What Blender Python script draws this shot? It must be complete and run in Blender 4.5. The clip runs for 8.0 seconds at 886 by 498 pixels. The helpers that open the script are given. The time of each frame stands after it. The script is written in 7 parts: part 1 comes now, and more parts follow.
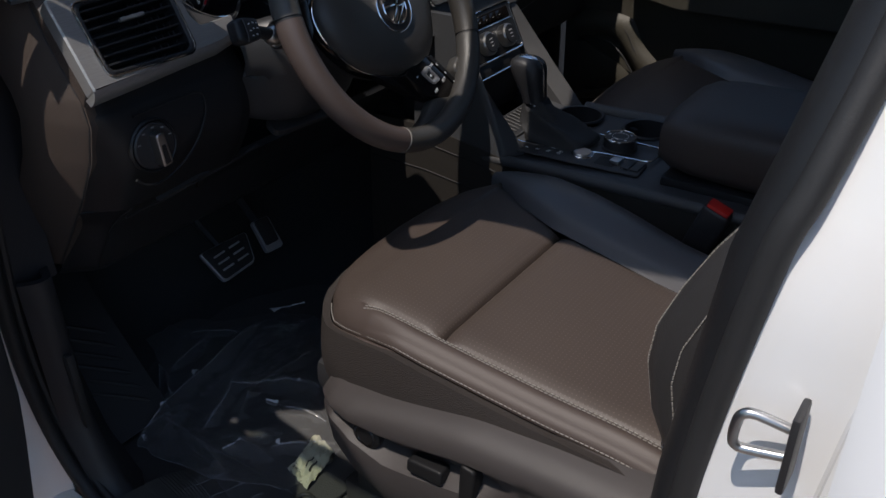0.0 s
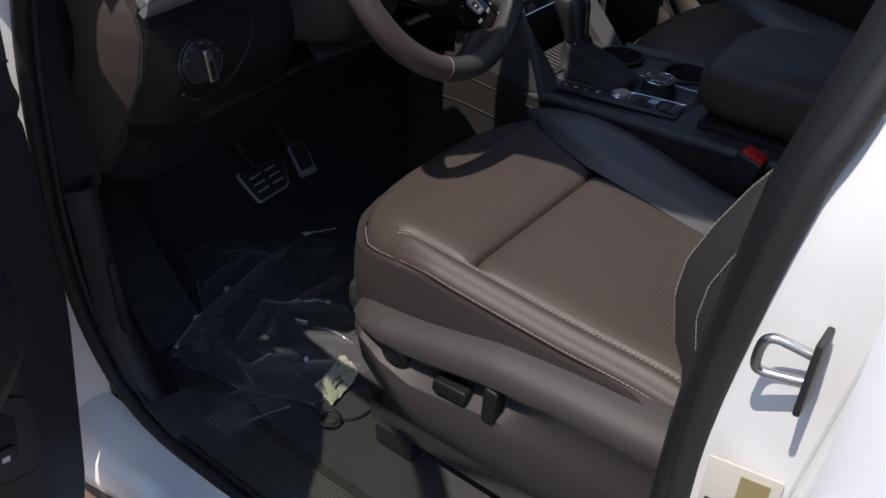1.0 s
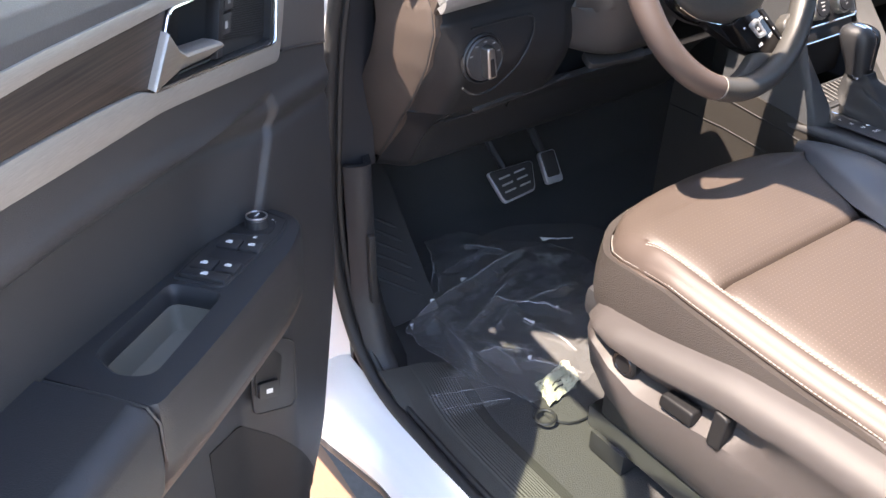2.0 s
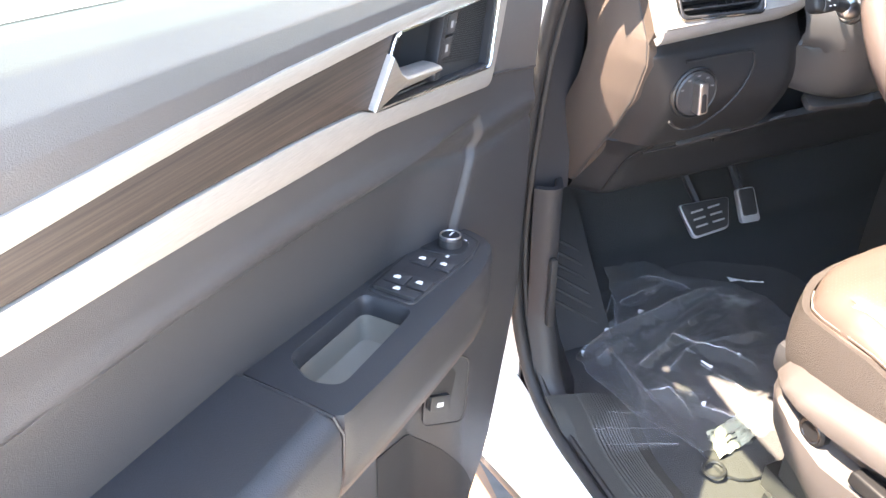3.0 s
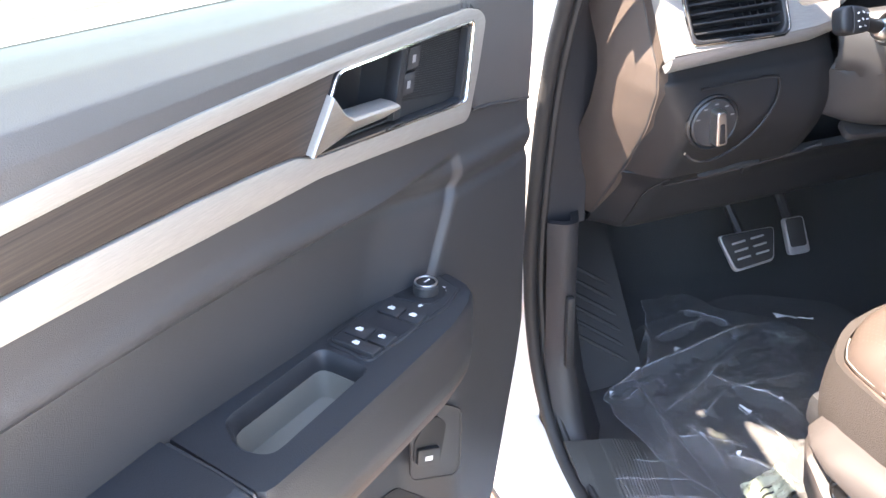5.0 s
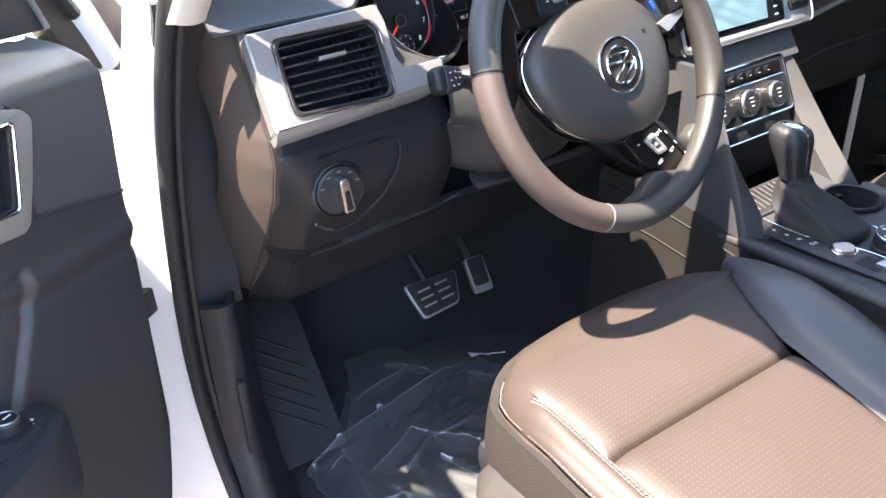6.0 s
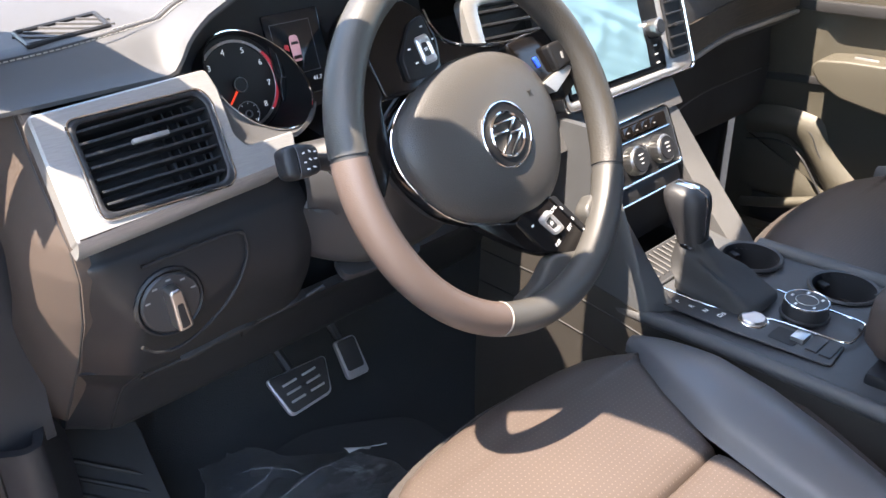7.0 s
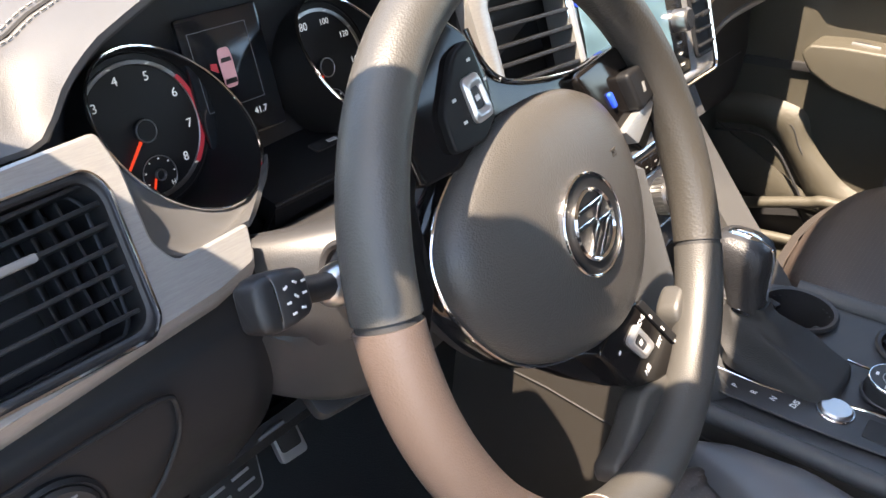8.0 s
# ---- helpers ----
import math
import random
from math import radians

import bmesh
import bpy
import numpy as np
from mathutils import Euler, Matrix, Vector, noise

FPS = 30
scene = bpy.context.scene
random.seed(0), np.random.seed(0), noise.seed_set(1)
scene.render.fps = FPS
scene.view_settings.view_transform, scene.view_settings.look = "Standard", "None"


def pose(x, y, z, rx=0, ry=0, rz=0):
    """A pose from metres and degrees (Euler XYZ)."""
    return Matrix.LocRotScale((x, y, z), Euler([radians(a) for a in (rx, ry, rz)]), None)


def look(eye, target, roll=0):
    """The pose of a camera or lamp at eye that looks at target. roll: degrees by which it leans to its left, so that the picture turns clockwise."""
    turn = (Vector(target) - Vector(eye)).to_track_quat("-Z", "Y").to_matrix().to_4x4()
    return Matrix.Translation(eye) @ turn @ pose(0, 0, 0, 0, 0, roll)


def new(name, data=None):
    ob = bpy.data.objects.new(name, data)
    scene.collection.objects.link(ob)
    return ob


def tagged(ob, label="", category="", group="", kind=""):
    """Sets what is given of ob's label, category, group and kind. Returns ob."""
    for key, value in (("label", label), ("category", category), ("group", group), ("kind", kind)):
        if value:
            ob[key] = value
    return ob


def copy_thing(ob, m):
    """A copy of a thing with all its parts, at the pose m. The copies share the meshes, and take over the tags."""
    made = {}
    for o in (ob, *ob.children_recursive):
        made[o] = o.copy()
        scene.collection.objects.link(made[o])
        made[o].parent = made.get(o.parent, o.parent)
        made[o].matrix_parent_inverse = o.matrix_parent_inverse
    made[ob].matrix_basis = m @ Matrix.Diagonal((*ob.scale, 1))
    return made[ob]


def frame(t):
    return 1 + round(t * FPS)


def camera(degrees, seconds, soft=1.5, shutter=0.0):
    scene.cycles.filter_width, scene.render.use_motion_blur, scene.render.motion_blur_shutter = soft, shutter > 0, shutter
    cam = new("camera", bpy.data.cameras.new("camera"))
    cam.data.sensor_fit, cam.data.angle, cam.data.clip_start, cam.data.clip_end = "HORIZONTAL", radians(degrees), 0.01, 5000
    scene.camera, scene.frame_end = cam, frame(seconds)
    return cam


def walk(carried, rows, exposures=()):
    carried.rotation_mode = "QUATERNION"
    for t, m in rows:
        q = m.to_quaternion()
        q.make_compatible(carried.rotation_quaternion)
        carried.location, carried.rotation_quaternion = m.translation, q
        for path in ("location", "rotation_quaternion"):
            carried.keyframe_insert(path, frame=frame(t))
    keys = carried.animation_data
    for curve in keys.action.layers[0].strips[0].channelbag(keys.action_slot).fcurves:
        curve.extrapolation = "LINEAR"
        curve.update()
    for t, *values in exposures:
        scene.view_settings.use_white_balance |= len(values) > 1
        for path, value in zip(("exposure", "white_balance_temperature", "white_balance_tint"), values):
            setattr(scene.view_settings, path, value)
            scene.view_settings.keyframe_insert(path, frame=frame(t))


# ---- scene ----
cam = camera(54.9, 8.0)
PATH = [
    (0, (-1.21, -0.674, 1.464), (0.187, 0.324, 0.438), -0.8),
    (0.5, (-1.227, -0.665, 1.463), (0.155, 0.297, 0.385), 0.9),
    (1, (-1.24, -0.68, 1.462), (0.065, 0.317, 0.321), 1.4),
    (1.5, (-1.281, -0.687, 1.464), (-0.126, 0.499, 0.342), 1.0),
    (2, (-1.298, -0.682, 1.459), (-0.336, 0.677, 0.352), 0.1),
    (2.2, (-1.313, -0.665, 1.459), (-0.394, 0.725, 0.352), 0.5),
    (3.3, (-1.299, -0.652, 1.478), (-0.789, 0.953, 0.4), -1.3),
    (3.5, (-1.289, -0.647, 1.474), (-0.834, 0.983, 0.409), -1.6),
    (4, (-1.253, -0.63, 1.472), (-0.908, 1.03, 0.411), -2.8),
    (4.2, (-1.244, -0.624, 1.471), (-0.916, 1.038, 0.408), -3.2),
    (5.3, (-1.164, -0.63, 1.464), (-0.571, 0.966, 0.415), -3.6),
    (5.5, (-1.133, -0.637, 1.465), (-0.43, 0.922, 0.427), -3.6),
    (5.9, (-1.048, -0.633, 1.473), (-0.132, 0.826, 0.457), -2.9),
    (6, (-1.039, -0.637, 1.471), (-0.069, 0.801, 0.475), -2.3),
    (6.5, (-0.976, -0.598, 1.467), (0.136, 0.764, 0.514), -1.0),
    (7, (-0.927, -0.493, 1.449), (0.303, 0.778, 0.516), -0.8),
    (7.2, (-0.892, -0.41, 1.448), (0.386, 0.808, 0.508), -0.9),
    (7.5, (-0.825, -0.291, 1.447), (0.516, 0.837, 0.483), -1.3),
    (8, (-0.773, -0.188, 1.42), (0.609, 0.821, 0.385), 2.4),
]
EXPOSURES = [(0.0, -0.04, 5950, 8), (0.5, 0.64, 5900, 8), (1.0, 0.25, 5900, 9), (1.5, 1.97, 5800, 11), (2.0, 2.80, 6600, 12), (3.3, 4.16, 7100, 10), (4.2, 3.90, 7150, 10), (5.3, 3.76, 6600, 10), (5.5, 3.76, 6600, 10), (6.0, 3.02, 6400, 9), (6.5, 3.09, 6450, 9), (7.0, 3.04, 6550, 9), (7.5, 2.92, 6750, 10), (8.0, 2.84, 7100, 10)]
walk(cam, [(t, look(eye, target, roll)) for t, eye, target, roll in PATH], EXPOSURES)

# ---- light: high sun from the driver's side, clear sky ----
SUN_FROM = Vector((-0.46, 0.05, 1.0)).normalized()
sun = new("sun", bpy.data.lights.new("sun", "SUN"))
sun.data.energy, sun.data.angle, sun.data.color = 4.1, radians(0.55), (1.0, 0.85, 0.71)
sun.matrix_world = Matrix.Translation((-3, 0.8, 6)) @ SUN_FROM.to_track_quat("Z", "Y").to_matrix().to_4x4()
world = bpy.data.worlds.new("world")
scene.world = world
world.use_nodes = True
wn = world.node_tree.nodes
sky = wn.new("ShaderNodeTexSky")
sky.sky_type, sky.sun_disc = "NISHITA", False
sky.sun_elevation = math.asin(SUN_FROM.z)
sky.sun_rotation = math.atan2(SUN_FROM.x, SUN_FROM.y)
world.node_tree.links.new(sky.outputs[0], wn["Background"].inputs[0])
wn["Background"].inputs[1].default_value = 0.15

# ---- materials ----


def mat(name, color, rough=0.5, metal=0.0, grain=0.0, grain_size=900.0, vary=0.12, vary_size=9.0, coat=0.0, spec=0.5, sheen=0.0):
    """A surface with slow blotches of tone, and a fine relief of the given strength."""
    m = bpy.data.materials.new(name)
    m.use_nodes = True
    n, ln = m.node_tree.nodes, m.node_tree.links
    b = n["Principled BSDF"]
    b.inputs["Metallic"].default_value = metal
    b.inputs["Specular IOR Level"].default_value = spec
    b.inputs["Coat Weight"].default_value = coat
    b.inputs["Coat Roughness"].default_value = 0.08
    b.inputs["Sheen Weight"].default_value = sheen
    co = n.new("ShaderNodeTexCoord")
    big = n.new("ShaderNodeTexNoise")
    big.inputs["Scale"].default_value, big.inputs["Detail"].default_value = vary_size, 6
    ln.new(co.outputs["Object"], big.inputs["Vector"])
    ramp = n.new("ShaderNodeMapRange")
    ramp.inputs["To Min"].default_value, ramp.inputs["To Max"].default_value = 1 - vary, 1 + vary
    ln.new(big.outputs["Fac"], ramp.inputs["Value"])
    mul = n.new("ShaderNodeVectorMath")
    mul.operation = "SCALE"
    mul.inputs[0].default_value = color
    ln.new(ramp.outputs[0], mul.inputs["Scale"])
    ln.new(mul.outputs[0], b.inputs["Base Color"])
    rr = n.new("ShaderNodeMapRange")
    rr.inputs["To Min"].default_value, rr.inputs["To Max"].default_value = max(0.02, rough * (1 - vary)), min(1, rough * (1 + vary))
    ln.new(big.outputs["Fac"], rr.inputs["Value"])
    ln.new(rr.outputs[0], b.inputs["Roughness"])
    if grain:
        fine = n.new("ShaderNodeTexNoise")
        fine.inputs["Scale"].default_value, fine.inputs["Detail"].default_value = grain_size, 3
        ln.new(co.outputs["Object"], fine.inputs["Vector"])
        bump = n.new("ShaderNodeBump")
        bump.inputs["Strength"].default_value, bump.inputs["Distance"].default_value = grain, 0.001
        ln.new(fine.outputs["Fac"], bump.inputs["Height"])
        ln.new(bump.outputs[0], b.inputs["Normal"])
    return m


def leather(name, color, rough, dots=False, cell=420.0, relief=0.35):
    """Grained leather: cells of a Voronoi relief; dots: rows of fine punched holes that show as pale points."""
    m = mat(name, color, rough, vary=0.1)
    n, ln = m.node_tree.nodes, m.node_tree.links
    b = n["Principled BSDF"]
    co = n["Texture Coordinate"]
    vo = n.new("ShaderNodeTexVoronoi")
    vo.inputs["Scale"].default_value = cell
    ln.new(co.outputs["Object"], vo.inputs["Vector"])
    bump = n.new("ShaderNodeBump")
    bump.inputs["Strength"].default_value, bump.inputs["Distance"].default_value = relief, 0.0012
    ln.new(vo.outputs["Distance"], bump.inputs["Height"])
    ln.new(bump.outputs[0], b.inputs["Normal"])
    if dots:
        xyz = n.new("ShaderNodeSeparateXYZ")
        ln.new(co.outputs["Object"], xyz.inputs[0])
        outs = []
        for axis, step in ((0, 0.0056), (1, 0.0056)):
            a = n.new("ShaderNodeMath")
            a.operation = "PINGPONG"
            ln.new(xyz.outputs[axis], a.inputs[0])
            a.inputs[1].default_value = step / 2
            outs.append(a)
        v = n.new("ShaderNodeCombineXYZ")
        ln.new(outs[0].outputs[0], v.inputs[0])
        ln.new(outs[1].outputs[0], v.inputs[1])
        ll = n.new("ShaderNodeVectorMath")
        ll.operation = "LENGTH"
        ln.new(v.outputs[0], ll.inputs[0])
        lt = n.new("ShaderNodeMapRange")
        lt.inputs["From Min"].default_value, lt.inputs["From Max"].default_value = 0.0005, 0.0009
        lt.inputs["To Min"].default_value, lt.inputs["To Max"].default_value = 0.24, 0.0
        ln.new(ll.outputs["Value"], lt.inputs["Value"])
        mix = n.new("ShaderNodeMix")
        mix.data_type = "RGBA"
        ln.new(lt.outputs[0], mix.inputs[0])
        ln.new(n["Vector Math"].outputs[0], mix.inputs[6])
        mix.inputs[7].default_value = (0.22, 0.19, 0.16, 1)
        ln.new(mix.outputs[2], b.inputs["Base Color"])
    return m


def streaked(name, dark, light, scale, rough, metal=0.0, coat=0.0):
    """Wood or brushed metal: grain drawn out along the object's x axis."""
    m = mat(name, dark, rough, metal, coat=coat)
    n, ln = m.node_tree.nodes, m.node_tree.links
    mp = n.new("ShaderNodeMapping")
    mp.inputs["Scale"].default_value = scale
    ln.new(n["Texture Coordinate"].outputs["Object"], mp.inputs["Vector"])
    no = n.new("ShaderNodeTexNoise")
    no.inputs["Scale"].default_value, no.inputs["Detail"].default_value, no.inputs["Roughness"].default_value = 1.0, 8, 0.7
    ln.new(mp.outputs[0], no.inputs["Vector"])
    mix = n.new("ShaderNodeMix")
    mix.data_type = "RGBA"
    mr = n.new("ShaderNodeMapRange")
    mr.inputs["From Min"].default_value, mr.inputs["From Max"].default_value = 0.35, 0.65
    ln.new(no.outputs["Fac"], mr.inputs["Value"])
    ln.new(mr.outputs[0], mix.inputs[0])
    mix.inputs[6].default_value, mix.inputs[7].default_value = (*dark, 1), (*light, 1)
    ln.new(mix.outputs[2], n["Principled BSDF"].inputs["Base Color"])
    return m


def clear(name, tint, gloss, rough=0.05, wrinkle=0.0, milk=0.0):
    """Thin clear film or pane: light passes straight, part is mirrored."""
    m = bpy.data.materials.new(name)
    m.use_nodes = True
    n, ln = m.node_tree.nodes, m.node_tree.links
    n.remove(n["Principled BSDF"])
    t, g, mix = n.new("ShaderNodeBsdfTransparent"), n.new("ShaderNodeBsdfGlossy"), n.new("ShaderNodeMixShader")
    t.inputs[0].default_value = (*tint, 1)
    g.inputs["Roughness"].default_value = rough
    fr = n.new("ShaderNodeFresnel")
    fr.inputs[0].default_value = 1.5
    k = n.new("ShaderNodeMath")
    k.operation = "MULTIPLY"
    k.inputs[1].default_value = gloss
    ln.new(fr.outputs[0], k.inputs[0])
    ln.new(k.outputs[0], mix.inputs[0])
    ln.new(t.outputs[0], mix.inputs[1])
    ln.new(g.outputs[0], mix.inputs[2])
    if wrinkle:
        no = n.new("ShaderNodeTexNoise")
        no.inputs["Scale"].default_value, no.inputs["Detail"].default_value = 28, 5
        co = n.new("ShaderNodeTexCoord")
        ln.new(co.outputs["Object"], no.inputs["Vector"])
        bump = n.new("ShaderNodeBump")
        bump.inputs["Strength"].default_value, bump.inputs["Distance"].default_value = wrinkle, 0.02
        ln.new(no.outputs["Fac"], bump.inputs["Height"])
        ln.new(bump.outputs[0], g.inputs["Normal"])
        ln.new(bump.outputs[0], fr.inputs["Normal"])
    if milk:
        d, mm = n.new("ShaderNodeBsdfDiffuse"), n.new("ShaderNodeMixShader")
        d.inputs[0].default_value = (0.85, 0.86, 0.88, 1)
        mm.inputs[0].default_value = milk
        ln.new(mix.outputs[0], mm.inputs[1])
        ln.new(d.outputs[0], mm.inputs[2])
        mix = mm
    ln.new(mix.outputs[0], n["Material Output"].inputs[0])
    return m


def glow(name, color, strength):
    m = mat(name, color, 0.4)
    b = m.node_tree.nodes["Principled BSDF"]
    b.inputs["Emission Color"].default_value = (*color, 1)
    b.inputs["Emission Strength"].default_value = strength
    return m


SEAT = leather("seat_leather", (0.058, 0.0435, 0.0375), 0.54, cell=1100, relief=0.10)
# seat leather again, made paler and bluish to carry the sky's light
SKYLIT_WEDGE = leather("skylit_wedge_leather", (0.094, 0.092, 0.097), 0.34, cell=1100, relief=0.08)
FLANK = mat("console_flank_plastic", (0.023, 0.0205, 0.018), 0.55, grain=0.3, grain_size=1500)
SEAT_DOTS = leather("perforated_leather", (0.056, 0.0425, 0.0360), 0.52, dots=True, cell=1100, relief=0.08)
SEAT_SIDE = leather("seat_side_vinyl", (0.029, 0.0235, 0.021), 0.66, cell=620, relief=0.6)
ARM_SKIN = leather("armrest_vinyl", (0.022, 0.023, 0.026), 0.5, cell=900, relief=0.15)
RIM = leather("wheel_leather", (0.076, 0.0565, 0.049), 0.45, cell=900, relief=0.13)
RIM_DARK = leather("black_wheel_leather", (0.048, 0.046, 0.043), 0.45, cell=900, relief=0.13)
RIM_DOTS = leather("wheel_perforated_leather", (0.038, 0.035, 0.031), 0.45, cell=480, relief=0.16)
PAD = leather("airbag_vinyl", (0.052, 0.049, 0.046), 0.38, cell=850, relief=0.22)
# wing vinyl: the shade on the backrest's sides is put into its colour
SHADED_WING = leather("shaded_wing_vinyl", (0.034, 0.033, 0.034), 0.45, cell=700, relief=0.2)
SOFT = mat("soft_dark_plastic", (0.058, 0.058, 0.060), 0.5, grain=0.35, grain_size=1400)
HARD = mat("hard_dark_plastic", (0.015, 0.0155, 0.0175), 0.42, grain=0.25, grain_size=1800, spec=0.38)
DECK = mat("console_deck_plastic", (0.046, 0.048, 0.052), 0.48, grain=0.3, grain_size=1800)
CAP = mat("grained_plastic", (0.066, 0.0505, 0.0425), 0.55, grain=0.5, grain_size=1500)
BASE_PLASTIC = mat("seat_base_plastic", (0.049, 0.043, 0.042), 0.5, grain=0.4, grain_size=1600)
BLACK = mat("matt_black_plastic", (0.026, 0.026, 0.028), 0.45, grain=0.15)
GLOSS = mat("gloss_black", (0.008, 0.007, 0.007), 0.10, vary=0.05, coat=0.15, spec=0.3)
RUBBER = mat("black_rubber", (0.020, 0.020, 0.021), 0.6, grain=0.2)
# near-black for joints, and for hollows whose shade it carries as colour
DEEP = mat("cavity_shade_black", (0.012, 0.012, 0.013), 0.7)
SILVER = streaked("satin_silver", (0.325, 0.322, 0.32), (0.385, 0.38, 0.375), (60, 900, 900), 0.36, 0.6)
WOOD = streaked("dark_wood", (0.009, 0.007, 0.006), (0.046, 0.034, 0.026), (7, 300, 520), 0.5, coat=0.05)
PALE = mat("pale_satin_silver", (0.6, 0.6, 0.61), 0.35, 0.75, vary=0.04)
CHROME = mat("chrome", (0.82, 0.82, 0.83), 0.08, 1.0, vary=0.03)
STEEL = mat("brushed_steel", (0.5, 0.5, 0.5), 0.3, 1.0, grain=0.1)
WHITE = mat("white_paint", (0.86, 0.86, 0.86), 0.22, vary=0.02, coat=0.7)
CARPET = mat("dark_carpet", (0.034, 0.034, 0.035), 0.95, grain=1.0, grain_size=420, vary=0.45, vary_size=160, sheen=0.15)
TREAD = mat("sill_plate_plastic", (0.05, 0.05, 0.047), 0.6, grain=0.5, grain_size=900)
BEIGE = mat("beige_headliner", (0.55, 0.47, 0.38), 0.9, grain=0.6, grain_size=900)
RED = mat("red_plastic", (0.6, 0.025, 0.02), 0.4)
MARK = mat("white_marking", (0.7, 0.7, 0.7), 0.5)
DIM = mat("grey_marking", (0.22, 0.22, 0.22), 0.5)
FUNNEL = mat("black_bezel", (0.010, 0.010, 0.011), 0.5, spec=0.25)
# passenger door plastic: warm sunlight is mixed into this paler colour
SUN_TINTED_TRIM = mat("sun_tinted_door_plastic", (0.060, 0.055, 0.043), 0.5, grain=0.4, grain_size=1300)
SKYLIT_DOOR_TOP = mat("skylit_door_top", (0.062, 0.061, 0.062), 0.36, grain=0.3, grain_size=1100, spec=0.6)
DOOR_SILVER = streaked("door_satin_silver", (0.31, 0.295, 0.27), (0.37, 0.35, 0.32), (60, 900, 900), 0.42, 0.6)
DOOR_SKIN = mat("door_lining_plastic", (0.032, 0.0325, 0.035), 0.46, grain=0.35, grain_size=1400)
WELL = mat("pale_well_tint", (0.16, 0.15, 0.125), 0.7, grain=0.3)
THREAD = mat("grey_thread", (0.25, 0.235, 0.215), 0.85)
PAPER = mat("folded_paper", (0.40, 0.40, 0.31), 0.7, grain=0.8, grain_size=90, vary=0.3, vary_size=40)
LABEL = mat("sticker", (0.6, 0.57, 0.5), 0.5)
OCHRE = mat("sticker_print", (0.3, 0.25, 0.12), 0.5)
CONCRETE = mat("sunlit_concrete", (0.38, 0.36, 0.345), 0.9, grain=0.8, grain_size=90, vary=0.25, vary_size=1.5)
PAVING = mat("orange_paving", (0.16, 0.098, 0.062), 0.85, grain=0.6, grain_size=120, vary=0.2, vary_size=6)
ASPHALT = mat("asphalt", (0.06, 0.06, 0.06), 0.9, grain=1.0, grain_size=160, vary=0.5, vary_size=60)
FILM = clear("clear_film", (0.96, 0.96, 0.97), 0.45, 0.2, 0.2, milk=0.06)
FOLD = clear("creased_film", (0.96, 0.96, 0.97), 2.2, 0.14, 0.0, milk=0.16)
GLINT = clear("film_glint", (0.95, 0.95, 0.97), 2.5, 0.12, 0.0, milk=0.85)
TINTED = clear("green_tinted_glass", (0.55, 0.62, 0.52), 1.0)
TRIM = mat("dark_trim_plastic", (0.020, 0.020, 0.023), 0.5, grain=0.3, grain_size=1500)
GLASS = clear("car_glass", (0.86, 0.9, 0.88), 1.0)
SCREEN = mat("dark_display", (0.012, 0.014, 0.018), 0.12, coat=0.5)
BLUEFILM = mat("pale_blue_film", (0.15, 0.26, 0.32), 0.18, vary=0.08, coat=0.5)
BLUE = mat("blue_spot", (0.02, 0.08, 0.75), 0.35)
DIAL = mat("dial_face", (0.01, 0.01, 0.011), 0.5)
NEEDLE = glow("lit_needle", (0.85, 0.06, 0.02), 0.12)
LIT = glow("lit_numerals", (0.75, 0.78, 0.8), 0.06)
LITRED = glow("lit_red", (0.40, 0.03, 0.045), 0.05)
LITPINK = glow("lit_car_picture", (0.5, 0.28, 0.32), 0.06)

# ---- building blocks ----


def finish(bm, name, material, m=None, flat=False):
    bmesh.ops.recalc_face_normals(bm, faces=bm.faces)
    me = bpy.data.meshes.new(name)
    if m is not None:
        bm.transform(m)
    bm.to_mesh(me)
    bm.free()
    if not flat:
        me.polygons.foreach_set("use_smooth", [True] * len(me.polygons))
        me.set_sharp_from_angle(angle=radians(38))
    me.materials.append(material)
    return me


def thing(name, label, category, at=(0, 0, 0), group="", kind=""):
    ob = new(name)
    ob.location = at
    ob.empty_display_size = 0.05
    bpy.context.view_layer.update()
    return tagged(ob, label, category, group, kind)


def solid(name, bm, material, label="", category="", kind="", group=""):
    return tagged(new(name, finish(bm, name, material)), label, category, group, kind)


def axes(o, x, y):
    x, y = Vector(x).normalized(), Vector(y)
    z = x.cross(y).normalized()
    y = z.cross(x)
    m = Matrix((x, y, z)).transposed().to_4x4()
    m.translation = o
    return m


def box(c, s, bev=0.003, seg=2, m=None):
    bm = bmesh.new()
    bmesh.ops.create_cube(bm, size=1)
    bmesh.ops.scale(bm, vec=s, verts=bm.verts)
    if bev:
        bmesh.ops.bevel(bm, geom=list(bm.edges), offset=min(bev, 0.45 * min(s)), segments=seg, profile=0.6, affect="EDGES")
    bmesh.ops.translate(bm, vec=c, verts=bm.verts)
    if m is not None:
        bm.transform(m)
    return bm


def prism(pts, z0, z1, bev=0.002, seg=2, m=None):
    """A polygon of the local xy plane, drawn out from z0 to z1, its edges rounded."""
    bm = bmesh.new()
    vs = [bm.verts.new((x, y, z0)) for x, y in pts]
    f = bm.faces.new(vs)
    top = bmesh.ops.extrude_face_region(bm, geom=[f])
    bmesh.ops.translate(bm, vec=(0, 0, z1 - z0), verts=[g for g in top["geom"] if isinstance(g, bmesh.types.BMVert)])
    if bev:
        es = [e for e in bm.edges if abs(e.verts[0].co.z - e.verts[1].co.z) < 1e-6]
        bmesh.ops.bevel(bm, geom=es, offset=bev, segments=seg, profile=0.6, affect="EDGES", clamp_overlap=True)
    if m is not None:
        bm.transform(m)
    return bm


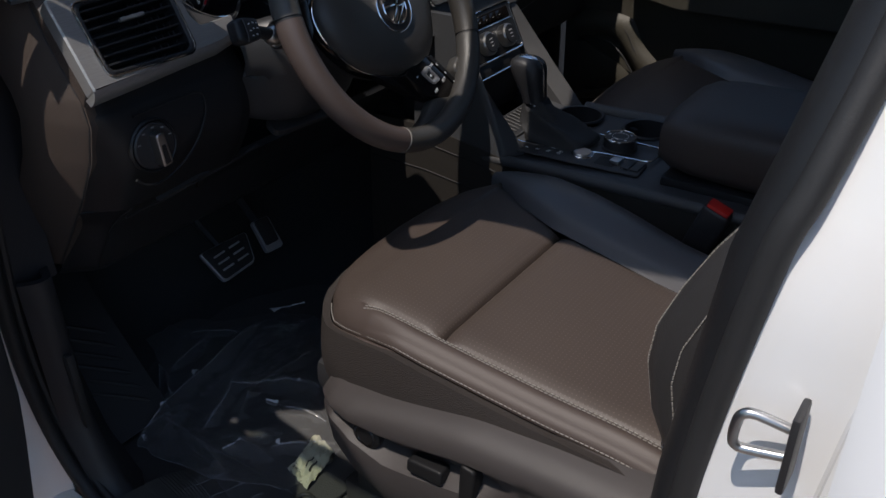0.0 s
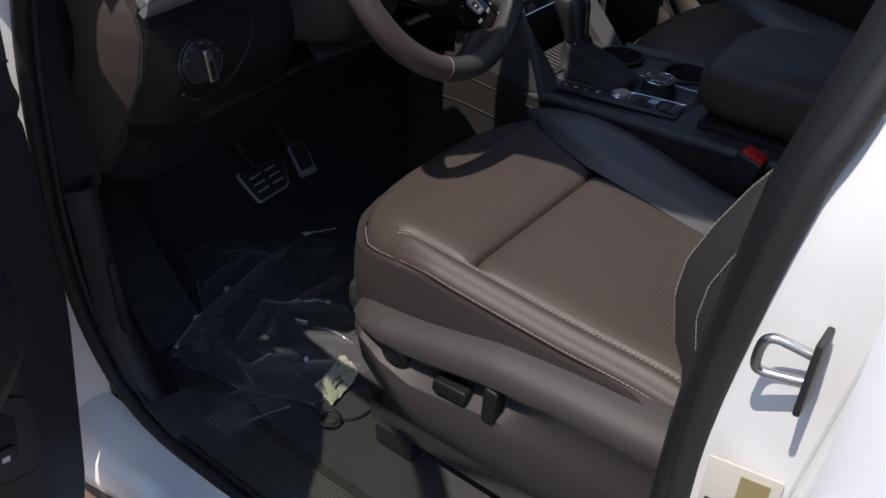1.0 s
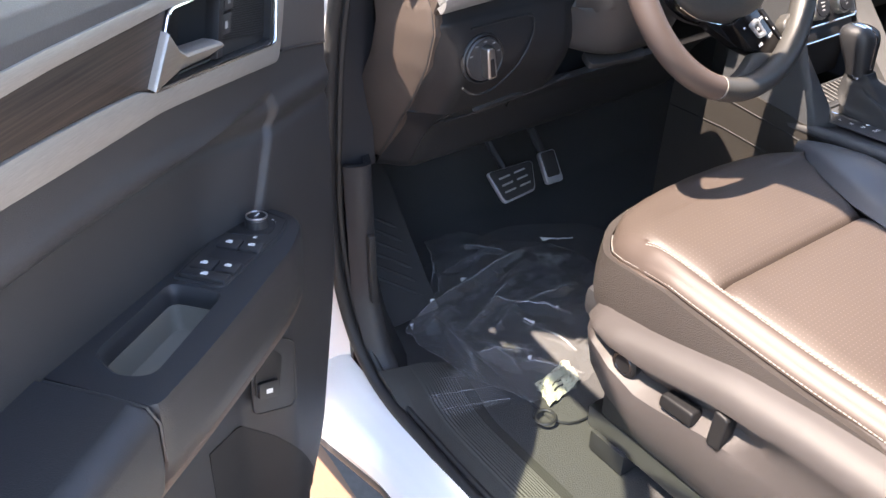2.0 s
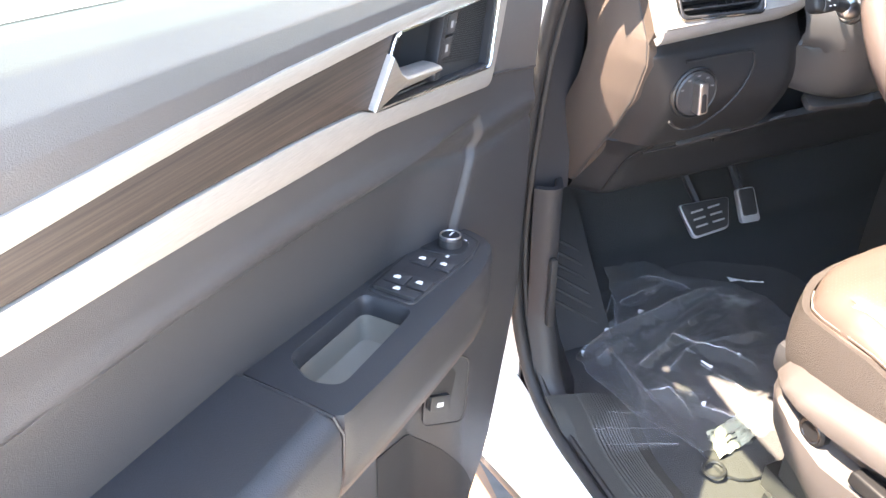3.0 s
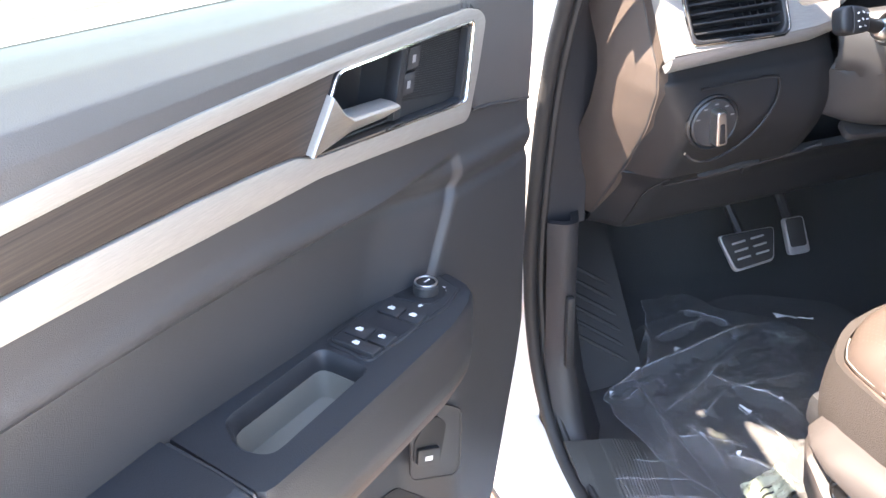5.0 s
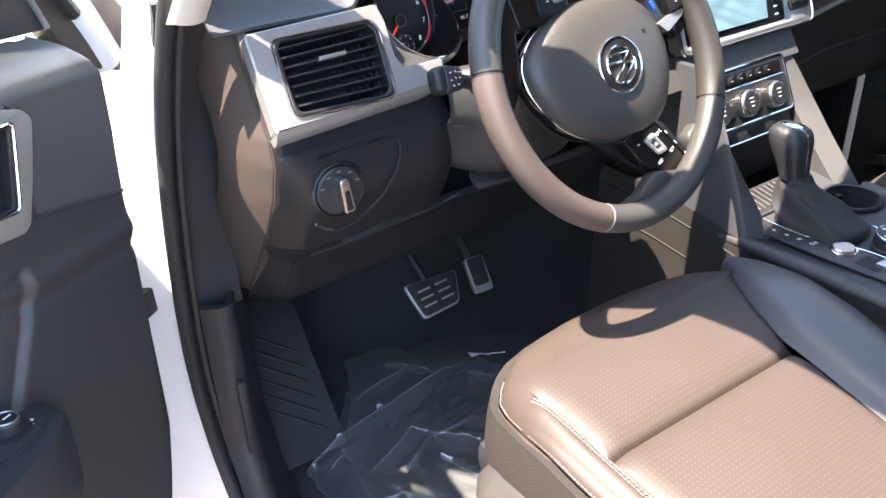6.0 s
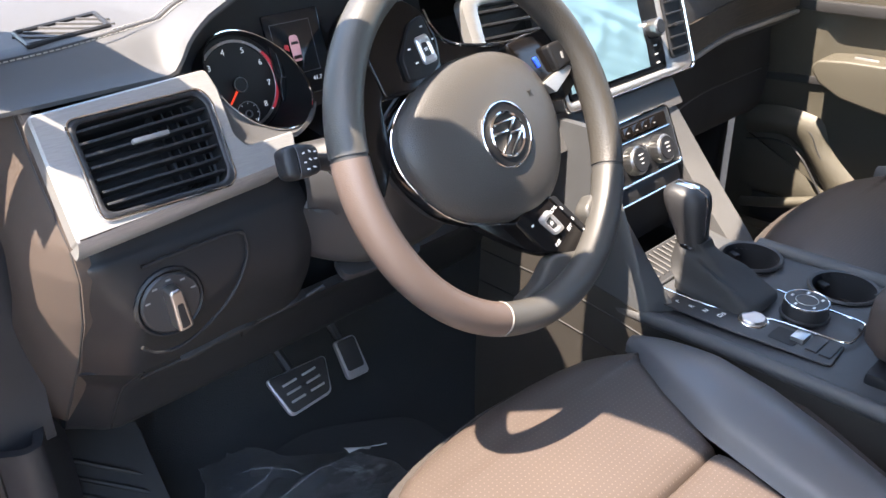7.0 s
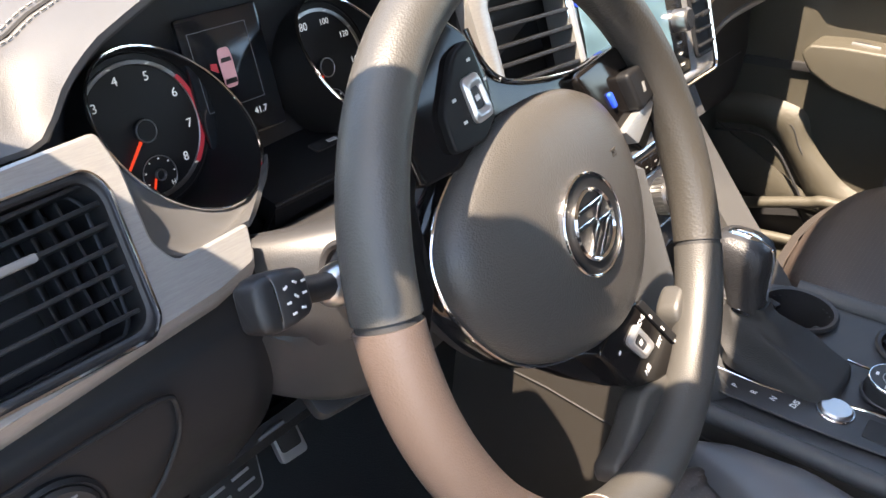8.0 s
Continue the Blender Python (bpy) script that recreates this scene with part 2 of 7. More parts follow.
def loft(rings, closed=True, caps=True):
    bm = bmesh.new()
    vr = [[bm.verts.new(p) for p in r] for r in rings]
    n = len(rings[0])
    for a, b in zip(vr, vr[1:]):
        for i in range(n if closed else n - 1):
            j = (i + 1) % n
            bm.faces.new((a[i], a[j], b[j], b[i]))
    if caps and closed:
        bm.faces.new(vr[0])
        bm.faces.new(list(reversed(vr[-1])))
    return bm


def spline(pts, n):
    """n + 1 points on a smooth curve through pts."""
    p = [Vector(q) for q in pts]
    p = [2 * p[0] - p[1]] + p + [2 * p[-1] - p[-2]]
    out, k = [], len(pts) - 1
    for i in range(n + 1):
        t = i / n * k
        j = min(int(t), k - 1)
        t -= j
        a, b, c, d = p[j], p[j + 1], p[j + 2], p[j + 3]
        out.append(0.5 * (2 * b + (c - a) * t + (2 * a - 5 * b + 4 * c - d) * t * t + (3 * b - a - 3 * c + d) * t ** 3))
    return out


def tube(pts, r, n=8, closed=False, flatten=1.0, m=None):
    p = [Vector(q) for q in pts]
    k = len(p)
    rings, up = [], None
    for i in range(k):
        d = (p[(i + 1) % k] - p[i - 1]) if closed else (p[min(i + 1, k - 1)] - p[max(i - 1, 0)])
        d.normalize()
        if up is None:
            up = d.orthogonal().normalized()
        up = (up - d * up.dot(d)).normalized()
        side = d.cross(up)
        rr = r[i] if isinstance(r, (list, tuple)) else r
        rings.append([p[i] + (up * math.cos(a) + side * math.sin(a) * flatten) * rr for a in (2 * math.pi * j / n for j in range(n))])
    if closed:
        bm = bmesh.new()
        vr = [[bm.verts.new(q) for q in ring] for ring in rings]
        for i in range(k):
            a, b = vr[i], vr[(i + 1) % k]
            for j in range(n):
                bm.faces.new((a[j], a[(j + 1) % n], b[(j + 1) % n], b[j]))
    else:
        bm = loft(rings)
    if m is not None:
        bm.transform(m)
    return bm


def sheet(fn, nu, nv, thick=0.0):
    """The surface fn(u, v), u and v from 0 to 1; thick: its depth, against the normal."""
    pts = [[Vector(fn(i / nu, j / nv)) for j in range(nv + 1)] for i in range(nu + 1)]
    bm = bmesh.new()
    top = [[bm.verts.new(q) for q in row] for row in pts]
    for i in range(nu):
        for j in range(nv):
            bm.faces.new((top[i][j], top[i + 1][j], top[i + 1][j + 1], top[i][j + 1]))
    if thick:
        low = []
        for i in range(nu + 1):
            row = []
            for j in range(nv + 1):
                a = pts[min(i + 1, nu)][j] - pts[max(i - 1, 0)][j]
                b = pts[i][min(j + 1, nv)] - pts[i][max(j - 1, 0)]
                row.append(bm.verts.new(pts[i][j] - a.cross(b).normalized() * thick))
            low.append(row)
        for i in range(nu):
            for j in range(nv):
                bm.faces.new((low[i][j], low[i][j + 1], low[i + 1][j + 1], low[i + 1][j]))
        for i in range(nu):
            bm.faces.new((top[i][0], low[i][0], low[i + 1][0], top[i + 1][0]))
            bm.faces.new((top[i][nv], top[i + 1][nv], low[i + 1][nv], low[i][nv]))
        for j in range(nv):
            bm.faces.new((top[0][j], top[0][j + 1], low[0][j + 1], low[0][j]))
            bm.faces.new((top[nu][j], low[nu][j], low[nu][j + 1], top[nu][j + 1]))
    return bm


def disc(c, r, h, m=None, n=32, bev=0.001, hole=0.0):
    """A round plate of height h standing on c, along the local z; hole: the radius of its opening."""
    ring = lambda rad, z: [(c[0] + rad * math.cos(2 * math.pi * i / n), c[1] + rad * math.sin(2 * math.pi * i / n), c[2] + z) for i in range(n)]
    if hole:
        rs = [ring(hole, 0), ring(r, 0), ring(r, h - bev), ring(r - bev, h), ring(hole + bev, h), ring(hole, h - bev), ring(hole, 0)]
        bm = loft(rs, caps=False)
        bmesh.ops.remove_doubles(bm, verts=bm.verts, dist=1e-6)
    else:
        bm = loft([ring(r, 0), ring(r, h - bev), ring(r - bev, h)])
    if m is not None:
        bm.transform(m)
    return bm


def band(outer, inner, z0, z1, m=None, bev=0.0015):
    """A frame between two outlines of equally many points, from z0 to z1 along the local z."""
    o = lambda pts, z: [(x, y, z) for x, y in pts]
    mid = lambda a, b, k: [(p[0] + (q[0] - p[0]) * k, p[1] + (q[1] - p[1]) * k) for p, q in zip(a, b)]
    w = min((Vector(p) - Vector(q)).length for p, q in zip(outer, inner))
    k = min(0.45, bev / max(w, 1e-5))
    bm = loft([o(inner, z0), o(outer, z0), o(outer, z1 - bev), o(mid(outer, inner, k), z1), o(mid(inner, outer, k), z1), o(inner, z1 - bev), o(inner, z0)], caps=False)
    bmesh.ops.remove_doubles(bm, verts=bm.verts, dist=1e-7)
    if m is not None:
        bm.transform(m)
    return bm


def rounded(pts, r, n=5):
    """The polygon with its corners rounded to radius r."""
    out = []
    k = len(pts)
    for i in range(k):
        p, a, b = Vector(pts[i]), Vector(pts[i - 1]), Vector(pts[(i + 1) % k])
        da, db = (a - p), (b - p)
        ra = min(r, da.length * 0.45, db.length * 0.45)
        s, e = p + da.normalized() * ra, p + db.normalized() * ra
        for j in range(n + 1):
            t = j / n
            out.append(tuple((1 - t) ** 2 * s + 2 * t * (1 - t) * p + t * t * e))
    return out


def inset(pts, d):
    """The outline, counted anticlockwise, moved inwards by d (outwards where d is negative)."""
    out, n = [], len(pts)
    for i in range(n):
        a, p, b = Vector(pts[i - 1]), Vector(pts[i]), Vector(pts[(i + 1) % n])
        t = ((p - a).normalized() + (b - p).normalized()).normalized()
        out.append((p.x - t.y * d, p.y + t.x * d))
    return out


def plate_with_hole(outer, hole, z0, z1, bev, m):
    """A flat plate between two anticlockwise outlines of any count, its edges chamfered."""
    bm = bmesh.new()
    ring = lambda pts, z: [bm.verts.new((x, y, z)) for x, y in pts]
    tops = []
    for pts, sgn in ((outer, 1), (hole, -1)):
        low, mid, top = ring(pts, z0), ring(pts, z1 - bev), ring(inset(pts, sgn * bev), z1)
        n = len(pts)
        for a, b in ((low, mid), (mid, top)):
            for i in range(n):
                bm.faces.new((a[i], a[(i + 1) % n], b[(i + 1) % n], b[i]))
        tops += [bm.edges.get((top[i], top[(i + 1) % n])) for i in range(n)]
    bmesh.ops.triangle_fill(bm, use_beauty=True, use_dissolve=False, edges=tops)
    bm.transform(m)
    return bm


def rect(x0, y0, x1, y1):
    return [(x0, y0), (x1, y0), (x1, y1), (x0, y1)]


def letters(body, size, m, depth=0.0004, center=True):
    cu = bpy.data.curves.new("letters", "FONT")
    cu.body, cu.size, cu.extrude = body, size, depth
    cu.resolution_u = 3
    if center:
        cu.align_x, cu.align_y = "CENTER", "CENTER"
    ob = bpy.data.objects.new("letters", cu)
    me = bpy.data.meshes.new_from_object(ob)
    bm = bmesh.new()
    bm.from_mesh(me)
    bm.transform(m)
    bpy.data.objects.remove(ob)
    return bm


def merge(*bms):
    out = bmesh.new()
    for b in bms:
        me = bpy.data.meshes.new("tmp")
        b.to_mesh(me)
        b.free()
        out.from_mesh(me)
        bpy.data.meshes.remove(me)
    return out


def stitches(pts, step=0.0055, r=0.0006):
    """A row of short threads along a curve."""
    out, carry = [], 0.0
    p = [Vector(q) for q in pts]
    dist = [0.0]
    for a, b in zip(p, p[1:]):
        dist.append(dist[-1] + (b - a).length)

    def at(s):
        for k in range(len(p) - 1):
            if s <= dist[k + 1]:
                return p[k].lerp(p[k + 1], (s - dist[k]) / max(dist[k + 1] - dist[k], 1e-9))
        return p[-1]
    s = 0.0
    while s + step * 0.7 < dist[-1]:
        out.append(tube([at(s), at(s + step * 0.7)], r, 4))
        s += step
    return merge(*out)



def part(name, bm, material, parent, label="", flat=False):
    """Links a bmesh, built in the world's metres, as one mesh under a thing or a part of it."""
    top = parent
    while top.parent:
        top = top.parent
    bm.transform(top.matrix_basis.inverted())
    ob = new(name, finish(bm, name, material, flat=flat))
    ob.parent = parent
    return tagged(ob, label)


def smooth(a, b, x):
    t = min(1.0, max(0.0, (x - a) / (b - a)))
    return t * t * (3 - 2 * t)


def table(x, xs, ys):
    return float(np.interp(x, xs, ys))


def ray_outline(poly, c, n):
    out = []
    for i in range(n):
        a = 2 * math.pi * i / n
        d = Vector((math.cos(a), math.sin(a)))
        best = None
        for k in range(len(poly)):
            p, q = Vector(poly[k - 1]) - Vector(c), Vector(poly[k]) - Vector(c)
            e = q - p
            den = d.x * e.y - d.y * e.x
            if abs(den) < 1e-12:
                continue
            t = (p.x * e.y - p.y * e.x) / den
            s = (p.x * d.y - p.y * d.x) / den
            if t > 0 and -1e-9 <= s <= 1 + 1e-9 and (best is None or t > best):
                best = t
        out.append((c[0] + d.x * best, c[1] + d.y * best))
    return out


# ---- ground and far surroundings ----
solid("ground", sheet(lambda u, v: (-400 + 800 * u, -400 + 800 * v, 0.0), 8, 8), CONCRETE, "pale sunlit concrete ground", "ground", "structure")

solid("pavement", sheet(lambda u, v: (-1.75 + 1.013 * u + 0.006 * math.sin(190 * v), -6.0 + 14.0 * v, 0.006), 10, 400, 0.005), PAVING, "warm orange sunlit paving", "pavement", "structure")
solid("road", sheet(lambda u, v: (-0.737 + 2.1 * u + (0.006 * math.sin(190 * v) if u < 0.05 else 0), -6.0 + 14.0 * v, 0.005), 20, 400, 0.004), ASPHALT, "grey asphalt under the car", "road", "structure")
# unseen dark strip, added to weaken light bounced up into the doorway
solid("bounce_cut_strip", sheet(lambda u, v: (-4.6 + 2.86 * u, -6.0 + 14.0 * v, 0.004), 10, 40, 0.003), ASPHALT, "unseen dark ground strip, added to cut bounced light", "road", "structure")

# ---- the car's shell round the seats ----
FLOOR_Z = 0.488
floor_profile = spline([(-1.9, FLOOR_Z), (-0.5, FLOOR_Z), (0.1, FLOOR_Z), (0.5, FLOOR_Z), (0.62, 0.53), (0.74, 0.68), (0.82, 0.9), (0.84, 1.1)], 40)
solid("floor", sheet(lambda u, v: (-0.785 + 1.57 * u, floor_profile[round(v * 40)].x, floor_profile[round(v * 40)].y), 20, 40, 0.03), CARPET, "black carpeted car floor and toe board", "floor", "structure")

# door opening: outline of the rubber seal, (x, y, z), from the windscreen pillar down, along the sill and up the middle pillar
SEAL = [(-0.705, 0.02, 1.56), (-0.742, 0.115, 1.44), (-0.776, 0.200, 1.30), (-0.797, 0.262, 1.12), (-0.81, 0.285, 0.92), (-0.812, 0.292, 0.76), (-0.806, 0.272, 0.62), (-0.802, 0.20, 0.535),
        (-0.800, 0.05, 0.512), (-0.798, -0.2, 0.51), (-0.796, -0.42, 0.525), (-0.792, -0.53, 0.60), (-0.786, -0.566, 0.75), (-0.78, -0.565, 1.0), (-0.777, -0.587, 1.2), (-0.768, -0.601, 1.26), (-0.738, -0.617, 1.34), (-0.70, -0.630, 1.45), (-0.66, -0.63, 1.56)]
seal_line = spline(SEAL, 120)


def offset_line(line, dx, dy, dz, a=0, b=None):
    return [p + Vector((dx, dy, dz)) for p in line[a:b]]


body = thing("bodyshell", "white painted car body round the open front doorway", "car body", (-0.8, 0.0, 0.4), kind="structure")
part("door_seal", tube(seal_line, 0.0095, 10), RUBBER, body, "black rubber door seal")
part("inner_seal_lip", tube(offset_line(seal_line, 0.016, 0.0, 0.0), 0.006, 8), RUBBER, body, "black rubber seal lip")

# white sill below the seal
def sill(u, v):
    y = 0.42 - 1.3 * u
    low = min(0.455, max(0.375, 0.395 + 0.33 * (0.26 - y)))
    zz = [0.515 + (low - 0.515) * f for f in (0, 0.06, 0.16, 0.3, 0.55, 0.82, 1.0)]
    xx = [-0.800, -0.815, -0.832, -0.85, -0.868, -0.876, -0.872]
    k = v * 6
    return (table(k, range(7), xx), y, table(k, range(7), zz) + 0.02 * smooth(0.1, 0.4, y) * (1 - v))


part("rocker_trim", tube([Vector(sill(u, 1.0)) + Vector((0.010, 0, -0.010)) for u in np.linspace(0, 1, 24)], 0.013, 10), BLACK, body, "black rocker trim")
part("sill", sheet(sill, 30, 24, -0.01), WHITE, body, "white painted door sill")

# white front pillar, behind the door's hinges
def front_jamb(u, v):
    z = 0.46 + 0.98 * u
    x0, y0 = table(z, [0.46, 0.62, 0.76, 0.92, 1.12, 1.30, 1.44], [-0.802, -0.806, -0.812, -0.81, -0.797, -0.776, -0.742]), table(z, [0.46, 0.535, 0.62, 0.76, 0.92, 1.12, 1.30, 1.44], [0.30, 0.29, 0.292, 0.297, 0.29, 0.268, 0.232, 0.135])
    w = 0.11 - 0.085 * smooth(1.05, 1.28, z)
    return (x0 + 0.006 - (w + 0.018) * v, y0 - 0.002 + 0.014 * smooth(0.0, 0.15, v) + 0.05 * v + 0.05 * v * v, z)


part("front_pillar_jamb", sheet(front_jamb, 30, 10, 0.012), WHITE, body, "white painted front pillar")
part("front_wing_edge", sheet(lambda u, v: (-0.955 - 0.02 * math.sin(math.pi * v * 0.5), 0.262 + 0.8 * v, 0.47 + 0.72 * u), 10, 10, 0.01), WHITE, body, "white painted front wing")
strap = axes((-0.865, 0.302, 0.895), (-0.8, -0.6, 0), (0, 0, 1))
check = part("door_check_strap", merge(box((0, 0, 0), (0.09, 0.014, 0.008), 0.002, m=strap), box((-0.03, 0, 0.004), (0.034, 0.036, 0.02), 0.004, m=strap)), BLACK, body, "black door check strap")
part("bolt", disc((-0.03, 0, 0.014), 0.008, 0.006, strap, 12), STEEL, check, "steel bolt")

# white middle pillar with the door latch's loop
def mid_jamb(u, v):
    z = 0.5 + 1.06 * u
    lean = table(z, [0.5, 0.75, 1.0, 1.2, 1.38, 1.56], [0.0, 0.002, 0.004, 0.010, 0.060, 0.125])
    ys = [-0.565, -0.60, -0.640, -0.652, -0.660]
    xs = [-0.783, -0.794, -0.800, -0.815, -0.85]
    front = table(z, [0.5, 0.6, 0.75, 1.0, 1.146, 1.25, 1.33, 1.56], [0.05, 0.03, 0.004, 0.004, -0.010, -0.031, -0.047, -0.066])
    return (table(v * 4, range(5), xs) + lean, table(v * 4, range(5), ys) + front, z)


part("middle_pillar_jamb", sheet(mid_jamb, 30, 24, -0.012), WHITE, body, "white painted middle pillar")


def mid_trim(u, v):
    z = 0.5 + 1.1 * u
    zs = [0.50, 0.525, 0.60, 0.75, 1.0, 1.2, 1.26, 1.34, 1.45, 1.56, 1.62]
    x0 = table(z, zs, [-0.796, -0.796, -0.792, -0.786, -0.780, -0.776, -0.765, -0.735, -0.70, -0.660, -0.63])
    y0 = table(z, zs, [-0.40, -0.42, -0.53, -0.563, -0.565, -0.587, -0.601, -0.617, -0.630, -0.635, -0.638])
    a = v * math.pi * 0.62
    return (x0 + 0.004 + 0.036 * (1 - math.cos(a)), y0 + 0.002 + 0.020 * math.sin(a), z)


part("middle_pillar_trim", sheet(mid_trim, 30, 16, -0.008), HARD, body, "dark plastic pillar trim")
crease_line = [Vector(mid_jamb((z - 0.5) / 1.06, 0.62)) + Vector((-0.0005, 0.0, 0)) for z in np.linspace(0.62, 1.5, 30)]
part("pillar_fold", tube(crease_line, 0.004, 8), WHITE, body, "white folded pillar edge")
part("rear_door_edge", sheet(lambda u, v: (-0.862 - 0.035 * math.sin(math.pi * 0.5 * v) + 0.1 * smooth(1.1, 1.6, 0.45 + 1.1 * u), -0.668 - 0.9 * v * v, 0.45 + 1.1 * u), 14, 14, 0.02), WHITE, body, "white painted rear door edge")
part("rear_hinge_cover", merge(box((-0.888, -0.672, 1.078), (0.014, 0.022, 0.046), 0.004), box((-0.884, -0.664, 1.078), (0.012, 0.010, 0.026), 0.003)), WHITE, body, "white painted rear hinge cover")
part("rear_hinge_bolt", box((-0.882, -0.660, 1.049), (0.014, 0.014, 0.006), 0.002), BLACK, body, "black rear hinge bolt")
part("rear_gap_seal", tube([(-0.852 + 0.1 * smooth(1.1, 1.6, z), -0.668, z) for z in np.linspace(0.5, 1.5, 24)], 0.005, 8), RUBBER, body, "black rear door seal")
part("latch_plate", box((-0.808, -0.6275, 1.119), (0.024, 0.005, 0.056), 0.0025, m=Matrix.Identity(4)), BLACK, body, "dark latch plate")
loop = spline([(-0.800, -0.626, 1.126), (-0.803, -0.606, 1.130), (-0.8045, -0.599, 1.1295), (-0.805, -0.5955, 1.124), (-0.805, -0.5945, 1.110), (-0.8045, -0.597, 1.104), (-0.803, -0.604, 1.103), (-0.800, -0.626, 1.106)], 40)
part("latch_loop", tube([Vector(p) + Vector((-0.003, 0.0, 0)) for p in loop], 0.0033, 10), STEEL, body, "shiny steel latch loop")
stick = axes((-0.8045, -0.609, 0.985), (0.15, -0.99, 0), (0.05, 0, 1))
lab = part("sticker", box((0.0, 0, -0.001), (0.05, 0.06, 0.0015), 0.0004, m=stick), LABEL, body, "pale printed sticker")
part("print_patch", box((0.008, 0.012, 0.0), (0.02, 0.022, 0.0012), 0, m=stick), OCHRE, lab)
for i in range(6):
    part("print_bar", box((-0.004, -0.008 - 0.0035 * i, 0.0), (0.034 - 0.004 * (i % 3), 0.0016, 0.001), 0, m=stick), BLACK, lab)

# roof, pillars above the waist, far side and back
def roof(u, v):
    x = -0.605 + 1.21 * v
    w = abs(2 * v - 1)
    front = table(abs(x), [0, 0.3, 0.43, 0.48, 0.52, 0.57, 0.605], [0.055, 0.035, 0.015, 0.003, -0.014, -0.03, -0.045])
    y = front - (1.8 + front) * u
    return (x, y, 1.735 - 0.075 * w ** 4 - 0.03 * smooth(-0.25, 0.1, y))


solid("roof", sheet(roof, 16, 24, -0.03), BEIGE, "pale fabric headliner under the roof", "ceiling", kind="structure")
REAR_EDGE = [(0.80, 0.36, 1.10), (0.745, 0.24, 1.30), (0.703, 0.105, 1.43), (0.676, 0.026, 1.50), (0.652, -0.045, 1.60), (0.645, -0.12, 1.65)]
FORE_EDGE = [(0.80, 0.62, 1.17), (0.765, 0.42, 1.32), (0.735, 0.27, 1.45), (0.69, 0.13, 1.55), (0.658, 0.050, 1.62), (0.635, 0.037, 1.65), (0.612, 0.008, 1.675)]
for sgn, nm in ((-1, "pillar_front_left"), (1, "pillar_front_right")):
    ra, fa = spline(REAR_EDGE, 20), spline(FORE_EDGE, 20)

    def pillar(u, v, sgn=sgn, ra=ra, fa=fa):
        p = ra[round(u * 20)].lerp(fa[round(u * 20)], v)
        return (sgn * (p.x + 0.010 * math.sin(math.pi * v)), p.y, p.z)
    solid(nm, sheet(pillar, 20, 10, -0.022 * sgn), BEIGE, "pale trimmed windscreen pillar", "pillar", kind="structure")
for sgn, nm in ((-1, "rail_left"), (1, "rail_right")):
    solid(nm, tube(spline([(sgn * 0.622, -0.036, 1.640), (sgn * 0.618, -0.07, 1.657), (sgn * 0.614, -0.5, 1.675), (sgn * 0.61, -1.8, 1.67)], 12), 0.030, 10), BEIGE, "pale roof rail trim", "roof rail", kind="structure")
solid("windscreen", sheet(lambda u, v: ((-0.70 + 1.4 * v) * (1 - 0.12 * u), 0.95 - 0.97 * u, 1.19 + 0.52 * u), 8, 8), GLASS, "clear windscreen", "windscreen", kind="structure").visible_shadow = False
solid("wall_rear", box((0, -1.85, 1.1), (1.5, 0.04, 1.3), 0.01), SOFT, "dark rear end of the cabin", "wall", kind="structure")
solid("wall_left_rear", merge(box((-0.76, -1.25, 0.85), (0.05, 1.15, 0.8), 0.01)), SOFT, "dark rear side wall of the cabin", "wall", kind="structure")
solid("wall_right_rear", merge(box((0.80, -1.25, 0.85), (0.05, 1.15, 0.8), 0.01)), SOFT, "dark rear side wall of the cabin", "wall", kind="structure")
solid("bulkhead", box((0, 0.90, 0.8), (1.6, 0.04, 0.8), 0.01), DEEP, "dark bulkhead behind the dashboard", "wall", kind="structure")
solid("bonnet", sheet(lambda u, v: (-0.85 + 1.7 * u, 0.98 + 1.0 * v, 1.13 - 0.12 * v * v - 0.05 * (2 * u - 1) ** 4), 10, 10, 0.02), WHITE, "white painted bonnet", "bonnet", kind="structure")

# ---- foot of the front pillar, inside ----
def kick(u, v):
    z = 0.50 + 0.385 * u
    y = table(z, [0.5, 0.56, 0.66, 0.9], [0.17, 0.235, 0.272, 0.272])
    a = v
    return (-0.795 + 0.056 * a + 0.035 * smooth(0.78, 1.0, a), y + 0.004 - 0.016 * math.sin(math.pi * min(1, a * 1.0)) + 0.09 * smooth(0.75, 1.0, a), z)


def pillar_trim(u, v):
    z = 0.866 + 0.400 * u
    x0, y0 = table(z, [0.888, 0.95, 1.12, 1.253], [-0.798, -0.797, -0.792, -0.786]), table(z, [0.888, 0.93, 1.12, 1.20, 1.253], [0.288, 0.296, 0.298, 0.276, 0.246])
    wide, turn = table(z, [0.888, 0.95, 1.12, 1.253], [0.066, 0.071, 0.076, 0.058]), table(z, [0.888, 0.95, 1.12, 1.185, 1.253], [0.004, 0.004, 0.004, 0.0, -0.004])
    return (x0 + wide * v, y0 + turn * v, z)


tr = thing("pillar_trim", "dark grey plastic trim at the foot of the front pillar", "trim", (-0.77, 0.28, 0.5))
part("lower_cover", sheet(kick, 20, 14, -0.01), TRIM, tr)
part("upper_cover", sheet(pillar_trim, 20, 14, -0.01), TRIM, tr)
part("beige_cover", sheet(lambda u, v: (-0.783 + 0.055 * u + 0.028 * v, 0.206 - 0.008 * math.sin(math.pi * v) - 0.078 * u, 1.258 + 0.17 * u), 10, 10, 0.01), BEIGE, tr, "beige upper pillar cover")
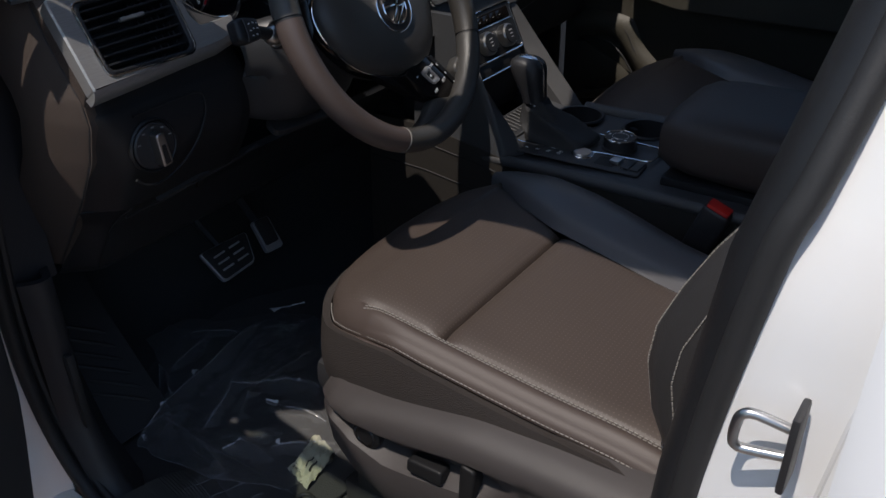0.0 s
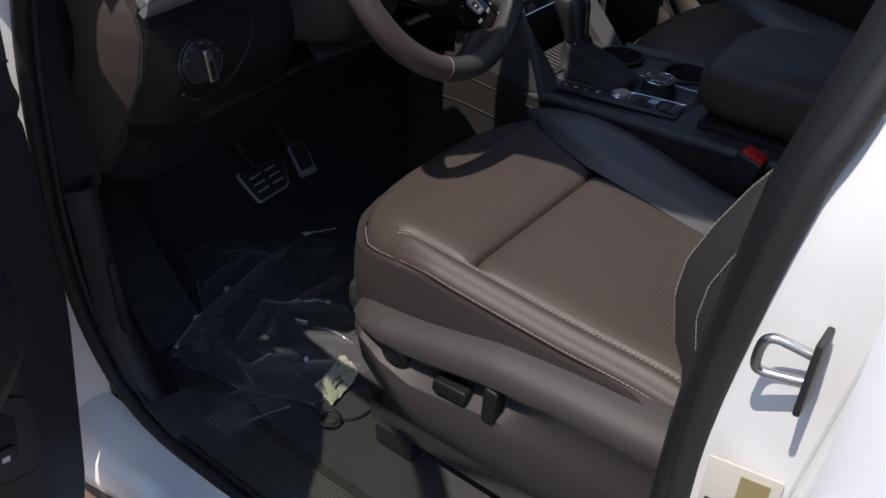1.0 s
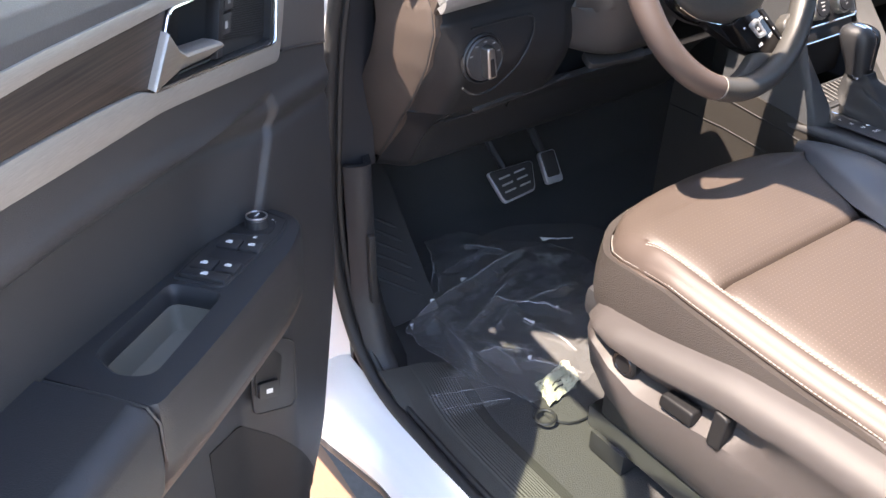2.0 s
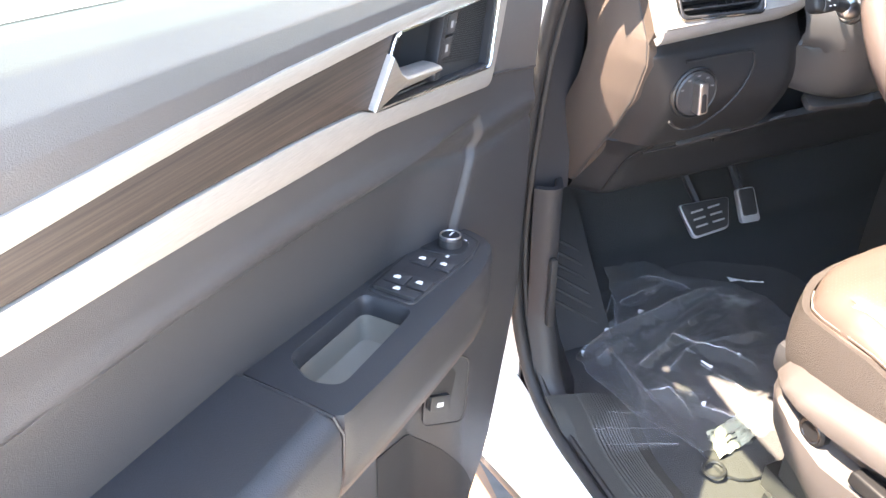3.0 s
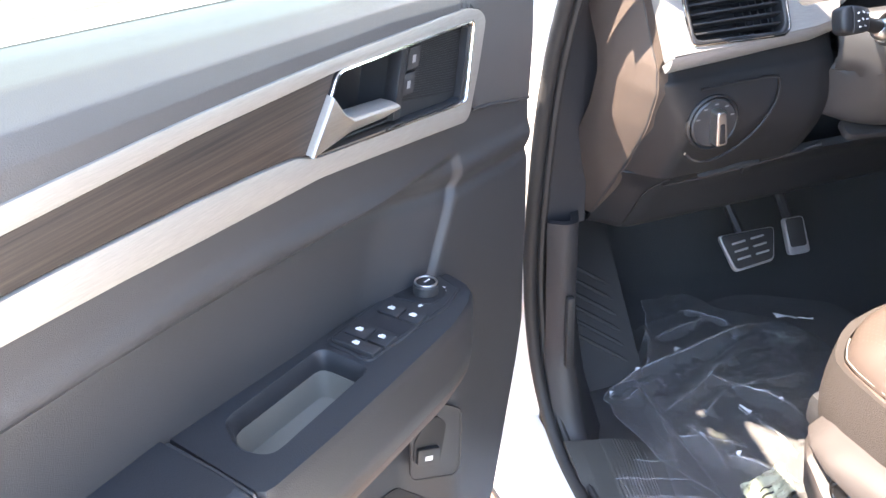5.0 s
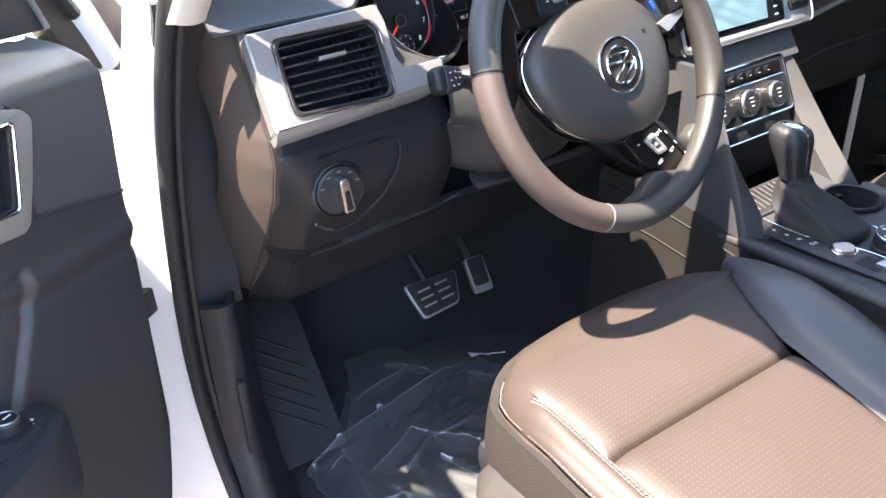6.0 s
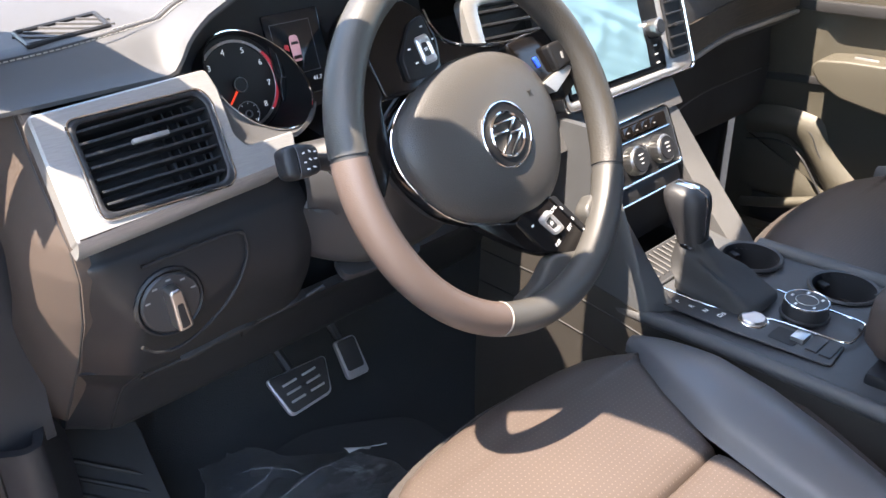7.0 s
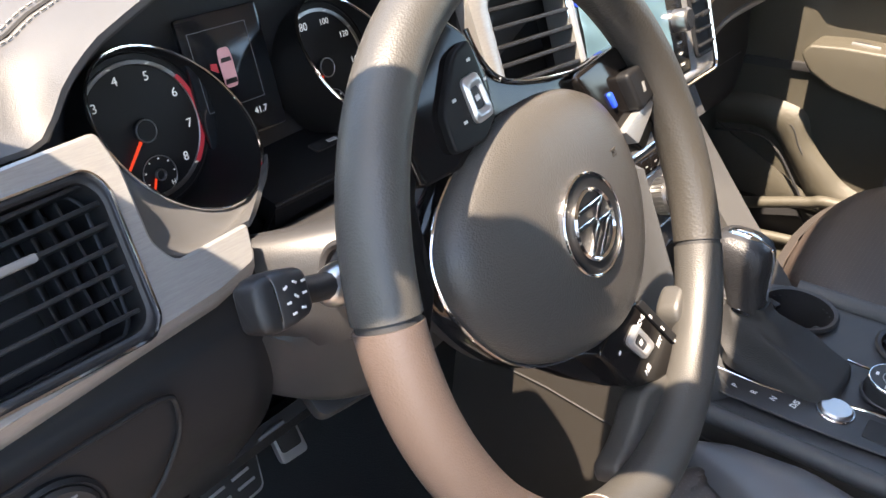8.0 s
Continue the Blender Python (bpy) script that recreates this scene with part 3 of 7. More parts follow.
part("rubber_stop", box((-0.768, 0.2535, 0.71), (0.012, 0.012, 0.125), 0.005), RUBBER, tr, "black rubber stop")

# ---- sill plate and carpet edge ----
def tread(u, v):
    y = 0.20 - 0.9 * u
    xs, zs = [-0.796, -0.78, -0.735, -0.70, -0.672], [0.506, 0.512, 0.51, 0.503, 0.49]
    rib = 0.0012 * (1 if int(v * 64) % 2 else 0) if 0.42 < v < 0.80 else 0
    return (table(v * 4, range(5), xs) + 0.03 * smooth(0.05, 0.2, y) * v, y, table(v * 4, range(5), zs) + rib + 0.05 * smooth(0.1, 0.2, y) * (1 - v))


solid("sill_plate", sheet(tread, 24, 64, 0.006), TREAD, "ribbed grey plastic sill plate", "sill plate", kind="structure")

def side_wall(sgn):
    return merge(box((sgn * 0.735, 0.60, 0.72), (0.03, 0.52, 0.5), 0.004), box((sgn * 0.80, 0.64, 0.885), (0.10, 0.55, 0.78), 0.004))


solid("footwell_wall_left", side_wall(-1), CARPET, "dark carpeted footwell side", "wall", kind="structure")
# right wall: footwell shade is put into its colour, unlike the left's carpet
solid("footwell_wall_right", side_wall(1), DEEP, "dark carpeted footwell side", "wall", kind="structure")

# ---- front seats ----
PROFILE = spline([(-0.60, 0.80), (-0.48, 0.838), (-0.34, 0.848), (-0.20, 0.860), (-0.11, 0.868), (-0.04, 0.866), (0.005, 0.850), (0.026, 0.815), (0.026, 0.76), (0.005, 0.70)], 90)


def prof(y):
    """Height of the cushion at y, on its top."""
    return table(y, [p.x for p in PROFILE[:62]], [p.y for p in PROFILE[:62]])


def side_x(y):
    """Half width of the cushion along its length."""
    return table(y, [-0.6, -0.45, -0.2, -0.16, -0.11, -0.07, -0.042, -0.027], [0.222, 0.224, 0.2265, 0.2255, 0.221, 0.211, 0.20, 0.1872])


def front_y(x):
    """The cushion's front edge at x."""
    if x < 0:
        return table(-x, [0.0, 0.06, 0.10, 0.14, 0.165, 0.185, 0.20, 0.211, 0.221, 0.2255, 0.2265], [0.024, 0.021, 0.016, 0.006, -0.008, -0.025, -0.042, -0.07, -0.11, -0.16, -0.2])
    return table(x, [0.0, 0.06, 0.10, 0.14, 0.165, 0.185, 0.20, 0.215, 0.23, 0.24, 0.25], [0.024, 0.021, 0.016, 0.006, -0.008, -0.025, -0.042, -0.07, -0.11, -0.16, -0.2])


def edge_fall(y):
    """How far the cushion's rim lies below its top, and how broad its rounding is, along its length."""
    k = smooth(-0.17, -0.03, y)
    return 0.017 + 0.027 * k, 0.026 + 0.024 * k


def top_z(x, y, seam):
    """Height of the cushion's upper side at x, y; seam: half width of the middle panel towards the console."""
    z = prof(min(y, -0.04))
    df, ds = max(front_y(x) - y, 0.0), max(side_x(min(y, -0.027)) + x, 0.0)
    e = df * ds / math.sqrt(df * df + ds * ds + 1e-9)
    amount, wide = edge_fall(y)
    if e < wide:
        z -= amount * (1 - math.sqrt(max(0.0, 1 - (1 - e / wide) ** 2)))
    run = smooth(-0.075, -0.12, y)
    d = x + 0.187
    if d > 0:
        z -= run * (0.007 * max(0.0, 1 - d / 0.030) ** 2 + 0.005 * max(0.0, 1 - d / 0.007) ** 2)
    else:
        z += run * (0.005 * math.sin(math.pi * min(1.0, -d / 0.030)) - 0.012 * max(0.0, 1 + d / 0.007) ** 2)
    dc = abs(y + 0.198)
    z -= (0.008 * max(0.0, 1 - dc / 0.030) ** 2 + 0.007 * max(0.0, 1 - dc / 0.006) ** 2) * smooth(-0.187, -0.178, x)
    z -= 0.010 * max(0.0, 1 - (seam - x) / 0.022) ** 2.2
    u = (x + 0.187) / (seam + 0.187)
    if 0 < u < 1:
        z += 0.005 * math.sin(math.pi * u) * math.sin(math.pi * min(1.0, dc / 0.22))
    return z


def inner_x(y):
    """Half width towards the console."""
    return table(y, [-0.6, -0.45, -0.354, -0.27, -0.2, -0.13, -0.07, -0.035], [0.16, 0.165, 0.19, 0.222, 0.242, 0.243, 0.222, 0.20])


def front_seat(cx, label):
    seat = thing("car_seat", label, "seat", (cx, -0.25, FLOOR_Z), group="front seats")
    seam_r = lambda y: table(y, [-0.6, -0.40, -0.18, -0.12, -0.05, -0.02, 0.02], [0.075, 0.088, 0.122, 0.146, 0.188, 0.204, 0.204])
    def cushion_fn(u, v):
        y = -0.60 + 0.402 * (1 - (1 - v) ** 1.6)
        x = -0.187 + (seam_r(y) + 0.187) * u ** 1.3
        return (cx + x, y, top_z(x, y, seam_r(y)))

    def front_fn(u, v):
        ya = -0.198 + 0.222 * v
        right = max(seam_r(ya), table(ya, [-0.06, -0.03], [0, 0.212]))
        x = -0.187 + (right + 0.187) * u
        y = -0.198 + (front_y(x) + 0.198) * (0.35 * v ** 2 + 0.65 * (1 - (1 - v) ** 1.5) * v ** 0.35)
        return (cx + x, y, top_z(x, y, seam_r(y) if y < -0.06 else 0.4))

    def roll_fn(u, v):
        y = -0.60 + 0.573 * (1 - (1 - u) ** 1.4)
        x = -0.187 - (side_x(y) - 0.187) * (1 - (1 - v) ** 1.4)
        return (cx + x, y, top_z(x, y, 0.4))
    cushion = part("seat_cushion", sheet(cushion_fn, 56, 60, 0.01), SEAT_DOTS, seat, "perforated dark leather seat panel")
    part("front_panel", sheet(front_fn, 60, 60, 0.01), SEAT_DOTS, cushion, "dark leather front panel")
    part("side_bolster", sheet(roll_fn, 90, 24, 0.008), SEAT, seat, "rolled dark leather edge with grey stitching")

    # broad wedge on the inner side
    def wedge(u, v):
        y = -0.60 + 0.565 * u
        x0 = seam_r(y) + 0.002
        x1 = inner_x(y) + 0.002
        a = v
        z = prof(y) - 0.010 * (1 - smooth(0, 0.12, a)) + 0.020 * math.sin(math.pi * min(1.0, a * 1.08)) * smooth(0.0, -0.18, y) * 0.9 - 0.02 * smooth(0.75, 1, a)
        return (cx + x0 + (x1 - x0) * a, y, z)
    part("side_bolster", sheet(wedge, 50, 24, 0.008), SKYLIT_WEDGE, seat, "wide leather side wedge, paler for its sky sheen")

    # upright flank round the cushion, down to the plastic
    plan = [Vector((-side_x(y), y)) for y in np.linspace(-0.60, -0.17, 24)] + [Vector((x, front_y(x))) for x in np.linspace(-0.2255, 0.239, 60)] + [Vector((inner_x(y), y)) for y in np.linspace(-0.17, -0.60, 24)]
    def flank(u, v):
        k = u * (len(plan) - 1)
        i = min(int(k), len(plan) - 2)
        p = plan[i].lerp(plan[i + 1], k - i)
        top = (prof(min(p.y, -0.04)) - edge_fall(p.y)[0] + 0.001) if p.x < 0 else (0.824 + (prof(min(p.y, -0.04)) - 0.008 - 0.824) * smooth(0.0, -0.09, p.y))
        n = Vector((p.x, 0.3 * (p.y + 0.25))).normalized()
        q = p + n * (0.003 + 0.007 * math.sin(math.pi * min(1, v * 1.1))) - n * 0.03 * smooth(0.55, 1.0, v) * smooth(-0.1, 0.0, p.y)
        return (cx + q.x, q.y, top + (0.70 - top) * v)
    part("flank", sheet(flank, 107, 12, -0.01), SEAT_SIDE, seat, "dark grained vinyl flank")
    pipe = [Vector((cx - side_x(y) - 0.004, y, prof(y) - edge_fall(y)[0] - 0.001)) for y in np.linspace(-0.56, -0.17, 40)] + [Vector((cx + x - 0.003, front_y(x) + 0.003, prof(min(front_y(x), -0.04)) - edge_fall(front_y(x))[0] - 0.001)) for x in np.linspace(-0.2255, 0.0, 60)]
    part("piping", tube(pipe, 0.0022, 6), SEAT, seat)
    part("stitching", stitches([p + Vector((0.004, -0.001, 0.0045)) for p in pipe[:56]], 0.0058, 0.0008), THREAD, seat, "grey double stitching")
    part("stitching", stitches([p + Vector((-0.003, 0.001, -0.004)) for p in pipe[:56]], 0.0058, 0.0007), THREAD, seat, "grey double stitching")
    for off in (0.006, 0.0105):
        part("stitching", stitches([Vector((cx - 0.187 - off, y, top_z(-0.187 - off, y, 0.4) + 0.0004)) for y in np.linspace(-0.56, -0.09, 90)], 0.0058, 0.0008), THREAD, seat, "grey double stitching")
    rp = [Vector((cx + inner_x(y) + 0.002, y, prof(y) - 0.012)) for y in np.linspace(-0.56, -0.045, 40)]
    part("piping", tube(rp, 0.0022, 6), SEAT, seat)
    part("stitching", stitches([p + Vector((-0.003, 0, 0.003)) for p in rp]), THREAD, seat, "grey stitching")

    # backrest, leaning back, with a padded wing on each side
    def back(u, v):
        q = 2 * u - 1
        z = 0.80 + 0.72 * v
        return (cx + 0.19 * q * (1 - 0.12 * v), -0.555 - 0.36 * (z - 0.84) + 0.012 * math.cos(q * 1.4) + 0.03 * smooth(0.75, 1.0, abs(q)), z)
    backrest = part("backrest", sheet(back, 50, 40, -0.10), SEAT, seat, "dark leather backrest with raised wings")
    nose = lambda z: table(z, [0.78, 0.83, 0.88, 0.92, 0.97, 1.01, 1.057, 1.10, 1.164, 1.30, 1.52], [-0.545, -0.515, -0.490, -0.472, -0.463, -0.467, -0.485, -0.506, -0.546, -0.63, -0.755])
    for sgn in (-1, 1):
        def wing(z, sgn=sgn):
            n0, thin = nose(z), 1 - 0.25 * smooth(1.1, 1.5, z)
            pts = [(0.150, -0.115), (0.170, -0.062), (0.188, -0.026), (0.203, -0.008), (0.218, 0.0), (0.231, -0.004), (0.243, -0.018), (0.251, -0.045), (0.255, -0.09), (0.252, -0.16), (0.242, -0.215), (0.21, -0.235), (0.15, -0.235)]
            return [(cx + sgn * x * (1 - 0.08 * smooth(1.0, 1.5, z)), n0 + dy * thin, z) for x, dy in pts]
        w = part("backrest_wing", loft([wing(z) for z in np.linspace(0.79, 1.52, 46)]), SHADED_WING, seat, "vinyl backrest wing with grey stitching, darkened as in shade")
        for k in (4.4, 6.6):
            line = []
            for z in np.linspace(0.85, 1.35, 90):
                a_, b_ = Vector(wing(z)[int(k)]), Vector(wing(z)[int(k) + 1])
                line.append(a_.lerp(b_, k - int(k)) + Vector((sgn * 0.0006, 0.0008, 0)))
            part("stitching", stitches(line, 0.0058, 0.0008), THREAD, w, "grey stitching")

    # moulded plastic foot round the rails, with the seat switches
    def ring(y):
        top = table(y, [-0.60, -0.49, -0.39, -0.288, -0.15, -0.083, -0.05, -0.035], [0.835, 0.817, 0.815, 0.808, 0.780, 0.764, 0.752, 0.735])
        low = table(y, [-0.60, -0.27, -0.17, -0.11, -0.08, -0.05, -0.035], [0.60, 0.60, 0.602, 0.66, 0.68, 0.695, 0.70])
        inn = table(y, [-0.6, -0.12, -0.08, -0.05, -0.035], [0, 0, 0.012, 0.035, 0.06])
        rec = 1.5 * smooth(-0.375, -0.31, y) * smooth(-0.055, -0.10, y)
        h = top - low
        k = min(1.0, h / 0.19)
        xs = [0.215, 0.250, 0.266, 0.2735, 0.2765, 0.2755, 0.2745 - 0.015 * rec, 0.2730 - 0.0145 * rec, 0.2750 - 0.001 * rec, 0.2760, 0.2715, 0.264, 0.246, 0.215]
        zs = [top + 0.012, top + 0.009, top + 0.002] + [top - k * d for d in (0.008, 0.020, 0.029, 0.0315, 0.060, 0.080, 0.100)] + [low + 0.30 * h * k, low + 0.16 * h, low + 0.004, low]
        return [(cx - x + inn, y, z) for x, z in zip(xs, zs)]
    foot = part("seat_base", loft([ring(y) for y in np.concatenate([np.linspace(-0.60, -0.15, 22), np.linspace(-0.13, -0.035, 14)])]), BASE_PLASTIC, seat, "grey moulded plastic seat base")
    part("seat_base", box((cx + 0.235, -0.30, 0.70), (0.04, 0.50, 0.17), 0.02, 3), BASE_PLASTIC, seat, "grey moulded plastic seat base")
    part("seat_pan", box((cx, -0.28, 0.735), (0.43, 0.54, 0.05), 0.015), BLACK, seat)
    for sx in (-0.2, 0.2):
        part("seat_rail", box((cx + sx, -0.30, 0.545), (0.035, 0.5, 0.04), 0.004), STEEL, seat, "steel seat rail")
        for yy in (-0.10, -0.48):
            part("rail_foot", box((cx + sx, yy, 0.51), (0.05, 0.07, 0.04), 0.006), BLACK, seat)
        part("side_member", box((cx + sx, -0.3, 0.63), (0.03, 0.46, 0.16), 0.01), BLACK, seat)
    # dark tube draws the shade in the groove under the base's ridge
    part("joint_line", tube([Vector(ring(y)[6]) + Vector((0.001, 0, 0.001)) for y in np.linspace(-0.345, -0.075, 40)], 0.0016, 6), DEEP, foot)
    fx = cx - 0.2585
    k1 = part("lumbar_switch", merge(disc((0, 0, 0), 0.021, 0.012, axes((fx + 0.002, -0.142, 0.736), (0, -1, 0), (0, 0, 1)), 28, 0.003)), FUNNEL, foot, "round black switch")
    part("switch_ring", disc((0, 0, 0.011), 0.0165, 0.002, axes((fx + 0.002, -0.142, 0.736), (0, -1, 0), (0, 0, 1)), 28, 0.001, 0.012), GLOSS, k1)
    sl = axes((fx - 0.006, -0.236, 0.735), (0, -1, 0.06), (0, 0, 1))
    part("slide_switch", prism(rounded([(-0.026, -0.010), (0.025, -0.012), (0.027, 0.010), (-0.023, 0.010)], 0.006), -0.008, 0.012, 0.004, 3, sl), FUNNEL, foot, "black seat slide switch")
    rc = axes((fx - 0.006, -0.296, 0.752), (0, -1, 0.0), (0, -0.25, 1))
    part("recline_switch", prism(rounded([(-0.011, -0.030), (0.009, -0.029), (0.012, 0.022), (-0.008, 0.025)], 0.006), -0.008, 0.013, 0.004, 3, rc), FUNNEL, foot, "black backrest switch")
    return seat


driver_seat = front_seat(-0.367, "dark leather driver's seat with perforated centre panel")
passenger_seat = copy_thing(driver_seat, pose(0.375, -0.25, FLOOR_Z))
tagged(passenger_seat, "dark leather passenger seat across the console", "seat", "front seats")

buckle = thing("seat_belt_buckle", "black seat belt buckle with a red button, beside the console", "buckle", (-0.125, -0.40, 0.85))
bk = axes((-0.128, -0.372, 0.875), (1, 0, 0), (0, -0.35, 1))
part("housing", box((0, -0.03, 0), (0.026, 0.10, 0.042), 0.007, 3, bk), BLACK, buckle)
part("red_button", box((0, 0.021, 0), (0.022, 0.008, 0.034), 0.003, 2, bk), RED, buckle, "red release button")

# ---- steering wheel ----
ANG = radians(25)
WC = Vector((-0.367, 0.0, 1.177))
WM = axes(WC, (1, 0, 0), (0, math.sin(ANG), math.cos(ANG)))   # local z points to the driver
RR, RT = 0.1655, 0.0165
WR = axes((-0.3803, 0.0036, 1.1743), (math.cos(0.053), math.sin(0.053), 0), (-0.0235, 0.439, 0.898))   # the rim, turned a little towards the door


def rim_arc(a0, a1, n, r=RT, grow=0.0):
    rings = []
    for i in range(n + 1):
        a = radians(a0 + (a1 - a0) * i / n)
        c = Vector((math.cos(a), math.sin(a), 0))
        rings.append([c * (RR + math.cos(b) * (r + grow) * 0.95) + Vector((0, 0, math.sin(b) * (r + grow) * 1.05)) for b in (2 * math.pi * j / 20 for j in range(20))])
    bm = loft(rings)
    bm.transform(WR)
    return bm


wheel = thing("steering_wheel", "two-tone leather steering wheel with gloss black spokes", "steering wheel", tuple(WC))
SEAMS = (170, 246, -26, 72)
part("rim", rim_arc(170.6, 245.4, 48), RIM, wheel, "brown leather rim section")
part("rim", rim_arc(72.6, 169.4, 48), RIM_DARK, wheel, "black leather rim section")
part("rim", rim_arc(-113.4, -26.6, 48), RIM_DARK, wheel, "black leather rim section")
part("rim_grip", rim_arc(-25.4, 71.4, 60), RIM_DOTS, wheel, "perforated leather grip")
for s in SEAMS:
    part("seam", rim_arc(s - 0.6, s + 0.6, 2, grow=-0.0012), RUBBER, wheel)
part("seam_thread", rim_arc(245.78, 246.05, 1, grow=0.0003), THREAD, wheel, "pale stitched seam")

# the airbag pad: radius round its middle, every 15 degrees from the left
PC = Vector((-0.02, 0.0))
PADR = (0.087, 0.081, 0.077, 0.075, 0.074, 0.075, 0.079, 0.087, 0.099, 0.109, 0.115, 0.118, 0.120, 0.119, 0.114, 0.102, 0.090, 0.081, 0.077, 0.075, 0.076, 0.079, 0.085, 0.090)


def pad_edge(deg, k=1.0):
    """A point of the pad's outline, k times as far from its middle."""
    q = (deg + 180) / 15
    i = int(math.floor(q))
    f = q - i
    p = [PADR[(i + d) % 24] for d in (-1, 0, 1, 2)]
    r = 0.5 * (2 * p[1] + (p[2] - p[0]) * f + (2 * p[0] - 5 * p[1] + 4 * p[2] - p[3]) * f * f + (3 * p[1] - p[0] - 3 * p[2] + p[3]) * f ** 3)
    a = radians(deg)
    return Vector((PC.x + k * r * math.cos(a), PC.y + k * r * math.sin(a)))


def pad_ring(k, z, n=96):
    return [WM @ Vector((*pad_edge(-180 + 360 * i / n, k), z)) for i in range(n)]


pad = part("airbag_pad", loft([pad_ring(k, z) for k, z in ((0.99, -0.046), (1.0, -0.030), (0.995, -0.0255), (0.975, -0.0215), (0.93, -0.0170), (0.85, -0.0125), (0.72, -0.0085), (0.55, -0.0055), (0.35, -0.0038), (0.12, -0.0032))]), PAD, wheel, "grained dark airbag pad")
part("pad_trim", tube([WM @ Vector((*pad_edge(d, 1.014), -0.0295)) for d in np.linspace(112, 312, 90)], 0.0013, 8), CHROME, wheel, "thin chrome line")
part("hub_collar", loft([pad_ring(k, z) for k, z in ((1.0, -0.031), (1.022, -0.0315), (1.035, -0.035), (1.035, -0.043), (1.0, -0.05))], caps=False), GLOSS, wheel, "gloss black collar round the pad")
part("hub_cover", loft([pad_ring(k, z) for k, z in ((1.03, -0.040), (1.0, -0.056), (0.8, -0.070), (0.55, -0.085))]), BLACK, wheel)

em = WM @ Matrix.Translation((0.003, -0.002, -0.0065)) @ Matrix.Diagonal((1.10, 1.10, 1, 1))
badge = part("emblem", disc((0, 0, 0), 0.0285, 0.004, em, 40, 0.001), FUNNEL, wheel, "round chrome and black emblem")
part("emblem_ring", disc((0, 0, 0.002), 0.0287, 0.0035, em, 40, 0.001, 0.0272), CHROME, badge, "thin chrome ring")
part("emblem_ring", disc((0, 0, 0.003), 0.0200, 0.004, em, 40, 0.0012, 0.0176), CHROME, badge, "chrome ring")
ebar = lambda x, y, ln, a: box((0, 0, 0.005), (0.0030, ln, 0.0035), 0.001, m=em @ pose(0, 0, 0, 0, 0, 112) @ pose(x, y, 0, 0, 0, a))
for bar in ((-0.0058, 0.007, 0.019, 22), (0.0058, 0.007, 0.019, -22), (-0.0105, -0.003, 0.026, 20), (0.0105, -0.003, 0.026, -20), (-0.0035, -0.009, 0.015, -22), (0.0035, -0.009, 0.015, 22)):
    part("emblem_bar", ebar(*bar), CHROME, badge, "chrome bar")
part("lettering", letters("AIRBAG", 0.0085, WM @ pose(0.058, 0.018, -0.0095, 0, 14, -62), 0.0005), PAD, pad)


def plate(name, pts, z0, z1, material, label="", r=0.006, bev=0.003, parent=None):
    return part(name, prism(rounded(pts, r, 4), z0, z1, bev, 3, WM), material, parent or wheel, label)


# upper left spoke with its switches
plate("spoke", [(-0.030, 0.060), (-0.022, 0.100), (-0.030, 0.126), (-0.050, 0.142), (-0.085, 0.130), (-0.108, 0.105), (-0.100, 0.060)], -0.040, -0.026, GLOSS, "gloss black spoke")
ul = plate("switch_block", [(-0.036, 0.124), (-0.034, 0.106), (-0.031, 0.080), (-0.047, 0.069), (-0.073, 0.069), (-0.074, 0.091), (-0.052, 0.119)], -0.030, -0.0205, FUNNEL, "black switch block", 0.005, 0.002)
part("spoke_edge", tube(spline([WM @ Vector((x, y, -0.0275)) for x, y in ((-0.028, 0.128), (-0.024, 0.112), (-0.014, 0.098), (0.004, 0.0900), (0.035, 0.0835), (0.070, 0.0800), (0.096, 0.0820))], 40), 0.0016, 8), CHROME, wheel, "bright edge over the pad")
plate("spoke_bridge", [(-0.026, 0.110), (-0.013, 0.0955), (0.005, 0.0885), (0.035, 0.082), (0.085, 0.078), (0.085, 0.050), (-0.03, 0.060)], -0.042, -0.0285, GLOSS, "gloss black bridge over the pad", 0.004)
plate("spoke_wing", [(-0.070, 0.088), (-0.098, 0.112), (-0.124, 0.088), (-0.139, 0.050), (-0.143, 0.005), (-0.134, -0.020), (-0.112, 0.01), (-0.105, 0.06)], -0.040, -0.028, GLOSS, "gloss black wing beside the pad", 0.006, 0.004)
# lower right spoke
plate("spoke_wing", [(-0.088, -0.035), (-0.055, -0.064), (-0.025, -0.090), (0.008, -0.116), (0.034, -0.131), (0.060, -0.140), (0.060, -0.07), (-0.02, -0.05)], -0.042, -0.0285, GLOSS, "gloss black wing below the pad", 0.006)
lr = plate("switch_block", [(-0.008, -0.084), (0.020, -0.074), (0.050, -0.074), (0.096, -0.1365), (0.058, -0.138), (0.021, -0.124)], -0.032, -0.0165, GLOSS, "gloss black switch block", 0.005, 0.002)
part("button_strip", prism(rounded([(0.046, -0.076), (0.053, -0.0755), (0.096, -0.1345), (0.088, -0.135)], 0.0015, 3), -0.018, -0.0145, 0.0008, 2, WM), FUNNEL, lr, "narrow black buttons")
for x, y in ((0.057, -0.090), (0.068, -0.1045), (0.080, -0.121)):
    part("mark", box((0, 0, 0), (0.0042, 0.0016, 0.0005), 0, m=WM @ pose(x, y, -0.0144, 0, 0, -55)), MARK, lr)
# leather foot of the lower spoke, running into the rim
rim_pt = lambda deg, r: (-0.013 + r * math.cos(radians(deg)), -0.001 + r * math.sin(radians(deg)))
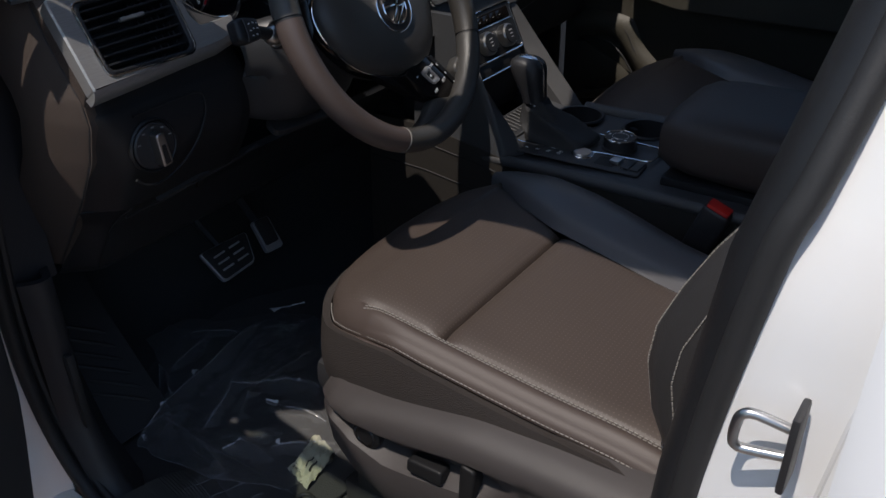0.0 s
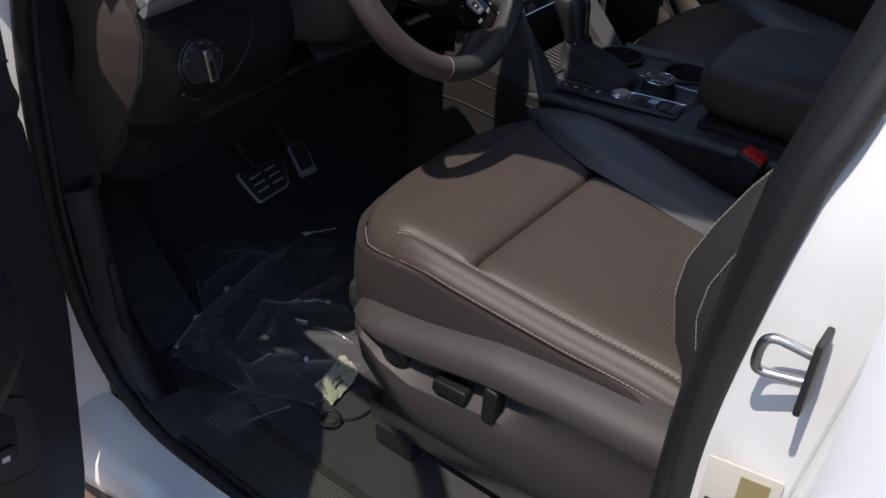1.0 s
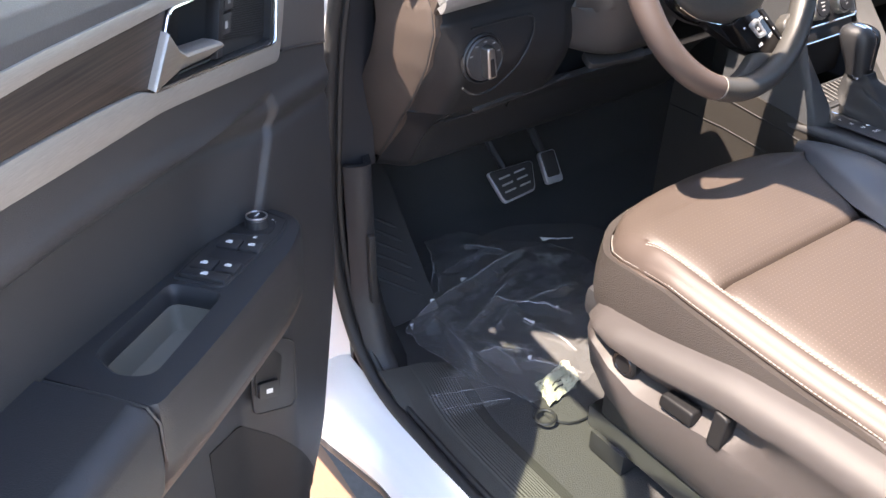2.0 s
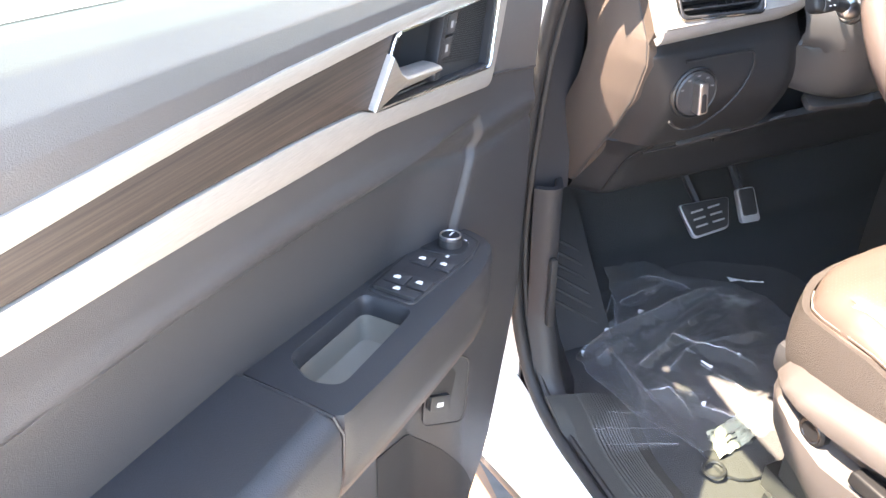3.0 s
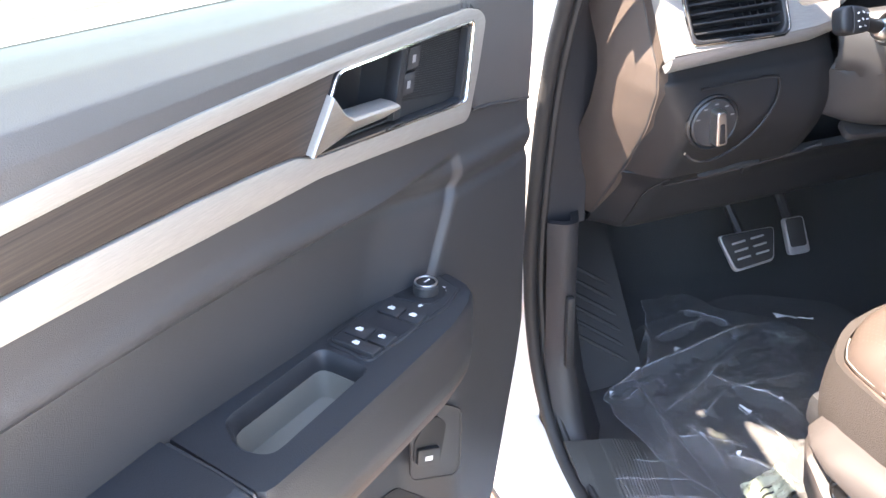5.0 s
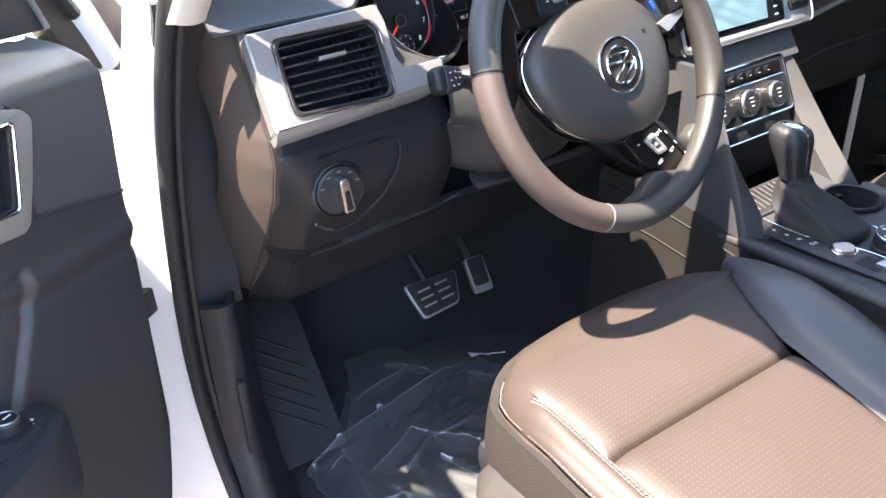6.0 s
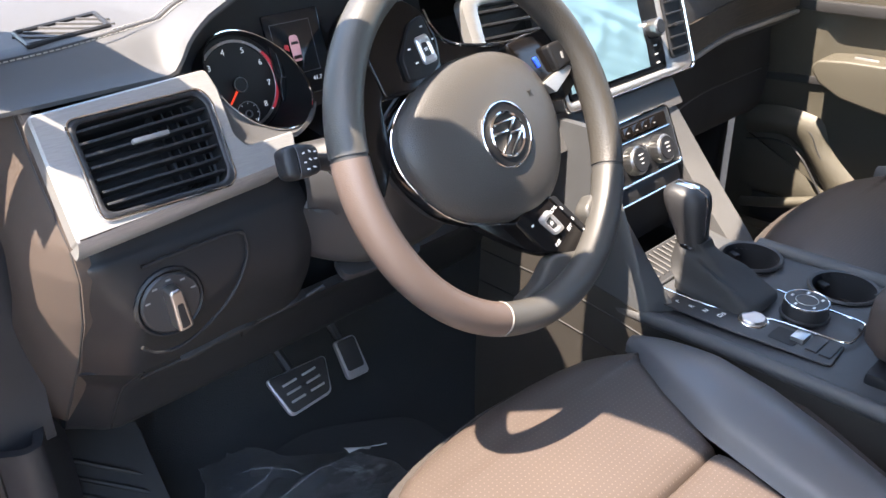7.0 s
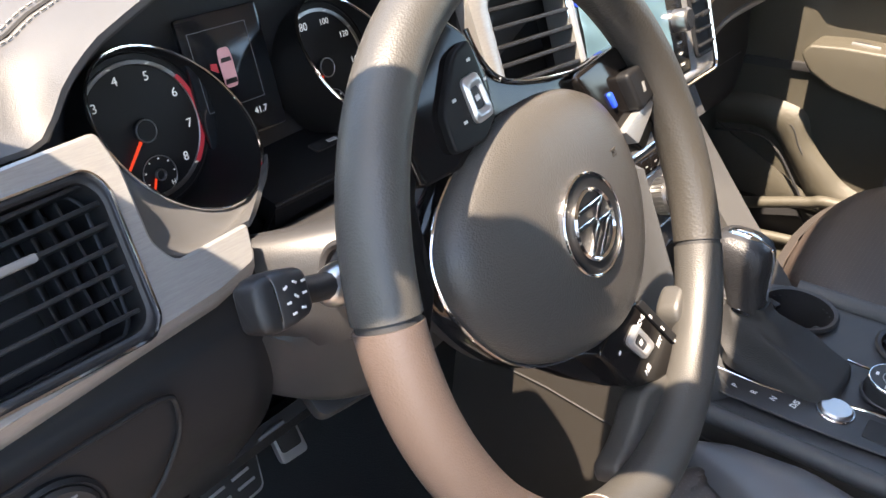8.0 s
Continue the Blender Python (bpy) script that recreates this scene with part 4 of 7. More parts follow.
plate("spoke_root", [rim_pt(-96, 0.152), rim_pt(-86, 0.146), (0.026, -0.1275), (0.060, -0.1365), (0.097, -0.1345), rim_pt(-45, 0.143), rim_pt(-36, 0.152), rim_pt(-36, 0.165), rim_pt(-50, 0.172), rim_pt(-66, 0.173), rim_pt(-82, 0.172), rim_pt(-96, 0.165)], -0.032, -0.0125, RIM_DARK, "black leather spoke foot", 0.010, 0.006)
# upper right spoke, with a silver inlay
plate("spoke", [(0.055, 0.078), (0.100, 0.083), (0.136, 0.085), (0.152, 0.065), (0.149, 0.028), (0.116, 0.008), (0.088, 0.030), (0.070, 0.055)], -0.036, -0.021, GLOSS, "gloss black spoke", 0.006)
ur = plate("switch_block", [(0.101, 0.066), (0.130, 0.069), (0.136, 0.044), (0.110, 0.038)], -0.024, -0.0115, FUNNEL, "black switch block", 0.005, 0.003)
part("mark", box((0.119, 0.053, -0.0113), (0.003, 0.007, 0.0005), 0, m=WM), DIM, ur)
plate("spoke_clip", [(0.086, 0.031), (0.108, 0.0375), (0.137, 0.0425), (0.126, 0.033), (0.099, 0.019)], -0.024, -0.0145, SILVER, "silver spoke inlay", 0.002, 0.0015)
plate("blue_spot", [(0.085, 0.058), (0.090, 0.059), (0.093, 0.048), (0.089, 0.047)], -0.022, -0.0185, BLUE, "small bright blue patch", 0.003, 0.001)


def rocker(block, corners, z, marks):
    """A silver frame with a black rocker in it, between four corners, and its printed marks."""
    c = Vector((sum(p[0] for p in corners) / 4, sum(p[1] for p in corners) / 4))
    ring = lambda k: [tuple(c + (Vector(p) - c) * k) for p in corners]
    grown = lambda k, r: ray_outline(rounded(ring(k), r, 4), tuple(c), 48)
    a, b = Vector(corners[0]), Vector(corners[3])
    ax = (Vector(corners[1]) - a).normalized()
    inner = [tuple(c + (Vector(p) - c) * 0.62 * (1 - 0.25 * abs((Vector(p) - c).normalized().dot((b - a).normalized())))) for p in corners]
    part("rocker_frame", band(grown(1.0, 0.004), ray_outline(rounded(inner, 0.002, 4), tuple(c), 48), z - 0.003, z + 0.003, WM), PALE, block, "silver rocker")
    part("rocker", prism(rounded(inner, 0.002, 3), z - 0.003, z + 0.0012, 0.0006, 2, WM), BLACK, block)
    part("mark", box((0, 0, 0), (0.0035, 0.0030, 0.0005), 0, m=WM @ pose(c.x, c.y, z + 0.0014, 0, 0, math.degrees(math.atan2(ax.y, ax.x)))), MARK, block)
    for x, y, w in marks:
        part("mark", box((0, 0, 0), (w, 0.0016, 0.0005), 0, m=WM @ pose(x, y, z + 0.0002, 0, 0, math.degrees(math.atan2(ax.y, ax.x)))), MARK, block)


rocker(ul, [(-0.0555, 0.1045), (-0.0405, 0.1065), (-0.0355, 0.0810), (-0.0525, 0.0790)], -0.0200, [(-0.060, 0.083, 0.003), (-0.064, 0.096, 0.003), (-0.043, 0.113, 0.003), (-0.034, 0.100, 0.002)])
rocker(lr, [(0.0215, -0.0915), (0.0380, -0.0850), (0.0545, -0.1100), (0.0380, -0.1125)], -0.0160, [(0.013, -0.094, 0.003)])
for txt, x, y in (("CNL", 0.0475, -0.0880), ("SET", 0.0625, -0.1120), ("RES", 0.0400, -0.1210)):
    part("lettering", letters(txt, 0.0055, WM @ pose(x, y, -0.0163, 0, 0, 22), 0.0002), MARK, lr)

# column behind the wheel, with stalk
col = thing("steering_column", "grey plastic steering column shroud under the wheel", "steering column", (-0.367, 0.18, 1.08))
SHROUD = spline([(0, 0.24, 1.09), (0, 0.165, 1.138), (0, 0.115, 1.164), (0, 0.090, 1.148), (0, 0.088, 1.115), (0, 0.098, 1.07), (0, 0.118, 1.03), (0, 0.15, 1.022), (0, 0.24, 1.02)], 32)


def shroud(u, v):
    p = SHROUD[round(v * 32)]
    x = -0.487 + 0.200 * u
    bow = (max(-(x + 0.406) / 0.081, (x + 0.406) / 0.119)) ** 2.6 if x < -0.406 else ((x + 0.406) / 0.119) ** 4
    return (x, min(0.245, p.y + 0.062 * bow), p.z + (0.012 if p.z < 1.1 else -0.02) * bow)


part("shroud", sheet(shroud, 40, 32, 0.006), BLACK, col, "grained grey shroud")
part("shroud_joint", tube([Vector(shroud(u, 0.50)) + Vector((0, -0.0004, 0)) for u in np.linspace(0, 1, 30)], 0.0012, 6), BLACK, col)
part("stalk_boot", disc((0, 0, 0), 0.019, 0.006, axes((-0.468, 0.103, 1.150), (0, -1, 0), (0.3, 0, 1)), 28, 0.002, 0.014), BLACK, col)
part("column_tube", tube([WC + Vector((0, 0.045, -0.02)), WC + Vector((0, 0.16, -0.075))], 0.045, 20), BLACK, col)
part("adjust_lever", prism(rounded([(-0.05, -0.012), (0.05, -0.016), (0.055, 0.010), (-0.05, 0.016)], 0.01, 4), -0.006, 0.006, 0.003, 2, axes((-0.405, 0.150, 1.005), (1, -0.1, 0), (0, 0.8, 0.5))), BLACK, col, "black steering adjuster")
stalk = thing("indicator_stalk", "black indicator stalk with white symbols behind the wheel", "stalk", (-0.45, 0.09, 1.15))
st = axes((-0.521, 0.088, 1.1705), (-0.985, -0.07, 0.16), (0.10, 0.42, 0.9))
part("root_ball", loft([[Vector((-0.488, 0.091, 1.156)) + Vector((0.016 * math.sin(b), 0.0125 * math.cos(b) * math.cos(a), 0.0125 * math.cos(b) * math.sin(a))) for a in (2 * math.pi * j / 20 for j in range(20))] for b in np.linspace(-1.35, 1.35, 13)]), STEEL, stalk, "silver stalk root")
part("lever", tube([Vector((-0.455, 0.10, 1.148)), Vector((-0.488, 0.091, 1.156)), Vector((-0.523, 0.088, 1.1695))], [0.008, 0.008, 0.0075], 12), BLACK, stalk)
HEAD = [(0.0, 0.008, 0.007), (0.002, 0.0115, 0.0095), (0.005, 0.0130, 0.011), (0.014, 0.0145, 0.0112), (0.023, 0.0152, 0.0112), (0.0245, 0.0146, 0.0106)]


def squircle(x, h, d, n=28, q=0.45):
    return [st @ Vector((x, h * math.copysign(abs(math.sin(a)) ** q, math.sin(a)), d * math.copysign(abs(math.cos(a)) ** q, math.cos(a)))) for a in (2 * math.pi * j / n for j in range(n))]


part("head", loft([squircle(*h) for h in HEAD]), BLACK, stalk, "black stalk head")
part("end_ring", loft([squircle(0.0245, 0.0140, 0.0102), squircle(0.0262, 0.0140, 0.0102)]), CHROME, stalk, "thin bright ring")
part("end_cap", loft([squircle(0.0262, 0.0150, 0.0108), squircle(0.030, 0.0146, 0.0104), squircle(0.035, 0.0125, 0.009), squircle(0.037, 0.009, 0.0065)]), HARD, stalk)
for sx, sy, ang in ((0.006, 0.006, 0), (0.012, 0.007, 30), (0.019, 0.006, -20), (0.007, 0.0, 0), (0.013, 0.0, 40), (0.019, -0.002, 0), (0.010, -0.007, 15), (0.017, -0.008, 0)):
    part("symbol", box((0, 0, 0), (0.0030, 0.0013, 0.0006), 0.0002, m=st @ pose(sx, sy, -0.0113) @ pose(0, 0, 0, 0, 0, ang)), MARK, stalk)

# ---- dashboard ----
dash = thing("dashboard", "dark soft dashboard with satin silver trim and round dials", "dashboard", (0, 0.4, 0.85))


def hood(x):
    """Height that the dials' hood adds at x."""
    return table(abs(x + 0.367), [0, 0.04, 0.076, 0.1, 0.124, 0.149, 0.17, 0.178, 0.19, 0.198, 0.206, 0.215], [0.088, 0.086, 0.081, 0.075, 0.065, 0.054, 0.044, 0.038, 0.028, 0.017, 0.004, 0.0])


def lip(x):
    """Where the dash top begins at x, from the seats: y and z."""
    k = smooth(0.225, 0.19, abs(x + 0.367))
    return 0.206 + 0.004 * k, 1.236 + hood(x)


def dash_top(u, v):
    x = -0.742 + 1.484 * u
    y0, z0 = lip(x)
    y = y0 + (0.93 - y0) * v
    crest = 1.270 + 0.62 * max(0.0, hood(x) - 0.03) * (1 - smooth(0.05, 0.55, v))
    z = z0 + (crest - z0) * smooth(0, 0.075, v) - 0.04 * smooth(0.5, 1.0, v)
    return (x, y, z)


part("dash_top", sheet(dash_top, 180, 80, 0.004), SOFT, dash, "dark grained dash top")
seam = [(-0.735, 0.246), (-0.70, 0.247), (-0.66, 0.249), (-0.612, 0.254), (-0.585, 0.260), (-0.55, 0.272), (-0.515, 0.279), (-0.478, 0.289), (-0.439, 0.306), (-0.367, 0.325), (-0.2, 0.33), (0.0, 0.32), (0.3, 0.32)]


def on_top(x, y):
    u = (x + 0.742) / 1.484
    y0 = lip(x)[0]
    return Vector(dash_top(u, (y - y0) / (0.93 - y0)))


sl = [on_top(p.x, p.y) for p in spline([(a, b, 0) for a, b in seam], 60)]
part("seam", tube([p + Vector((0, 0, 0.0004)) for p in sl], 0.0016, 6), RUBBER, dash)
for off in (-0.007, 0.007):
    part("stitching", stitches([p + Vector((0, off, 0.0012)) for p in sl], 0.0055, 0.0007), THREAD, dash, "grey stitching")

# demister grille on the top
dg = thing("demister_grille", "black slatted air grille in the dash top", "vent", (-0.634, 0.295, 1.27))
dm = axes((-0.634, 0.295, 1.2705), (1, 0, 0), (0, 1, 0))
gout = rounded([(-0.048, -0.041), (0.036, -0.021), (0.051, 0.045), (-0.040, 0.017)], 0.004, 3)
gin = rounded([(-0.043, -0.036), (0.031, -0.018), (0.045, 0.038), (-0.036, 0.014)], 0.003, 3)
part("grille_frame", band(gout, gin, -0.006, 0.003, dm), HARD, dg)
part("grille_back", prism(gin, -0.012, -0.004, 0, m=dm), DEEP, dg)
for i, (sx, sy, sl_) in enumerate(((-0.030, -0.012, 0.040), (-0.013, -0.006, 0.052), (0.005, 0.001, 0.060), (0.022, 0.008, 0.058), (0.036, 0.020, 0.032))):
    part("slat", box((0, 0, -0.001), (sl_, 0.0026, 0.005), 0.0006, m=dm @ pose(sx, sy, 0, 0, 0, -47)), SOFT, dg)

# left end cap
CAP_Z = [0.868, 0.891, 0.991, 1.048, 1.097, 1.125, 1.140, 1.166, 1.190, 1.236]
CAP_Y = [0.303, 0.285, 0.209, 0.173, 0.156, 0.160, 0.170, 0.186, 0.200, 0.220]


def cap_skin(u, v):
    """The cap faces the door, with a soft turn at its edge towards the seat."""
    z = 0.868 + 0.368 * u
    y = table(z, CAP_Z, CAP_Y)
    return (-0.7165 - 0.025 * (1 - v ** 1.35), y + 0.004 + 0.095 * (1 - v) ** 1.1, z)


part("end_cap", sheet(cap_skin, 60, 24, -0.006), CAP, dash, "grained plastic dash end cap")
part("cap_joint", tube([Vector(cap_skin(u, 1.0)) + Vector((0.001, 0.001, 0)) for u in np.linspace(0, 1, 40)], 0.0016, 6), BLACK, dash)
part("cap_fillet", sheet(lambda u, v: (-0.7155 + 0.012 * v, table(0.868 + 0.262 * u, CAP_Z, CAP_Y) + 0.001 + 0.001 * v, 0.868 + 0.262 * u), 30, 4, -0.004), CAP, dash, "grained edge strip")
part("trim_side", prism([(0.150, 1.139), (0.212, 1.236), (0.30, 1.236), (0.30, 1.11), (0.166, 1.11)], -0.012, 0.0, 0.002, 1, axes((-0.704, 0, 0), (0, 1, 0), (0, 0, 1))), CAP, dash)

# lower panel with the light switch
LOW = [(0.168, 1.130), (0.160, 1.112), (0.153, 1.100), (0.149, 1.06), (0.158, 1.02), (0.188, 0.968)]
KNEE = [(0.188, 0.968), (0.215, 0.945), (0.232, 0.925), (0.258, 0.880), (0.275, 0.853), (0.30, 0.848), (0.42, 0.87)]


def left_fall(x, z):
    """The panels turn away towards the end cap, more so lower down."""
    return (1 - smooth(-0.716, -0.672, x)) * table(z, [0.85, 0.96, 1.045, 1.105], [0.036, 0.036, 0.024, 0.0])


def across(profile, x0, x1, bulge=0.0, n=24):
    line = spline([(0, *p) for p in profile], n)

    def fn(u, v):
        p = line[round(v * n)]
        x = x0 + (x1 - x0) * u
        e = min(x - x0, x1 - x)
        return (x, p.y + bulge * (1 - smooth(0, 0.02, e)) + left_fall(x, p.z), p.z)
    return fn, n


fn, n = across(LOW, -0.716, -0.486, 0.006)
lowp = part("switch_panel", sheet(fn, 30, n, -0.01), HARD, dash, "dark plastic switch panel")
fn, n = across(KNEE, -0.716, -0.12, 0.004)
part("knee_panel", sheet(fn, 40, n, -0.01), HARD, dash, "dark plastic knee panel")
part("knee_rail", tube(spline([(-0.662, 0.2175, 0.942), (-0.6, 0.2145, 0.944), (-0.5, 0.196, 0.962), (-0.455, 0.185, 0.975)], 20), 0.0022, 6), BLACK, dash)
part("pull_tab", prism(rounded([(-0.006, -0.012), (0.006, -0.010), (0.008, 0.012), (-0.008, 0.012)], 0.003), 0, 0.008, 0.002, 2, axes((-0.538, 0.222, 0.946), (1, 0, 0), (0, -0.4, 0.9))), HARD, dash)
# dark tube drawn for the shade in the grip's hollow
part("grip_hollow", tube(spline([(-0.628, 0.1935, 0.960), (-0.600, 0.1905, 0.965), (-0.565, 0.1880, 0.970), (-0.540, 0.1905, 0.966)], 16), [0.002] + [0.0055] * 15 + [0.002], 8, flatten=0.6), DEEP, dash)
part("panel_joint", tube(spline([(x, table(z, [0.853, 0.880, 0.925, 0.945, 0.968], [0.275, 0.258, 0.232, 0.215, 0.188]) + left_fall(x, z) - 0.0005, z) for x, z in ((-0.668, 0.966), (-0.674, 0.945), (-0.678, 0.924), (-0.681, 0.880), (-0.682, 0.856))], 20), 0.0014, 6), DEEP, dash)
# dark box fills the gap round the column in place of its shade
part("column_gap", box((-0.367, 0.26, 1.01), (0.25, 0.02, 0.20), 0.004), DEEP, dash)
km = axes((-0.6475, 0.1475, 1.054), (1, 0, 0), (0, 0.02, 1))
sw = part("light_switch", disc((0, 0, -0.004), 0.029, 0.0075, km, 40, 0.002), BLACK, dash, "round black light switch")
part("switch_bezel", disc((0, 0, -0.004), 0.0335, 0.006, km, 40, 0.002, 0.0293), HARD, sw)
part("knob", prism(rounded([(-0.0075, -0.022), (0.0075, -0.022), (0.0062, 0.020), (-0.0062, 0.020)], 0.004), 0.0, 0.016, 0.004, 3, km @ pose(0.001, -0.001, 0.002, 0, 0, 6)), STEEL, sw, "silver light knob")
part("knob_face", prism(rounded([(-0.0042, -0.019), (0.0042, -0.019), (0.003, 0.006), (-0.003, 0.006)], 0.002), 0.0, 0.0185, 0.001, 2, km @ pose(0.001, -0.001, 0.0, 0, 0, 6)), HARD, sw)
for a in (160, 125, 90, 55, 20):
    part("symbol", box((0.0235 * math.cos(radians(a)), 0.0235 * math.sin(radians(a)), 0.0036), (0.0046, 0.0018, 0.0006), 0, m=km), DIM, sw)
part("panel_line", tube(spline([km @ Vector((x, y, 0.0012)) for x, y in ((-0.020, 0.0435), (0.040, 0.0450), (0.074, 0.0440), (0.083, 0.034), (0.080, 0.010), (0.060, -0.018), (0.030, -0.038), (0.0, -0.047), (-0.022, -0.043), (-0.034, -0.032))], 60), 0.0018, 8), HARD, lowp)

# silver vent surround
vm = axes((-0.632, 0.168, 1.192), (1, 0.055, -0.012), (0.0, 0.60, 0.80))
SURO = rounded([(-0.0915, -0.060), (-0.02, -0.0575), (0.046, -0.0545), (0.10, -0.0525), (0.131, -0.0470), (0.139, -0.0245), (0.086, -0.0255), (0.0790, -0.0110), (0.0850, 0.032), (0.082, 0.0535), (-0.083, 0.0490)], 0.005, 4)
VOUT = [(-0.0655, -0.0490), (0.0520, -0.0540), (0.0600, -0.0470), (0.0710, 0.0250), (0.0640, 0.0365), (-0.0585, 0.0370)]
VIN = [(x * 0.92 + 0.0003, y * 0.90 - 0.0005) for x, y in VOUT]


NR = 144
part("vent_surround", plate_with_hole(SURO, rounded(VOUT, 0.009, 5), -0.014, 0.004, 0.002, vm), SILVER, dash, "satin silver vent surround")
vent = thing("air_vent", "black slatted air vent in a silver surround", "vent", tuple(vm.translation))
part("vent_frame", band(ray_outline(rounded(VOUT, 0.009, 5), (0, 0), NR), ray_outline(rounded(VIN, 0.010, 5), (0, 0), NR), -0.014, 0.006, vm, 0.0015), HARD, vent)
part("vent_edge", tube([vm @ Vector((x * 1.01, y * 1.015, 0.0052)) for x, y in rounded(VOUT, 0.009, 5)], 0.0012, 6, True), CHROME, vent, "thin bright edge")
part("vent_back", prism(VIN, -0.05, -0.045, 0, m=vm), DEEP, vent)
part("vent_duct", band(ray_outline(rounded(VIN, 0.010, 5), (0, 0), 72), ray_outline([(x * 0.96, y * 0.96) for x, y in VIN], (0, 0), 72), -0.05, -0.013, vm, 0.0005), BLACK, vent)
for i in range(7):
    yy = -0.0375 + 0.0115 * i
    part("slat", box((0.001 + 0.0012 * i, yy - 0.0004 * i, -0.006), (0.110 + 0.0022 * i, 0.0026, 0.014), 0.0009, m=vm @ pose(0, 0, 0, 0, 0, -1.5 + 0.5 * i)), HARD, vent)
for i in range(4):
    part("vane", box((0.022 + 0.010 * i, -0.004, -0.022), (0.0018, 0.07, 0.014), 0.0005, m=vm), BLACK, vent)
part("vent_slider", box((0.004, 0.0065, 0.003), (0.034, 0.0045, 0.006), 0.0015, m=vm), SILVER, vent, "silver slider")
part("trim_ledge", loft([[vm @ Vector((x, y - d, z)) for d, z in ((0.0, 0.002), (0.004, -0.001), (0.008, -0.008), (0.009, -0.018), (0.0, -0.020))] for x, y in ((-0.0910, -0.0585), (-0.02, -0.0560), (0.046, -0.0530), (0.10, -0.0510), (0.131, -0.0455))]), SILVER, dash, "silver underside of the vent surround")

# ---- instrument cluster ----
cl = thing("instrument_cluster", "dark instrument cluster with two round dials and a small display", "dials", (-0.367, 0.30, 1.15))
part("backing_plate", box((0, 0, -0.012), (0.36, 0.15, 0.02), 0.004, m=axes((-0.367, 0.296, 1.195), (1, 0, 0), (0, 0.295, 0.955))), BLACK, cl)


def hood_lip(u, v):
    x = -0.575 + 0.416 * u
    y0, z0 = lip(x)
    edge = smooth(0.0, 0.06, u) * smooth(1.0, 0.94, u)
    return (x, y0 + 0.004 + 0.085 * v, z0 - 0.004 - 0.010 * v * edge)


part("hood_lining", sheet(hood_lip, 40, 10, 0.004), BLACK, cl, "black hood lining")


def gauge(ring_c, cx_dial, numerals, a0, a1, needle, sub, bold):
    m = axes((cx_dial, 0.287, 1.1845), (1, 0, 0), (0, 0.295, 0.955))
    ring_m = axes(ring_c, (0.95, 0.32, 0.0), (-0.17, 0.70, 0.69))
    dial = part("dial", disc((0, 0, -0.002), 0.052, 0.002, m, 48), DIAL, cl, "black dial with white numerals")
    N = 48
    ringp = lambda mm, r: [mm @ Vector((r * math.cos(2 * math.pi * i / N), r * math.sin(2 * math.pi * i / N), 0)) for i in range(N)]
    part("bezel", loft([ringp(m, 0.052), ringp(m, 0.0535), ringp(ring_m, 0.0612), ringp(ring_m, 0.0628)], caps=False), FUNNEL, dial, "black funnel")
    part("bezel_ring", tube(ringp(ring_m, 0.0623), 0.0013, 8, True), CHROME, dial, "chrome ring")
    part("scale_ring", disc((0, 0, 0.0), 0.0470, 0.0012, m, 48, 0.0003, 0.0440), STEEL, dial)
    n = len(numerals)
    for i, txt in enumerate(numerals):
        a = radians(a0 + (a1 - a0) * i / (n - 1))
        part("numeral", letters(txt, 0.0088 if len(txt) < 3 else 0.007, m @ pose(0.0365 * math.cos(a), 0.0365 * math.sin(a), 0.0007), 0.0002), LIT, dial)
        part("tick", box((0.0452 * math.cos(a), 0.0452 * math.sin(a), 0.0014), (0.003, 0.0009, 0.0005), 0, m=m), LIT, dial)
    if bold:
        arc = [radians(a) for a in np.linspace(38, -44, 24)]
        part("red_arc", loft([[m @ Vector((r * math.cos(a), r * math.sin(a), z)) for r, z in ((0.0442, 0.0014), (0.0474, 0.0014), (0.0474, 0.0019), (0.0442, 0.0019))] for a in arc]), LITRED, dial, "red end of the scale")
    na = radians(needle)
    part("needle", prism([(0.008, -0.0012), (0.034, -0.0008), (0.034, 0.0008), (0.008, 0.0012)], 0.0025, 0.0034, 0.0002, 1, m @ pose(0, 0, 0, 0, 0, needle)), NEEDLE, dial, "red needle")
    part("hub", disc((0, 0, 0.001), 0.0078, 0.004, m, 28, 0.001), DIAL, dial)
    part("hub_ring", disc((0, 0, 0.0042), 0.0080, 0.001, m, 28, 0.0003, 0.0070), STEEL, dial)
    sm = m @ pose(0.002, -0.0315, 0.0004)
    part("small_scale", disc((0, 0, 0), 0.0135, 0.0006, sm, 32, 0.0002, 0.0128), STEEL, dial)
    part("small_hub", disc((0, 0, 0), 0.0042, 0.0025, sm, 20, 0.0006, 0.0033), STEEL, dial)
    part("needle", box((-0.004, -0.008, 0.0018), (0.0014, 0.010, 0.0006), 0, m=sm @ pose(0, 0, 0, 0, 0, -25)), NEEDLE, dial)
    for a in (200, 160, 120, 80, 40, 0):
        part("tick", box((0.0112 * math.cos(radians(a)), 0.0112 * math.sin(radians(a)), 0.0006), (0.0012, 0.0012, 0.0004), 0, m=sm), LIT, dial)
    part("numeral", letters(sub, 0.0048, sm @ pose(0.008, -0.008, 0.0008), 0.0002), LIT, dial)


gauge((-0.4652, 0.2499, 1.1981), -0.469, ["1", "2", "3", "4", "5", "6", "7", "8"], 216, -45.5, 227, "H", True)
gauge((-0.2912, 0.2499, 1.1981), -0.2965, ["20", "40", "60", "80", "100", "120", "140", "160"], 219, -39, 227, "F", False)
